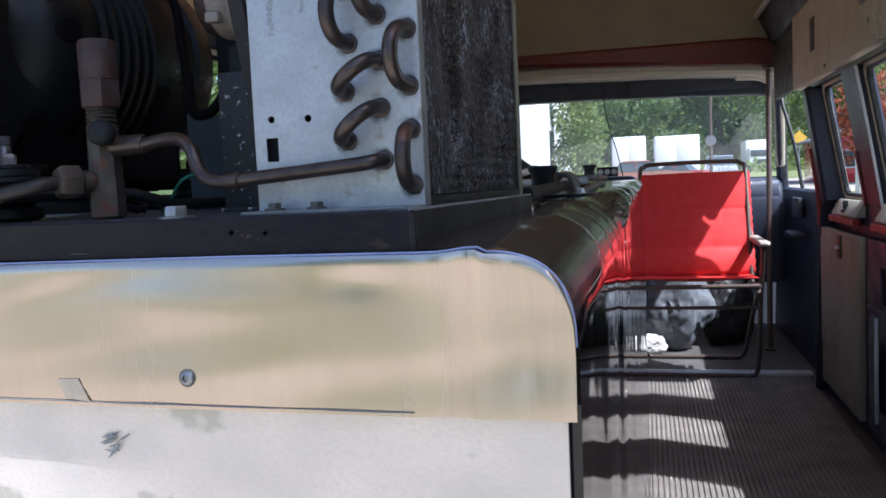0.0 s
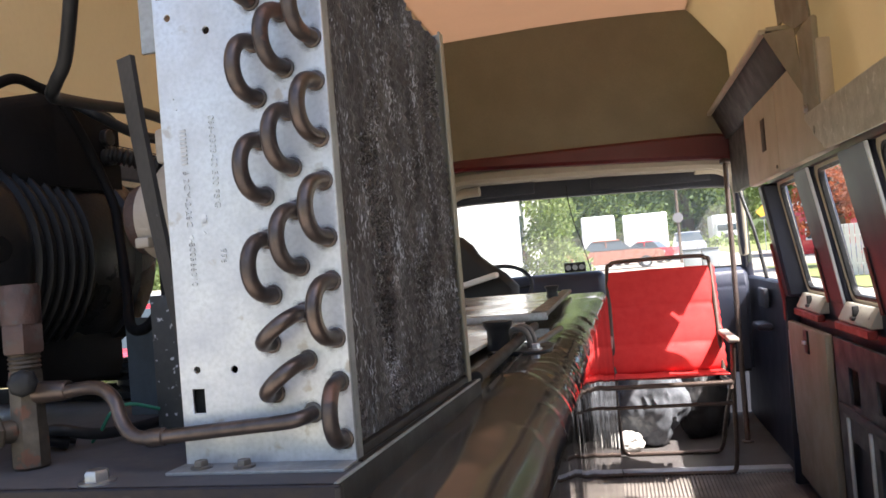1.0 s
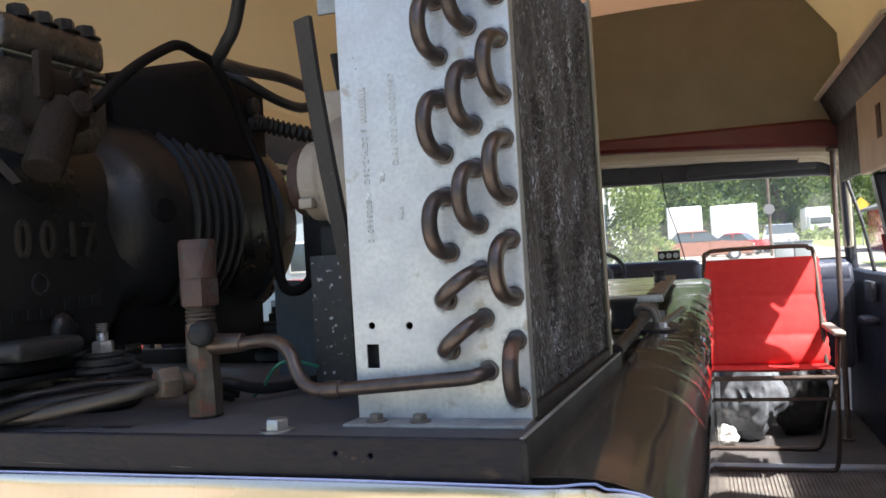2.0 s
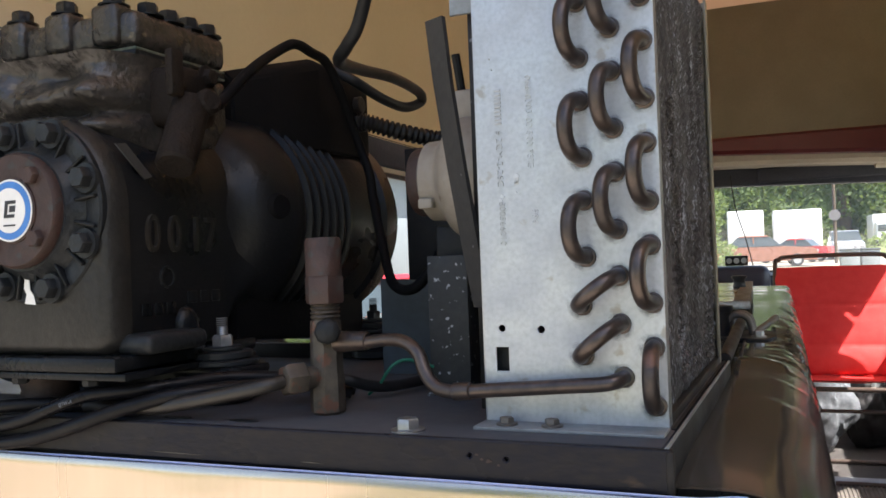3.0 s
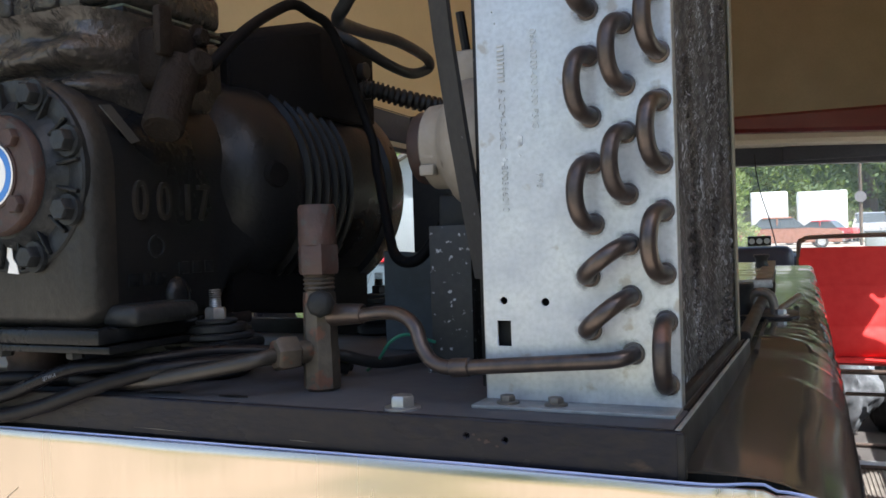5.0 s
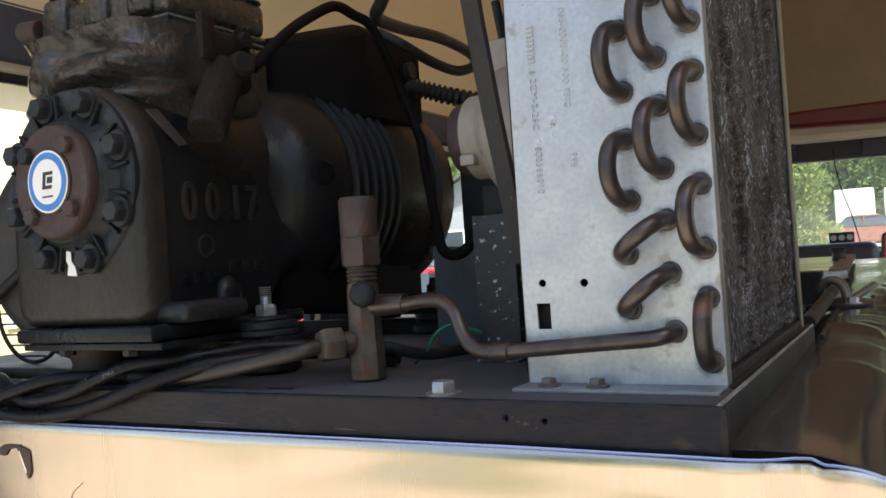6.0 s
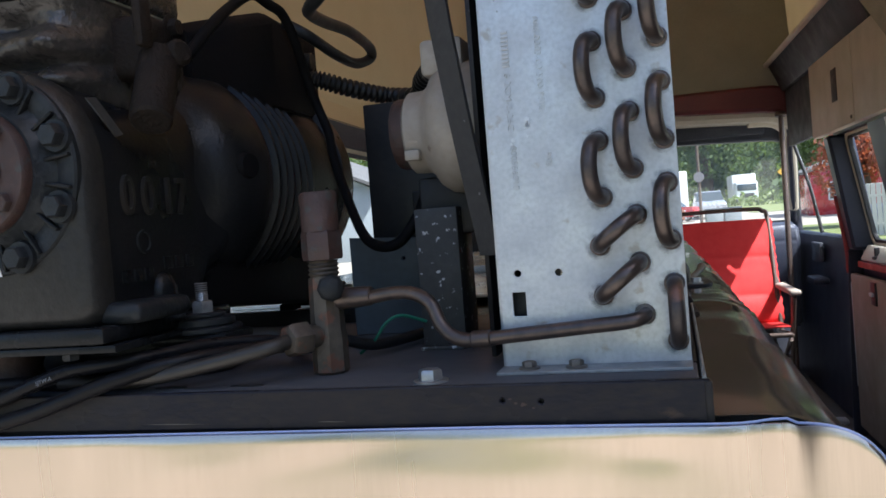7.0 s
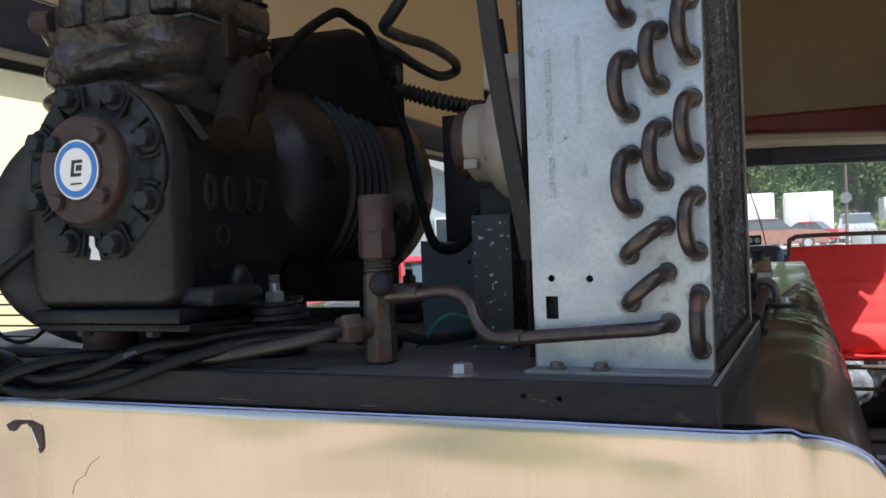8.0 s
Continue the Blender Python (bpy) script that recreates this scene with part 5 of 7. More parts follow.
    me = flat_plate([(-0.221, 0.8225), (-0.203, 0.8205), (-0.211, 0.8350), (-0.227, 0.8345)], [], 0.0005)
    part("sticker_trace", lay(me, 0.0009), M["trace"], th, "grey trace of a torn sticker")
    bm = bmesh.new()
    rows = []
    for x in [q for q in xs if q < 0.012]:
        d = wave(x, 0.82) + 0.0035 * math.exp(-((x - 0.030) / 0.010) ** 2)
        z = low + 0.0022 + 0.0008 * noise.noise((x * 14, 0, 3.0))
        h = 0.0009 + 0.0007 * noise.noise((x * 22, 5, 1.0))
        rows.append([bm.verts.new((x, -0.0608 + d, z)), bm.verts.new((x, -0.0612 + d, z + h * 0.5)), bm.verts.new((x, -0.0608 + d, z + h))])
    for p, q in zip(rows, rows[1:]):
        for k in range(2):
            bm.faces.new((p[k], q[k], q[k + 1], p[k + 1]))
    part("grimy_fold", bm, M["galv_dark"], th, "grimy crease along the lower edge")


front_sheet()

# ---- skid ----
DECK = 0.9325


def skid():
    th = thing("unit_skid", "blue-black painted steel skid with a dusty deck", "skid")
    x0, x1, y0, y1 = -0.85, 0.0105, -0.050, 0.330
    bm = bmesh.new()
    box(bm, (x0, y0 + 0.006, DECK - 0.004), (x1 - 0.004, y1, DECK), 0.001)
    part("deck", bm, M["deck"], th, "dusty grey deck plate")
    lip = flat_plate([(x0, 0.9095), (x1, 0.9095), (x1, DECK - 0.001), (x0, DECK - 0.001)], [circle(-0.1035, 0.9232, 0.0024), circle(-0.0810, 0.9222, 0.0024)], 0.004, 0.0012)
    part("front_lip", reshape(lip, upright(0, y0 + 0.002, 0)), M["skid"], th)
    bm = bmesh.new()
    sweep(bm, [(x0, y0 + 0.004, DECK - 0.0022), (x1 - 0.002, y0 + 0.004, DECK - 0.0022)], 0.0024, 8)
    part("rolled_edge", bm, M["skid"], th)
    bm = bmesh.new()
    box(bm, (x1 - 0.0035, y0 + 0.0045, 0.9095), (x1, y1, DECK), 0.0012)
    part("side_lip", bm, M["dark_paint"], th)
    bm = bmesh.new()
    box(bm, (x1 - 0.0015, y0 - 0.0012, 0.9085), (x1 + 0.0026, y0 + 0.0042, DECK - 0.001), 0.001)
    part("corner_fold", bm, M["dark_paint"], th, "folded seam at the skid's corner")
    bm = bmesh.new()
    sweep(bm, [(x1 - 0.0014, y0 + 0.002, DECK + 0.0002), (x1 - 0.0014, y1, DECK + 0.0002)], 0.0012, 6)
    part("side_edge", bm, M["galv_dark"], th, "paint worn off the side edge")
    # Dull black strip laid on the deck for the shadow beside the fins.
    bm = bmesh.new()
    box(bm, (0.0042, 0.003, DECK - 0.001), (x1 - 0.004, y1, DECK + 0.0008), 0)
    part("gutter", bm, M["dark_paint"], th)
    bm = bmesh.new()
    box(bm, (x0 + 0.001, y0 + 0.0045, 0.904), (x1 - 0.0045, y0 + 0.007, DECK - 0.005), 0)
    part("backing", bm, M["black"], th)
    bm = bmesh.new()
    hexbolt(bm, (-0.1505, -0.034, DECK), (0, 0, 1), 0.0075, 0.0065)
    part("bolt", bm, M["bolt"], th, "bright hex bolt")
    for x in (-0.335, -0.278):
        oval = [(x + 0.012 * math.cos(2 * math.pi * k / 20), -0.030 + 0.0035 * math.sin(2 * math.pi * k / 20)) for k in range(20)]
        part("slot", reshape(flat_plate(oval, [], 0.0008), Matrix.Translation((0, 0, DECK + 0.0002))), M["black"], th, "oval slot")
    # Added bar: its black stands for the shaded deck below the bright slit.
    bm = bmesh.new()
    box(bm, (x0 + 0.02, y1 - 0.014, DECK), (-0.205, y1 - 0.002, DECK + 0.0165), 0.001)
    part("rear_rail", bm, M["dark_paint"], th, "added black bar standing for shaded deck below the bright slit")
    rnd = random.Random(15)
    for k in range(7):
        cx, cz, w = rnd.uniform(-0.100, -0.085), 0.9222 + rnd.uniform(-0.0035, 0.0025), rnd.uniform(0.0006, 0.0018)
        blot = [(cx + w * rnd.uniform(0.6, 1.0) * math.cos(a), cz + 0.5 * w * rnd.uniform(0.6, 1.0) * math.sin(a)) for a in [2 * math.pi * i / 9 for i in range(9)]]
        part("rust_spot", reshape(flat_plate(blot, [], 0.0003), upright(0, y0 - 0.0001 - 0.00004 * k, 0)), M["rust"], th, "rust bleeding through the paint")
    for k, (x, w) in enumerate(((-0.345, 0.05), (-0.22, 0.018))):
        line = [(x, 0.9128), (x + w * 0.4, 0.9130), (x + w, 0.9125), (x + w * 0.6, 0.91245), (x + w * 0.2, 0.9126)]
        part("scratch", reshape(flat_plate(line, [], 0.0003), upright(0, y0 - 0.0002, 0)), M["bolt_dark"], th, "pale scratch through the paint")


skid()


# ---- condenser coil ----
def condenser():
    th = thing("condenser_coil", "galvanised end plate, copper return bends and dirty bent fins", "condenser coil")
    z0, z1 = 0.9335, 1.292
    slot = [(-0.1030, 0.9655), (-0.0938, 0.9655), (-0.0938, 0.9815), (-0.1030, 0.9815)]
    holes = [circle(-0.0982, 0.9930, 0.0026), circle(-0.0723, 0.9922, 0.0027), slot, circle(-0.1005, 1.2170, 0.0026), circle(-0.0740, 1.2055, 0.0028), [(-0.1080, 1.2290), (-0.0985, 1.2290), (-0.0985, 1.2450), (-0.1080, 1.2450)], circle(-0.0985, 1.158, 0.0008, 8), circle(-0.100, 1.165, 0.0008, 8)]
    me = flat_plate([(-0.110, z0), (0.0035, z0), (0.0035, z1), (-0.110, z1)], holes, 0.002, 0.0004)
    part("end_plate", reshape(me, upright(0, 0.001, 0)), M["galv"], th, "speckled galvanised end plate")
    bm = bmesh.new()
    box(bm, (0.0015, 0.0022, z0), (0.0035, 0.013, z1), 0.0004)
    part("plate_flange", bm, M["galv_dark"], th)
    bm = bmesh.new()
    box(bm, (-0.112, 0.0022, z0), (-0.110, 0.020, z1), 0.0004)
    part("plate_flange", bm, M["galv"], th)
    bm = bmesh.new()
    box(bm, (-0.112, -0.022, z0 - 0.001), (0.004, 0.001, z0 + 0.001), 0.0004)
    part("foot_flange", bm, M["galv_dark"], th)
    for x in (-0.093, -0.064):
        bm = bmesh.new()
        hexbolt(bm, (x, -0.012, z0 + 0.001), (0, 0, 1), 0.0046, 0.0034)
        part("foot_screw", bm, M["bolt_dark"], th)
    bm = bmesh.new()
    box(bm, (-0.056, 0.316, z0), (0.0035, 0.320, 1.2705), 0.0006)
    box(bm, (0.0015, 0.306, z0), (0.0035, 0.3155, 1.2705), 0.0004)
    part("far_plate", bm, M["bracketpaint"], th)
    # Coloured dull black to stand for the dark gap between fins and skid.
    bm = bmesh.new()
    box(bm, (-0.004, 0.006, z0), (0.0032, 0.316, z0 + 0.006), 0.0005)
    part("bottom_channel", bm, M["dark_paint"], th)
    # fins: thin sheets with combed and bent front edges
    verts, faces = [], []
    rnd = random.Random(5)
    y = 0.0145
    rows = 176
    while y < 0.305:
        base = len(verts)
        ztop = 1.284 - 0.020 * min(1.0, max(0.0, (y - 0.08) / 0.16)) + 0.004 * noise.noise((y * 45, 0, 2.0)) + rnd.uniform(-0.0012, 0.0012)
        for k in range(rows + 1):
            z = z0 + 0.007 + (ztop - 0.007 - z0) * k / rows
            bend = 0.0016 * noise.noise((y * 60, z * 50, 0.0)) + 0.0018 * max(0.0, noise.noise((y * 16, z * 13, 4.0)) - 0.12) * 6 * rnd.uniform(-1, 1)
            x = 0.0002 + 0.0011 * math.sin(2 * math.pi * z / 0.0085) * (0.4 + 0.6 * min(1.0, y / 0.2)) + 0.0015 * noise.noise((y * 130, z * 70, 9.0)) - 0.0040 * max(0.0, noise.noise((y * 28, z * 14, 12.0)) - 0.12) * 2
            verts += [(x, y + bend, z), (x - 0.010, y, z), (x, y + bend + 0.0007, z)]
        for k in range(rows):
            a = base + 3 * k
            faces += [(a, a + 3, a + 4, a + 1), (a, a + 2, a + 5, a + 3)]
        y += 0.00215
    fm = bpy.data.meshes.new("fins")
    fm.from_pydata(verts, [], faces)
    ob = part("fin_pack", fm, M["fin"], th, "dark dirty fins, combed and bent")
    ob["kind"] = "stuff"
    bm = bmesh.new()
    box(bm, (-0.052, 0.006, z0 + 0.002), (-0.0085, 0.312, 1.256), 0)
    part("fin_core", bm, M["black"], th)
    bm = bmesh.new()
    box(bm, (-0.106, 0.008, 0.962), (-0.089, 0.010, 0.985), 0.0003)
    part("inner_tab", bm, M["cast_grey"], th, "grey tab behind the slot")
    # return bends
    C3, C2, C1 = -0.0032, -0.0224, -0.0420
    rr, out = 0.0049, 0.0205

    def bend(a, b, lean=-0.0050):
        a, b = Vector(a), Vector(b)
        mid, half = (a + b) / 2, (b - a) / 2
        path = [a + Vector((0, 0.004, 0))]
        for k in range(15):
            t = math.pi * k / 14
            path.append(mid - half * math.cos(t) + Vector((lean * math.sin(t) ** 0.75, -0.003 - (out - 0.003) * math.sin(t) ** 0.75, 0)))
        path.append(b + Vector((0, 0.004, 0)))
        bm = bmesh.new()
        sweep(bm, path, rr, 14)
        for q in (a, b):
            lathe(bm, [(rr * 1.32, 0), (rr * 1.22, 0.0014), (rr, 0.0018)], 16, along(q + Vector((0, 0.0002, 0)), q + Vector((0, -1, 0))))
        part("return_bend", bm, M["copper"], th)
    p = 0.0304
    zt = 0.947
    for k in range(6):
        za = zt + 2 * p * k
        if za + p * 1.15 < z1 - 0.004:
            bend((C3, 0, za), (C3, 0, za + 0.0345), -0.0045 if k else 0.0005)
    for k in range(4):
        za = 1.0525 + 2 * p * k
        bend((C2, 0, za), (C2, 0, za + 0.0345))
        za = 1.0365 + 2 * p * k
        bend((C1, 0, za), (C1, 0, za + 0.0345))
    bend((C2, 0, 1.0245), (-0.0455, 0, 1.0070), -0.001)
    bend((C2, 0, 0.9955), (-0.0455, 0, 0.9765), -0.001)
    for x, za, count, step in ((C3, 0.947, 12, p), (C2, 1.0525, 8, p), (C1, 1.0365, 8, p), (C2, 0.9635, 3, p), (-0.0455, 0.9765, 2, p)):
        for k in range(count):
            z = za + step * k + (0.004 if k % 2 and count > 3 else 0.0)
            if z > z1 - 0.006:
                continue
            w = 0.0062 if x == C3 else 0.0094
            me = flat_plate([(-0.0094, -0.0094), (w, -0.0094), (w, 0.0094), (-0.0094, 0.0094)], [], 0.0002)
            ob = part("grime", reshape(me, pose(0, 0, 0, 90)), M["grime"], th, "blue-grey grime round a tube end")
            ob.location = (x - 0.001, -0.00055 - 0.00003 * (k % 3), z)
    # print on the plate
    turn = pose(0, 0, 0, 90) @ pose(0, 0, 0, 0, 0, -90)
    for k in range(9):
        bm = bmesh.new()
        box(bm, (-0.0975, -0.0010, 1.1450 - 0.0026 * k - 0.0014), (-0.0932, -0.0003, 1.1450 - 0.0026 * k), 0.0001)
        part("mark_bar", bm, M["faint_ink"], th, "faint printed bar")
    for text, size, x, z, ink, label in (("6 2CM-2-26C", 0.0062, -0.0972, 1.1190, "faint_ink", "faded stamped number"), ("800566010", 0.0060, -0.0966, 1.0735, "faint_ink", "faded stamped number"),
                                         ("066-0303-00 500 PSIG", 0.0062, -0.0768, 1.1520, "faint_print", "very faint stamped number"), ("996", 0.0062, -0.0752, 1.0680, "faint_print", "very faint stamped number")):
        part("print", reshape(lettering(text, size, 0.0003, slim=0.022), Matrix.Translation((x, -0.0006, z)) @ turn @ Matrix.Diagonal((1.04, 0.95, 1, 1))), M[ink], th, label)
    for k in range(6):
        rnd = random.Random(30 + k)
        cx, cz, s = -0.096 + 0.020 * rnd.random(), 1.072 + 0.022 * rnd.random(), 0.0007 + 0.0013 * rnd.random()
        pts = [(cx + s * (0.5 + rnd.random()) * math.cos(a), cz + s * (0.5 + rnd.random()) * math.sin(a)) for a in [2 * math.pi * i / 8 for i in range(8)]]
        part("smudge", reshape(flat_plate(pts, [], 0.0004), upright(0, -0.0004, 0)), M["faint_print"], th, "grey smudge")


condenser()


def shroud_strip():
    """The dark fan shroud behind the coil, with its curled edge strip."""
    th = thing("fan_shroud", "matte black sheet fan shroud with a loose edge strip", "shroud")
    bm = bmesh.new()
    pts = [(-0.1455, 1.202), (-0.1420, 1.16), (-0.1345, 1.10), (-0.1265, 1.045), (-0.1205, 1.005)]
    a = [bm.verts.new((x - 0.0075, 0.020 + 0.002 * i, z)) for i, (x, z) in enumerate(pts)]
    b = [bm.verts.new((x + 0.0085, 0.012 + 0.001 * i, z)) for i, (x, z) in enumerate(pts)]
    for i in range(len(pts) - 1):
        bm.faces.new((a[i], b[i], b[i + 1], a[i + 1]))
    ret = bmesh.ops.extrude_face_region(bm, geom=bm.faces[:])
    bmesh.ops.translate(bm, vec=(0.001, 0.004, 0), verts=[v for v in ret["geom"] if isinstance(v, bmesh.types.BMVert)])
    bmesh.ops.recalc_face_normals(bm, faces=bm.faces)
    part("edge_strip", bm, M["matte_black"], th, "loose dark edge strip")
    bm = bmesh.new()
    box(bm, (-0.118, 0.03, 0.936), (-0.114, 0.315, 1.29), 0.001)
    part("side_sheet", bm, M["matte_black"], th)
    me = flat_plate([(0.03, 0.936), (0.315, 0.936), (0.315, 1.29), (0.03, 1.29)], [circle(0.17, 1.11, 0.12, 40)], 0.003)
    part("orifice_plate", reshape(me, Matrix(((0, 0, 1, -0.124), (1, 0, 0, 0), (0, 1, 0, 0), (0, 0, 0, 1)))), M["matte_black"], th)
    me = flat_plate([(-0.136, 1.205), (-0.1125, 1.205), (-0.1125, 1.292), (-0.136, 1.292)], [circle(-0.1195, 1.2205, 0.0050), circle(-0.1240, 1.262, 0.0035)], 0.003, 0.0004)
    part("upper_tab", reshape(me, upright(0, 0.026, 0)), M["galv_dark"], th, "dull grey tab with a hole")


shroud_strip()


def fan_motor():
    th = thing("fan_motor", "grey cast fan motor on a black stand", "motor")
    c = Vector((-0.164, 0.118, 1.102))
    bm = bmesh.new()
    prof = [(0.012, -0.034), (0.0295, -0.032), (0.0320, -0.030), (0.0325, -0.018), (0.036, -0.013), (0.044, -0.008), (0.0495, 0.000), (0.0505, 0.006), (0.0505, 0.030), (0.046, 0.036), (0.02, 0.040)]
    lathe(bm, prof, 36, Matrix.Translation(c) @ pose(0, 0, 0, 0, 90, 0))
    part("casing", bm, M["motor"], th)
    bm = bmesh.new()
    lathe(bm, [(0.020, -0.0435), (0.0265, -0.043), (0.0280, -0.040), (0.0280, -0.032), (0.020, -0.0315)], 36, Matrix.Translation(c) @ pose(0, 0, 0, 0, 90, 0))
    part("rear_ring", bm, M["rust"], th, "rust-brown end ring")
    bm = bmesh.new()
    box(bm, c + Vector((-0.016, -0.020, 0.040)), c + Vector((0.018, 0.018, 0.068)), 0.004)
    part("terminal_cap", bm, M["motor"], th)
    for a in (200, 250, 300):
        bm = bmesh.new()
        q = c + Vector((-0.024, -0.030 * math.cos(radians(a - 230)), -0.030 * math.sin(radians(a - 180)) * 0.7))
        box(bm, q + Vector((-0.006, -0.005, -0.004)), q + Vector((0.006, 0.004, 0.004)), 0.0015)
        part("lug", bm, M["motor"], th)
    bm = bmesh.new()
    rod(bm, c + Vector((0.038, 0, 0)), c + Vector((0.058, 0, 0)), 0.006, 12)
    part("shaft", bm, M["bolt"], th)
    for k in range(4):
        bm = bmesh.new()
        a = math.pi / 4 + k * math.pi / 2
        m = Matrix.Translation(c + Vector((0.052, 0, 0))) @ pose(0, 0, 0, 0, 90, 0) @ Matrix.Rotation(a, 4, "Z") @ pose(0, 0, 0, 28)
        box(bm, (0.008, -0.026, -0.001), (0.108, 0.026, 0.001), 0.0008, 1, m)
        part("blade", bm, M["black"], th)
    bm = bmesh.new()
    box(bm, (-0.288, 0.258, DECK), (-0.210, 0.264, 1.152), 0.0015)
    part("stand_plate", bm, M["black"], th)
    bm = bmesh.new()
    box(bm, (-0.222, 0.185, 1.03), (-0.192, 0.259, 1.06), 0.002)
    part("stand_bridge", bm, M["black"], th)
    bm = bmesh.new()
    box(bm, (-0.194, 0.115, 1.02), (-0.150, 0.186, 1.066), 0.003)
    part("cradle", bm, M["black"], th)
    bm = bmesh.new()
    rod(bm, c + Vector((0.0, -0.006, 0.066)), c + Vector((-0.003, -0.010, 0.098)), 0.0035, 8)
    part("lead", bm, M["rubber"], th)


fan_motor()


def strut():
    th = thing("motor_strut", "upright black strut with flaked paint", "strut")
    bm = bmesh.new()
    box(bm, (-0.1945, 0.099, DECK), (-0.1605, 0.103, 1.0415), 0.0008)
    part("front_web", bm, M["flaked"], th, "flaked black paint")
    bm = bmesh.new()
    box(bm, (-0.1645, 0.1032, DECK), (-0.1605, 0.143, 1.0415), 0.0008)
    part("side_web", bm, M["flaked"], th)
    bm = bmesh.new()
    box(bm, (-0.1950, 0.092, DECK), (-0.160, 0.0988, DECK + 0.003), 0.0006)
    part("toe", bm, M["flaked"], th)
    me = flat_plate([(-0.291, DECK + 0.001), (-0.205, DECK + 0.001), (-0.205, 1.017), (-0.291, 1.0225)], [circle(-0.2405, 1.001, 0.0024)], 0.003, 0.0006)
    part("side_plate", reshape(me, upright(0, 0.205, 0)), M["bracket"], th, "slate grey plate")


strut()


# ---- valve and copper line ----
def service_valve():
    th = thing("service_valve", "brass service valve with a rusty cap", "valve")
    x, y = -0.2340, 0.009
    m = Matrix.Translation((x, y, DECK))
    bm = bmesh.new()
    lathe(bm, [(0.0105, 0), (0.0125, 0.002), (0.0125, 0.026), (0.0118, 0.030), (0.0112, 0.062), (0.0108, 0.066)], 8, m @ pose(0, 0, 0, 0, 0, 22))
    part("body", bm, M["brass"], th)
    bm = bmesh.new()
    lathe(bm, [(0.0095, 0.066)] + [(0.0108 if k % 2 else 0.0095, 0.067 + 0.0015 * k) for k in range(8)], 20, m)
    part("thread", bm, M["brass"], th)
    bm = bmesh.new()
    lathe(bm, [(0.0135, 0.078), (0.0142, 0.080), (0.0142, 0.096), (0.0132, 0.098)], 6, m @ pose(0, 0, 0, 0, 0, 12))
    part("cap_nut", bm, M["rust"], th, "rusty hex")
    bm = bmesh.new()
    lathe(bm, [(0.0128, 0.0975), (0.0128, 0.1225), (0.0115, 0.1245), (0.004, 0.1248)], 24, m)
    part("cap", bm, M["rust"], th, "rusty round cap")
    bm = bmesh.new()
    q = Vector((x + 0.0085, y - 0.0110, DECK + 0.0590))
    way = Vector((0.45, -0.89, 0.05))
    lathe(bm, [(0.0088, 0), (0.0092, 0.002), (0.0092, 0.007), (0.0070, 0.0095), (0.003, 0.0105)], 8, along(q, q + way))
    part("gauge_port_cap", bm, M["cast_grey"], th)
    bm = bmesh.new()
    rod(bm, (x + 0.008, y, DECK + 0.0505), (x + 0.034, y, DECK + 0.0515), 0.0078, 14, 0.001, 0.0066)
    part("outlet", bm, M["copper"], th)
    way = Vector((-0.50, -0.865, 0.0))
    root, nut = Vector((x, y, DECK + 0.027)) + way * 0.009, Vector((x, y, DECK + 0.027)) + way * 0.018
    bm = bmesh.new()
    rod(bm, root, nut + way * 0.002, 0.0078, 14, 0.001)
    part("inlet", bm, M["brass"], th)
    bm = bmesh.new()
    lathe(bm, [(0.0100, 0), (0.0116, 0.0014), (0.0116, 0.0135), (0.0100, 0.0158), (0.0066, 0.0166)], 6, along(nut, nut + way) @ pose(0, 0, 0, 0, 0, 14))
    part("flare_nut", bm, M["brass"], th, "brass flare nut")


service_valve()

bm = bmesh.new()
line = smooth_path([(-0.201, 0.008, 0.9830), (-0.182, 0.004, 0.9852), (-0.167, -0.001, 0.9842), (-0.155, -0.006, 0.9775), (-0.149, -0.009, 0.9655), (-0.1405, -0.012, 0.9570), (-0.128, -0.013, 0.9540), (-0.100, -0.014, 0.9560), (-0.06, -0.014, 0.9590), (-0.033, -0.014, 0.9610), (-0.0245, -0.011, 0.9625), (-0.0218, -0.004, 0.9635), (-0.0218, 0.003, 0.9635)], 6)
pipe = thing("liquid_line", "tarnished copper line from the valve into the coil", "pipe")
sweep(bm, line, 0.0046, 14)
part("tube", bm, M["copper"], pipe)
bm = bmesh.new()
lathe(bm, [(0.0046, 0), (0.0057, 0.0008), (0.0057, 0.012), (0.0046, 0.013)], 14, along((-0.128, -0.013, 0.9540), (-0.100, -0.014, 0.9560)), caps=False)
part("sleeve", bm, M["copper"], pipe, "swaged copper sleeve")
bm = bmesh.new()
lathe(bm, [(0.0066, 0), (0.006, 0.0014), (0.0046, 0.002)], 16, along((-0.0218, 0.0002, 0.9635), (-0.0218, -1, 0.9635)))
part("solder_joint", bm, M["bolt_dark"], pipe, "grey solder collar")


def cable(name, pts, r, material, label, cat="cable"):
    bm = bmesh.new()
    sweep(bm, smooth_path(pts, 8), r, 10)
    return single(name, bm, material, label, cat)


cable("copper_line", [(-0.2505, -0.0215, 0.9592), (-0.2570, -0.031, 0.9575), (-0.2690, -0.035, 0.9548), (-0.311, -0.040, 0.9470), (-0.3480, -0.040, 0.9410), (-0.386, -0.034, 0.9382), (-0.424, -0.028, 0.9382), (-0.4544, -0.026, 0.9382), (-0.53, -0.020, 0.9382), (-0.62, -0.015, 0.9382)], 0.0050, M["line"], "tarnished line running along the deck", "pipe")
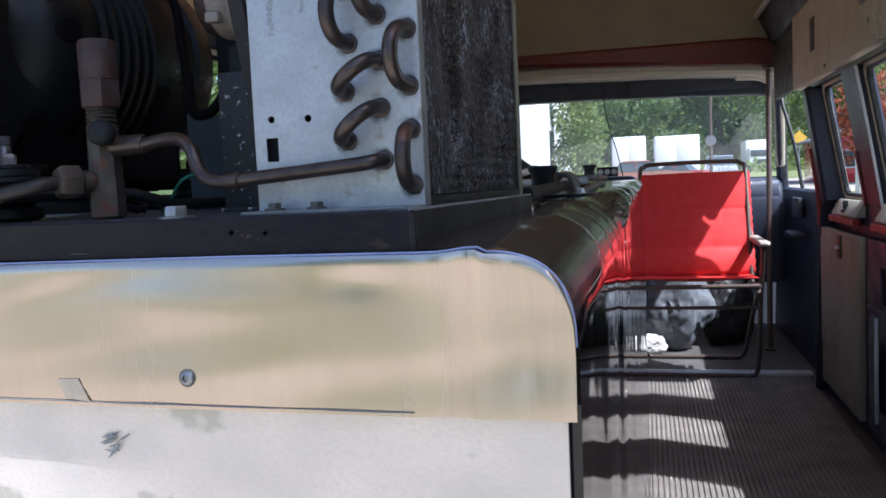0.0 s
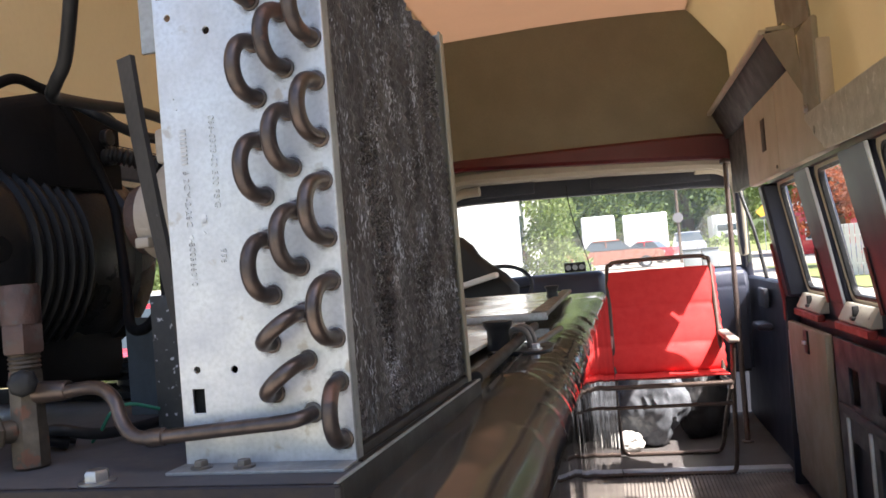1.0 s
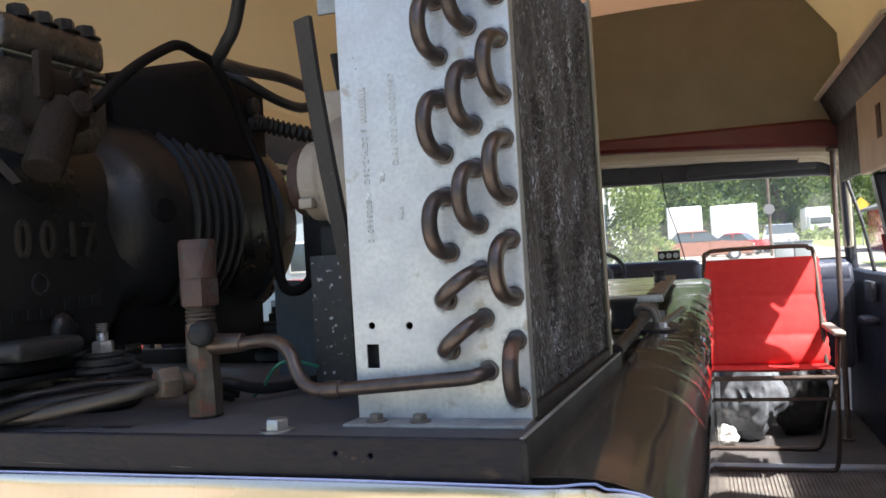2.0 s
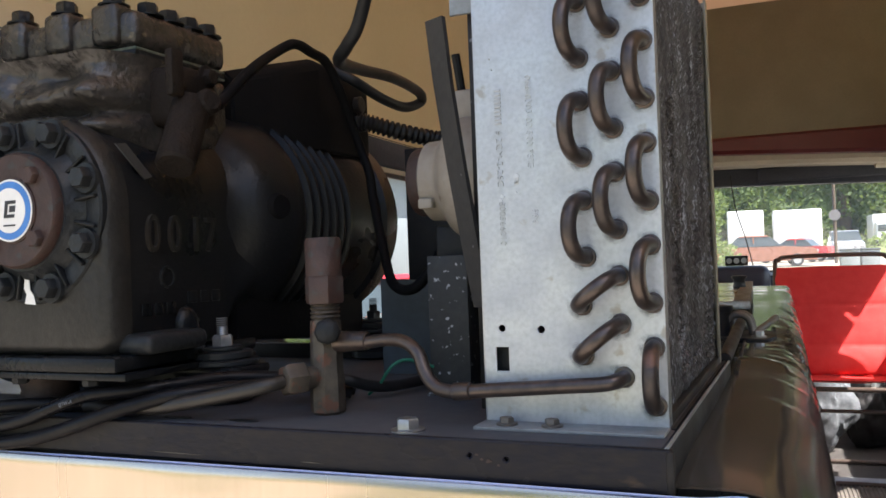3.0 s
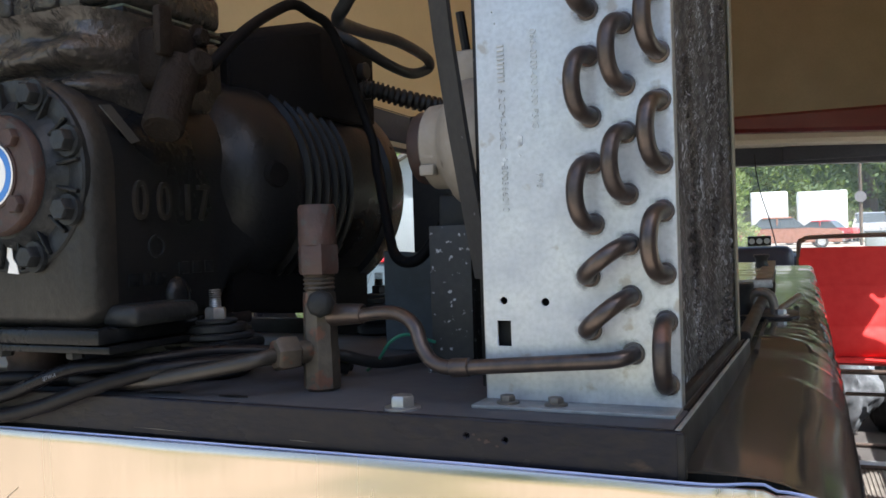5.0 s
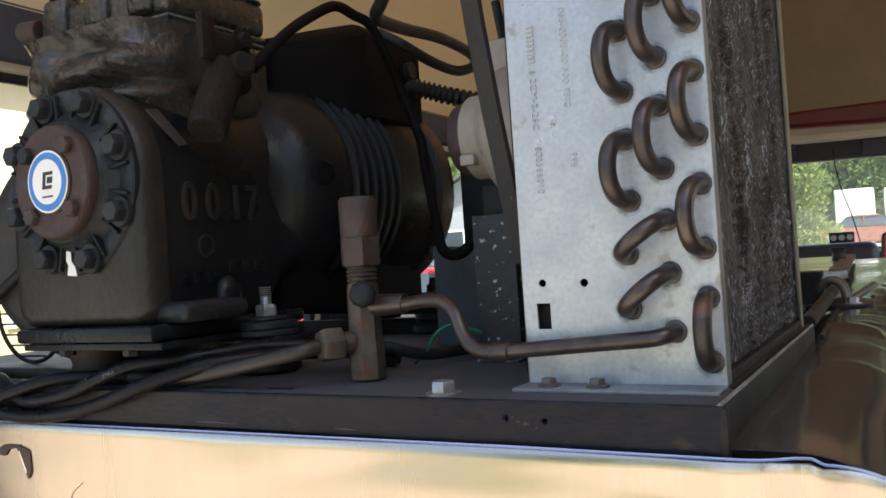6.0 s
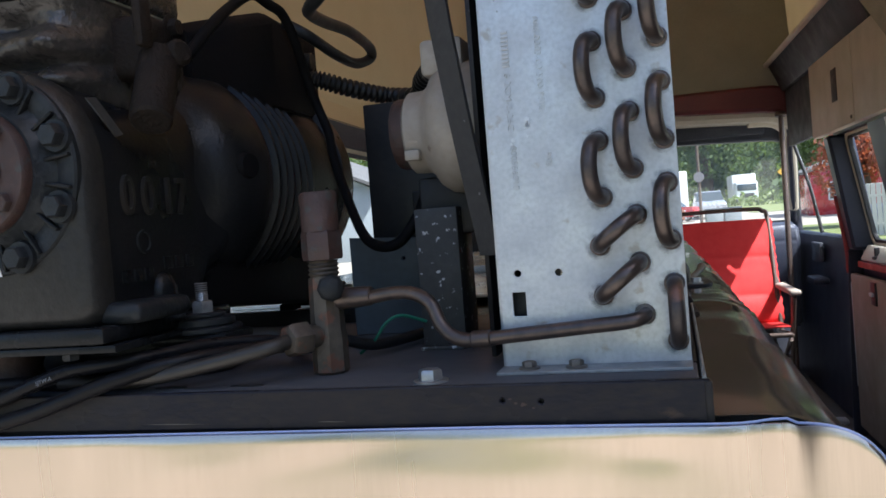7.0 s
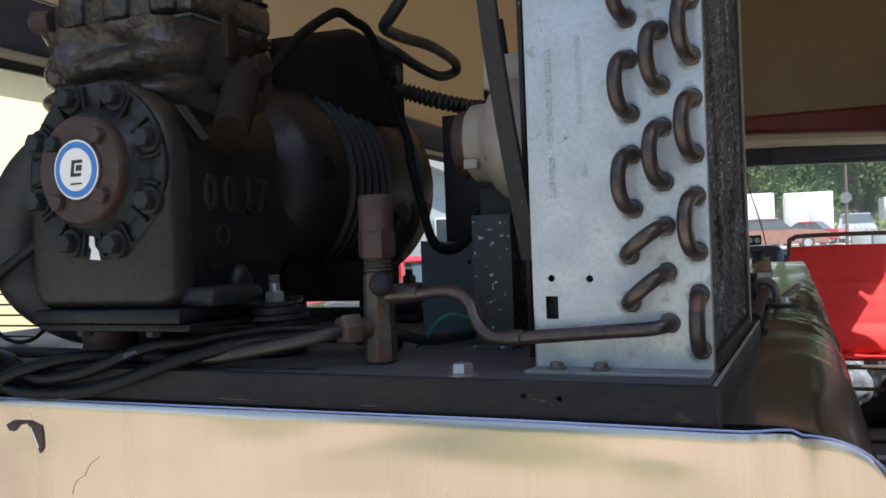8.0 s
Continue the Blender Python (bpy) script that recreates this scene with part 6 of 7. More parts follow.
first_cable = cable("power_cable", [(-0.250, 0.075, 0.9390), (-0.285, 0.045, 0.9510), (-0.322, 0.010, 0.9560), (-0.345, -0.020, 0.9545), (-0.363, -0.040, 0.9530), (-0.395, -0.051, 0.9505), (-0.418, -0.0555, 0.9440), (-0.4530, -0.0575, 0.9320), (-0.484, -0.0580, 0.9255), (-0.516, -0.0575, 0.9240), (-0.543, -0.0520, 0.9330), (-0.575, -0.040, 0.9382), (-0.66, -0.020, 0.9380)], 0.0050, M["cable"], "black power cable slung over the skid's front edge")
cable("power_cable", [(-0.245, 0.06, 0.9390), (-0.275, 0.030, 0.9500), (-0.322, -0.032, 0.9510), (-0.360, -0.0510, 0.9430), (-0.388, -0.0580, 0.9345), (-0.420, -0.0590, 0.9245), (-0.458, -0.0590, 0.9160), (-0.497, -0.0590, 0.9120), (-0.528, -0.0590, 0.9125), (-0.548, -0.0590, 0.9170), (-0.566, -0.0570, 0.9300), (-0.60, -0.040, 0.9400), (-0.68, 0.0, 0.9382)], 0.0052, M["cable"], "black power cable hanging lowest over the skid's edge")
cable("power_cable", [(-0.375, 0.010, 0.9380), (-0.410, -0.020, 0.9380), (-0.455, -0.040, 0.9400), (-0.490, -0.0530, 0.9385), (-0.529, -0.0620, 0.9290), (-0.570, -0.0665, 0.9150), (-0.640, -0.066, 0.9080)], 0.0052, M["cable"], "third black power cable crossing over the others")
part("print", reshape(lettering("SJTW-A", 0.0038, 0.0001), Matrix.Translation((-0.4165, -0.0612, 0.9425)) @ pose(0, 0, 0, 75) @ pose(0, 0, 0, 0, 0, 16)), M["worn_print"], first_cable, "small pale print")
cable("fan_lead", [(-0.205, 0.16, 0.940), (-0.225, 0.08, 0.941), (-0.245, 0.05, 0.950), (-0.27, 0.06, 0.945), (-0.30, 0.09, 0.939)], 0.0045, M["rubber"], "black lead on the deck behind the valve")
cable("earth_wire", [(-0.190, 0.095, 0.955), (-0.205, 0.080, 0.962), (-0.214, 0.070, 0.958), (-0.225, 0.072, 0.945), (-0.24, 0.08, 0.9345)], 0.0013, M["wire"], "thin green earth wire", "wire")


# ---- compressor ----
AX, AZ = -0.436, 1.0845


def compressor():
    th = thing("compressor", "black semi-hermetic refrigeration compressor with a rusty end cover", "compressor")
    y0 = -0.058

    def rounded(xa, xb, za, zb, rt, rb, n=8):
        pts = []
        for cx, cz, a0, r in ((xb - rt, zb - rt, 0, rt), (xa + rt, zb - rt, 90, rt), (xa + rb, za + rb, 180, rb), (xb - rb, za + rb, 270, rb)):
            for k in range(n + 1):
                a = radians(a0 + 90 * k / n)
                pts.append((cx + r * math.cos(a), cz + r * math.sin(a)))
        return pts

    def loft(sections, material, name, label="", smooth=45, lumps=0.0):
        b = bmesh.new()
        rows = []
        for y, pts in sections:
            row = []
            for x, z in pts:
                d = lumps * noise.noise((x * 38, y * 38, z * 38))
                row.append(b.verts.new((x + d, y + 0.6 * d, z + d)))
            rows.append(row)
        for p, q in zip(rows, rows[1:]):
            for k in range(len(p)):
                j = (k + 1) % len(p)
                b.faces.new((p[k], p[j], q[j], q[k]))
        b.faces.new(rows[0])
        b.faces.new(list(reversed(rows[-1])))
        bmesh.ops.recalc_face_normals(b, faces=b.faces)
        return part(name, b, material, th, label, smooth)
    # crankcase, arched at the top, swelling into the motor end
    loft([(y0 + 0.002, rounded(-0.506, -0.378, 0.982, 1.146, 0.058, 0.014)), (y0 + 0.006, rounded(-0.512, -0.371, 0.979, 1.151, 0.062, 0.014)), (y0 + 0.014, rounded(-0.515, -0.367, 0.977, 1.154, 0.064, 0.012)),
          (-0.02, rounded(-0.516, -0.366, 0.976, 1.155, 0.062, 0.010)), (0.062, rounded(-0.516, -0.366, 0.976, 1.155, 0.062, 0.012)), (0.082, rounded(-0.518, -0.364, 0.986, 1.160, 0.066, 0.04)), (0.10, rounded(-0.524, -0.352, 0.992, 1.166, 0.074, 0.06))], M["barrel"], "crankcase")
    loft([(y0 - 0.0030, rounded(-0.503, -0.3760, 0.987, 1.1450, 0.060, 0.012)), (y0 - 0.0015, rounded(-0.5085, -0.3710, 0.983, 1.1500, 0.064, 0.014)), (y0 + 0.003, rounded(-0.5130, -0.3670, 0.980, 1.1540, 0.067, 0.015)),
          (y0 + 0.010, rounded(-0.5155, -0.3648, 0.978, 1.1565, 0.069, 0.015)), (y0 + 0.018, rounded(-0.5158, -0.3652, 0.978, 1.1560, 0.069, 0.015))], M["sump"], "front_casting", "grey-brown worn front of the crankcase", 60, 0.0004)
    b = bmesh.new()
    box(b, (-0.505, y0 - 0.009, 0.9680), (-0.356, 0.095, 0.9790), 0.003)
    part("foot", b, M["cast"], th)
    b = bmesh.new()
    box(b, (-0.500, y0 - 0.006, 0.9625), (-0.350, 0.085, 0.9675), 0.001)
    part("sump_pan", b, M["cast"], th)
    for x in (-0.462, -0.392):
        b = bmesh.new()
        hexbolt(b, (x, y0 + 0.004, 0.9626), (0, 0, -1), 0.006, 0.005, washer=False)
        part("pan_bolt", b, M["cast_grey"], th)
    b = bmesh.new()
    lathe(b, [(0.020, 0), (0.024, 0.004), (0.021, 0.015), (0.024, 0.026), (0.020, 0.030)], 20, Matrix.Translation((-0.480, -0.012, DECK)))
    part("rubber_mount", b, M["rust"], th, "brown rubber mount")
    # Black block filling in for the dark gap under the foot.
    b = bmesh.new()
    box(b, (-0.490, 0.030, DECK), (-0.368, 0.090, 0.9630), 0.002)
    part("foot_plate", b, M["black"], th)
    loft([(0.088, rounded(-0.500, -0.370, 0.9765, 1.030, 0.004, 0.004, 2)), (0.235, rounded(-0.500, -0.368, 0.9632, 1.030, 0.004, 0.004, 2)), (0.304, rounded(-0.500, -0.368, 0.9575, 1.030, 0.004, 0.004, 2))], M["matt_iron"], "motor_skirt", "flat-bottomed black skirt under the motor")
    b = bmesh.new()
    box(b, (-0.402, 0.270, 0.9530), (-0.386, 0.290, 0.9600), 0.0015)
    part("foot_lug", b, M["matt_iron"], th)
    b = bmesh.new()
    box(b, (-0.374, -0.050, 0.979), (-0.340, 0.014, 0.9935), 0.006, 3)
    part("foot_boss", b, M["cast_grey"], th)
    b = bmesh.new()
    bmesh.ops.create_icosphere(b, subdivisions=3, radius=1)
    for v in b.verts:
        v.co = Vector((-0.368 + 0.011 * v.co.x, 0.018 + 0.013 * v.co.y, 0.994 + 0.017 * v.co.z))
    part("casting_boss", b, M["cast"], th)
    # end cover
    b = bmesh.new()
    m = Matrix.Translation((AX, 0, AZ)) @ pose(0, 0, 0, 90)
    lathe(b, [(0.0672, -y0 - 0.006), (0.0678, -y0 + 0.0035), (0.0665, -y0 + 0.0050), (0.060, -y0 + 0.0050), (0.052, -y0 + 0.003), (0.047, -y0 + 0.008), (0.0435, -y0 + 0.013)], 56, m)
    part("end_flange", b, M["cast_grey"], th)
    for k in range(8):
        a = radians(20 + 45 * k)
        c = Vector((AX, y0 - 0.005, AZ))
        for turn in (13, 32):
            b = bmesh.new()
            box(b, (0.038, -0.0045, -0.0014), (0.0655, 0.006, 0.0014), 0.0012, 2, Matrix.Translation(c + Vector((0, 0.001, 0))) @ Matrix.Rotation(-a - radians(turn), 4, "Y"))
            part("rib", b, M["cast"], th)
        q = c + 0.0598 * Vector((math.cos(a), 0, math.sin(a)))
        b = bmesh.new()
        lathe(b, [(0.0112, 0), (0.0106, 0.003)], 16, along(q, q + Vector((0, -1, 0))))
        hexbolt(b, q + Vector((0, -0.003, 0)), (0, -1, 0), 0.0080, 0.0078, washer=False)
        part("cover_bolt", b, M["cast_grey"], th)
    b = bmesh.new()
    lathe(b, [(0.0400, -y0 + 0.006), (0.0415, -y0 + 0.008), (0.0415, -y0 + 0.018), (0.0395, -y0 + 0.0205), (0.0235, -y0 + 0.0205), (0.0235, -y0 + 0.0215), (0.0225, -y0 + 0.0220)], 48, m)
    part("bearing_cap", b, M["rust"], th, "rusty brown round cap")
    yc = y0 - 0.0223
    for r0, name, material, d in ((0.0222, "label_edge", M["white"], 0.0), (0.0208, "label_ring", M["blue"], 0.0003), (0.0160, "label_face", M["white"], 0.0006)):
        b = bmesh.new()
        lathe(b, [(r0, 0), (r0, 0.0004)], 40, along((AX, yc - d, AZ), (AX, -1, AZ)))
        part(name, b, material, th)
    for sq in ([(-0.0060, -0.0062), (0.0042, -0.0062), (0.0046, -0.0038), (-0.0028, -0.0038), (-0.0016, 0.0036), (0.0058, 0.0036), (0.0062, 0.0060), (-0.0042, 0.0060)],
               [(-0.0006, -0.0022), (0.0050, -0.0022), (0.0058, 0.0022), (0.0002, 0.0022)]):
        part("label_emblem", reshape(flat_plate(sq, [], 0.0004), upright(AX + 0.001, yc - 0.0012, AZ + 0.001)), M["ink"], th, "plain dark emblem")
    b = bmesh.new()
    box(b, (AX - 0.0055, yc - 0.0013, AZ - 0.0112), (AX + 0.0060, yc - 0.0010, AZ - 0.0100), 0)
    part("label_line", b, M["ink"], th, "tiny line of print as a bar")
    for k in range(4):
        a = radians(45 + 90 * k + 4)
        q = Vector((AX + 0.0315 * math.cos(a), y0 - 0.0200, AZ + 0.0315 * math.sin(a)))
        b = bmesh.new()
        hexbolt(b, q, (0, -1, 0), 0.0066, 0.0055, washer=False)
        part("cap_bolt", b, M["rust"] if k != 1 else M["cast_grey"], th)
    flake = [(-0.004, -0.009), (0.007, -0.010), (0.005, -0.003), (0.0015, 0.001), (0.001, 0.008), (-0.0035, 0.009), (-0.0045, 0.002), (-0.002, -0.002)]
    part("paint_chip", reshape(flat_plate(flake, [], 0.0006), upright(-0.4400, y0 - 0.0053, 1.0265)), M["white"], th, "chipped pale patch")
    # cylinder bank: a lumpy casting under the head
    def bank_ring(x0, x1, za, zb, r):
        return rounded(x0, x1, za, zb, r, r, 6)
    loft([(0.0, bank_ring(-0.530, -0.384, 1.136, 1.2035, 0.010)), (0.03, bank_ring(-0.534, -0.384, 1.136, 1.2035, 0.008)), (0.098, bank_ring(-0.534, -0.384, 1.136, 1.2035, 0.008))], M["cast_oily"], "cylinder_bank", "oily cast cylinder bank", 60, 0.0012)

    def bump2(x, z, cx, cz, wx, wz):
        return math.exp(-((x - cx) / wx) ** 2 - ((z - cz) / wz) ** 2)
    b = bmesh.new()
    nx, nz = 84, 44
    rows = []
    for k in range(nz + 1):
        z = 1.128 + 0.0755 * k / nz
        row = []
        for i in range(nx + 1):
            x = -0.530 + 0.152 * i / nx
            y = -0.036 - 0.011 * math.exp(-((z - 1.147) / 0.007) ** 2) - 0.007 * math.exp(-((z - 1.172) / 0.011) ** 2) + 0.007 * math.exp(-((z - 1.1595) / 0.0035) ** 2)
            y += 0.010 * bump2(x, z, -0.432, 1.188, 0.022, 0.0055) - 0.009 * bump2(x, z, -0.398, 1.172, 0.011, 0.010) - 0.008 * bump2(x, z, -0.492, 1.186, 0.012, 0.010)
            y += 0.008 * bump2(x, z, -0.502, 1.169, 0.009, 0.006) - 0.006 * bump2(x, z, -0.452, 1.168, 0.018, 0.006) + 0.004 * bump2(x, z, -0.470, 1.158, 0.010, 0.005)
            y += 0.0032 * noise.noise((x * 42, z * 60, 1.0)) + 0.0012 * noise.noise((x * 120, z * 140, 5.0))
            y += 0.034 * max(0.0, (x + 0.402) / 0.024) ** 2 + 0.030 * max(0.0, (-0.506 - x) / 0.024) ** 2 + 0.020 * max(0.0, (1.136 - z) / 0.008) ** 2 - 0.006 * max(0.0, (z - 1.195) / 0.008)
            row.append(b.verts.new((x, y, z)))
        rows.append(row)
    for p, q in zip(rows, rows[1:]):
        for i in range(nx):
            b.faces.new((p[i], p[i + 1], q[i + 1], q[i]))
    ret = bmesh.ops.extrude_face_region(b, geom=b.faces[:])
    bmesh.ops.translate(b, vec=(0, 0.03, 0), verts=[v for v in ret["geom"] if isinstance(v, bmesh.types.BMVert)])
    bmesh.ops.recalc_face_normals(b, faces=b.faces)
    part("bank_front", b, M["cast_oily"], th, "lumpy oil-shined casting", 60)
    for z, h, mt, name in ((1.2035, 0.002, M["gasket"], "gasket"), (1.2055, 0.0045, M["cast"], "valve_plate"), (1.2100, 0.002, M["gasket"], "gasket")):
        b = bmesh.new()
        box(b, (-0.537, -0.006, z), (-0.386, 0.102, z + h), 0.0005)
        part(name, b, mt, th)
    b = bmesh.new()
    box(b, (-0.539, -0.008, 1.2120), (-0.3845, 0.104, 1.2420), 0.008, 3)
    part("cylinder_head", b, M["cast_oily"], th, "grey sooty cylinder head")
    for x in (-0.512, -0.462, -0.412):
        b = bmesh.new()
        box(b, (x - 0.014, -0.0135, 1.214), (x + 0.014, 0.01, 1.2475), 0.006, 3)
        part("head_boss", b, M["cast_oily"], th)
        b = bmesh.new()
        hexbolt(b, (x, 0.0, 1.2472), (0, 0, 1), 0.0085, 0.0095)
        part("head_bolt", b, M["cast"], th)
    for k in range(4):
        b = bmesh.new()
        hexbolt(b, (-0.396, 0.020 + 0.024 * k, 1.2415), (0, 0, 1), 0.0085, 0.0095)
        part("head_bolt", b, M["cast"], th)
    b = bmesh.new()
    rod(b, (-0.556, -0.010, 1.226), (-0.538, -0.006, 1.226), 0.010, 12, 0.001)
    part("plug", b, M["rust"], th, "rusty red plug")
    # motor barrel: a bell, then ribs, then a larger end bell
    b = bmesh.new()
    prof = [(0.058, -0.058), (0.0625, -0.066), (0.0665, -0.0735), (0.0710, -0.0795), (0.0765, -0.0845), (0.0820, -0.0890), (0.0868, -0.0940), (0.0908, -0.1000), (0.0942, -0.1080), (0.0968, -0.1180), (0.0984, -0.128), (0.099, -0.138)]
    y = 0.146
    for k in range(6):
        prof += [(0.0955, -y), (0.1010, -y - 0.002), (0.1010, -y - 0.0055), (0.0955, -y - 0.0075)]
        y += 0.0140
    prof += [(0.0960, -0.236), (0.0990, -0.246), (0.0995, -0.285), (0.1050, -0.288), (0.1050, -0.312), (0.096, -0.326), (0.06, -0.330)]
    lathe(b, prof, 64, Matrix.Translation((-0.430, 0, AZ)) @ pose(0, 0, 0, 90))
    bmesh.ops.recalc_face_normals(b, faces=b.faces)
    part("motor_barrel", b, M["barrel"], th, "ribbed black motor barrel")
    b = bmesh.new()
    lathe(b, [(0.014, 0), (0.013, 0.014), (0.010, 0.018)], 14, along((-0.352, 0.112, 1.090), (-0.30, 0.100, 1.090)))
    part("oil_plug", b, M["matt_iron"], th)
    def shed(sections, z_low, cut):
        """A box through (y, right edge, top) sections, cut away along its upper right edge."""
        b = bmesh.new()
        rows = [[b.verts.new(q) for q in ((-0.450, y, z_low), (xr, y, z_low), (xr, y, zt - cut), (xr - cut, y, zt), (-0.450, y, zt))] for y, xr, zt in sections]
        for p, q in zip(rows, rows[1:]):
            for i in range(5):
                j = (i + 1) % 5
                b.faces.new((p[i], p[j], q[j], q[i]))
        b.faces.new(rows[0])
        b.faces.new(list(reversed(rows[-1])))
        bmesh.ops.recalc_face_normals(b, faces=b.faces)
        bmesh.ops.bevel(b, geom=list(b.edges), offset=0.002, segments=2, affect="EDGES", clamp_overlap=True)
        return b
    part("terminal_box", shed([(0.112, -0.386, 1.2160), (0.160, -0.366, 1.2300), (0.206, -0.352, 1.2425), (0.304, -0.352, 1.2385)], 1.150, 0.010), M["matt_iron"], th, "black terminal box with a climbing top")
    for z in (1.186, 1.206):
        b = bmesh.new()
        rod(b, (-0.361, 0.278, z), (-0.345, 0.278, z), 0.009, 12, 0.001)
        part("gland", b, M["black"], th)
    turn = Matrix(((0, 0, 1, 0), (1, 0, 0, 0), (0, 1, 0, 0), (0, 0, 0, 1)))
    for k, ch in enumerate("0017"):
        me = reshape(lettering(ch, 0.040, 0.0016), Matrix.Diagonal((0.74, 1.0, 1, 1)))
        part("cast_digit", reshape(me, Matrix.Translation((-0.3645, -0.0245 + (0, 0.0235, 0.048, 0.0655)[k], 1.0525)) @ turn), M["sump"], th, "raised cast digit, worn grey")
    ring = flat_plate(circle(0, 0, 0.0085, 24), [circle(0, 0, 0.0066, 24)], 0.0016)
    part("cast_ring", reshape(ring, Matrix.Translation((-0.365, -0.002, 1.033)) @ turn), M["cast_grey"], th)
    for a, c, z in ((-0.030, 0.010, 1.005), (-0.016, 0.008, 1.005), (-0.004, 0.010, 1.005), (0.020, 0.011, 1.012), (0.035, 0.010, 1.012), (0.049, 0.010, 1.012)):
        b = bmesh.new()
        box(b, (-0.3662, a, z), (-0.3648, a + c, z + 0.009), 0.0005)
        part("cast_bar", b, M["cast"], th, "unreadable cast marks as bars")
    part("tape_label", reshape(flat_plate([(-0.050, 1.1295), (-0.040, 1.1310), (-0.014, 1.1085), (-0.022, 1.1060)], [], 0.0012), Matrix.Translation((-0.3665, 0, 0.0)) @ turn), M["tape"], th, "strip of grey tape")


compressor()


def head_valve():
    th = thing("discharge_valve", "black angled service valve on the cylinder head", "valve")
    b = bmesh.new()
    box(b, (-0.388, 0.000, 1.150), (-0.350, 0.046, 1.196), 0.008, 3)
    part("flange", b, M["rough_iron"], th)
    b = bmesh.new()
    rod(b, (-0.350, 0.014, 1.166), (-0.338, -0.022, 1.113), 0.0145, 18, 0.002)
    part("stem_cap", b, M["rough_iron"], th)
    b = bmesh.new()
    rod(b, (-0.352, 0.022, 1.164), (-0.331, 0.014, 1.167), 0.0100, 14, 0.003)
    part("port_cap", b, M["rough_iron"], th)
    for y, z in ((-0.004, 1.182), (0.034, 1.190)):
        b = bmesh.new()
        hexbolt(b, (-0.352, y, z), (1, 0, 0), 0.007, 0.006)
        part("bolt", b, M["rough_iron"], th)
    b = bmesh.new()
    box(b, (-0.352, -0.014, 1.168), (-0.344, 0.000, 1.204), 0.003, 2, None)
    part("yoke", b, M["rough_iron"], th)


head_valve()


def deck_stud(x, y, label, material):
    th = thing("mounting_stud", label, "bolt", group="mounting studs")
    b = bmesh.new()
    box(b, (x - 0.034, y - 0.022, 0.9540), (x + 0.030, y + 0.022, 0.9620), 0.003)
    part("foot_tab", b, M["cast"], th)
    b = bmesh.new()
    lathe(b, [(0.020, 0), (0.025, 0.003), (0.025, 0.009), (0.018, 0.012), (0.022, 0.016), (0.022, 0.0215)], 20, Matrix.Translation((x, y, DECK)))
    part("rubber_mount", b, M["rubber"], th)
    for r, z, h in ((0.0285, 0.9620, 0.0045), (0.0235, 0.9668, 0.0060), (0.0165, 0.9730, 0.0035)):
        b = bmesh.new()
        lathe(b, [(r - 0.001, 0), (r, 0.001), (r, h - 0.001), (r - 0.0015, h)], 26, Matrix.Translation((x, y, z)))
        part("washer", b, M["cast_grey"], th)
    b = bmesh.new()
    hexbolt(b, (x, y, 0.9766), (0, 0, 1), 0.0084, 0.0085, washer=False, stud=0.0150)
    part("nut_and_stud", b, material, th, "nut on a threaded stud")


deck_stud(-0.349, 0.040, "bright nut and stud on a rubber mount at the compressor's foot", M["bolt"])
deck_stud(-0.366, 0.325, "dark stud and mount at the far foot of the compressor", M["cast"])

# ---- loose lines above the unit ----
cable("capillary_line", [(-0.3379, 0.03, 1.1663), (-0.3331, 0.07, 1.202), (-0.3347, 0.12, 1.2311), (-0.3335, 0.14, 1.2378), (-0.332, 0.16, 1.2347), (-0.3287, 0.18, 1.2295), (-0.3278, 0.2, 1.21), (-0.3313, 0.225, 1.1851), (-0.3281, 0.24, 1.1551), (-0.3184, 0.24, 1.1272), (-0.3124, 0.235, 1.0984), (-0.2841, 0.2, 1.0463), (-0.2598, 0.165, 1.0217), (-0.2358, 0.138, 1.0141), (-0.2177, 0.13, 1.0174), (-0.2016, 0.13, 1.0357), (-0.1966, 0.14, 1.0518)], 0.0046, M["matt_iron"], "black line arching from the valve down to the fan motor", "pipe")
cable("black_hose", [(-0.150, 0.0, 1.52), (-0.172, 0.02, 1.38), (-0.196, 0.04, 1.285), (-0.2300, 0.07, 1.2300), (-0.2482, 0.08, 1.2125), (-0.2650, 0.095, 1.2070), (-0.2755, 0.12, 1.2090), (-0.2835, 0.17, 1.2140), (-0.288, 0.24, 1.2205), (-0.2960, 0.315, 1.2205), (-0.3027, 0.335, 1.2138), (-0.3103, 0.31, 1.2047), (-0.3166, 0.27, 1.208), (-0.330, 0.235, 1.222), (-0.352, 0.23, 1.2360)], 0.0054, M["rubber"], "black hose looping down from the roof to the terminal box", "hose")


def conduit():
    b = bmesh.new()
    path = smooth_path([(-0.352, 0.278, 1.190), (-0.338, 0.285, 1.186), (-0.320, 0.300, 1.1795), (-0.300, 0.322, 1.174), (-0.280, 0.335, 1.170), (-0.240, 0.30, 1.162), (-0.208, 0.20, 1.156), (-0.182, 0.138, 1.154)], 26)
    sweep(b, path, 0.006, 12, [0.0095 if k % 6 < 3 else 0.0072 for k in range(len(path))])
    return b


single("flex_conduit", conduit(), M["black"], "black corrugated conduit to the fan motor", "conduit", smooth=80)


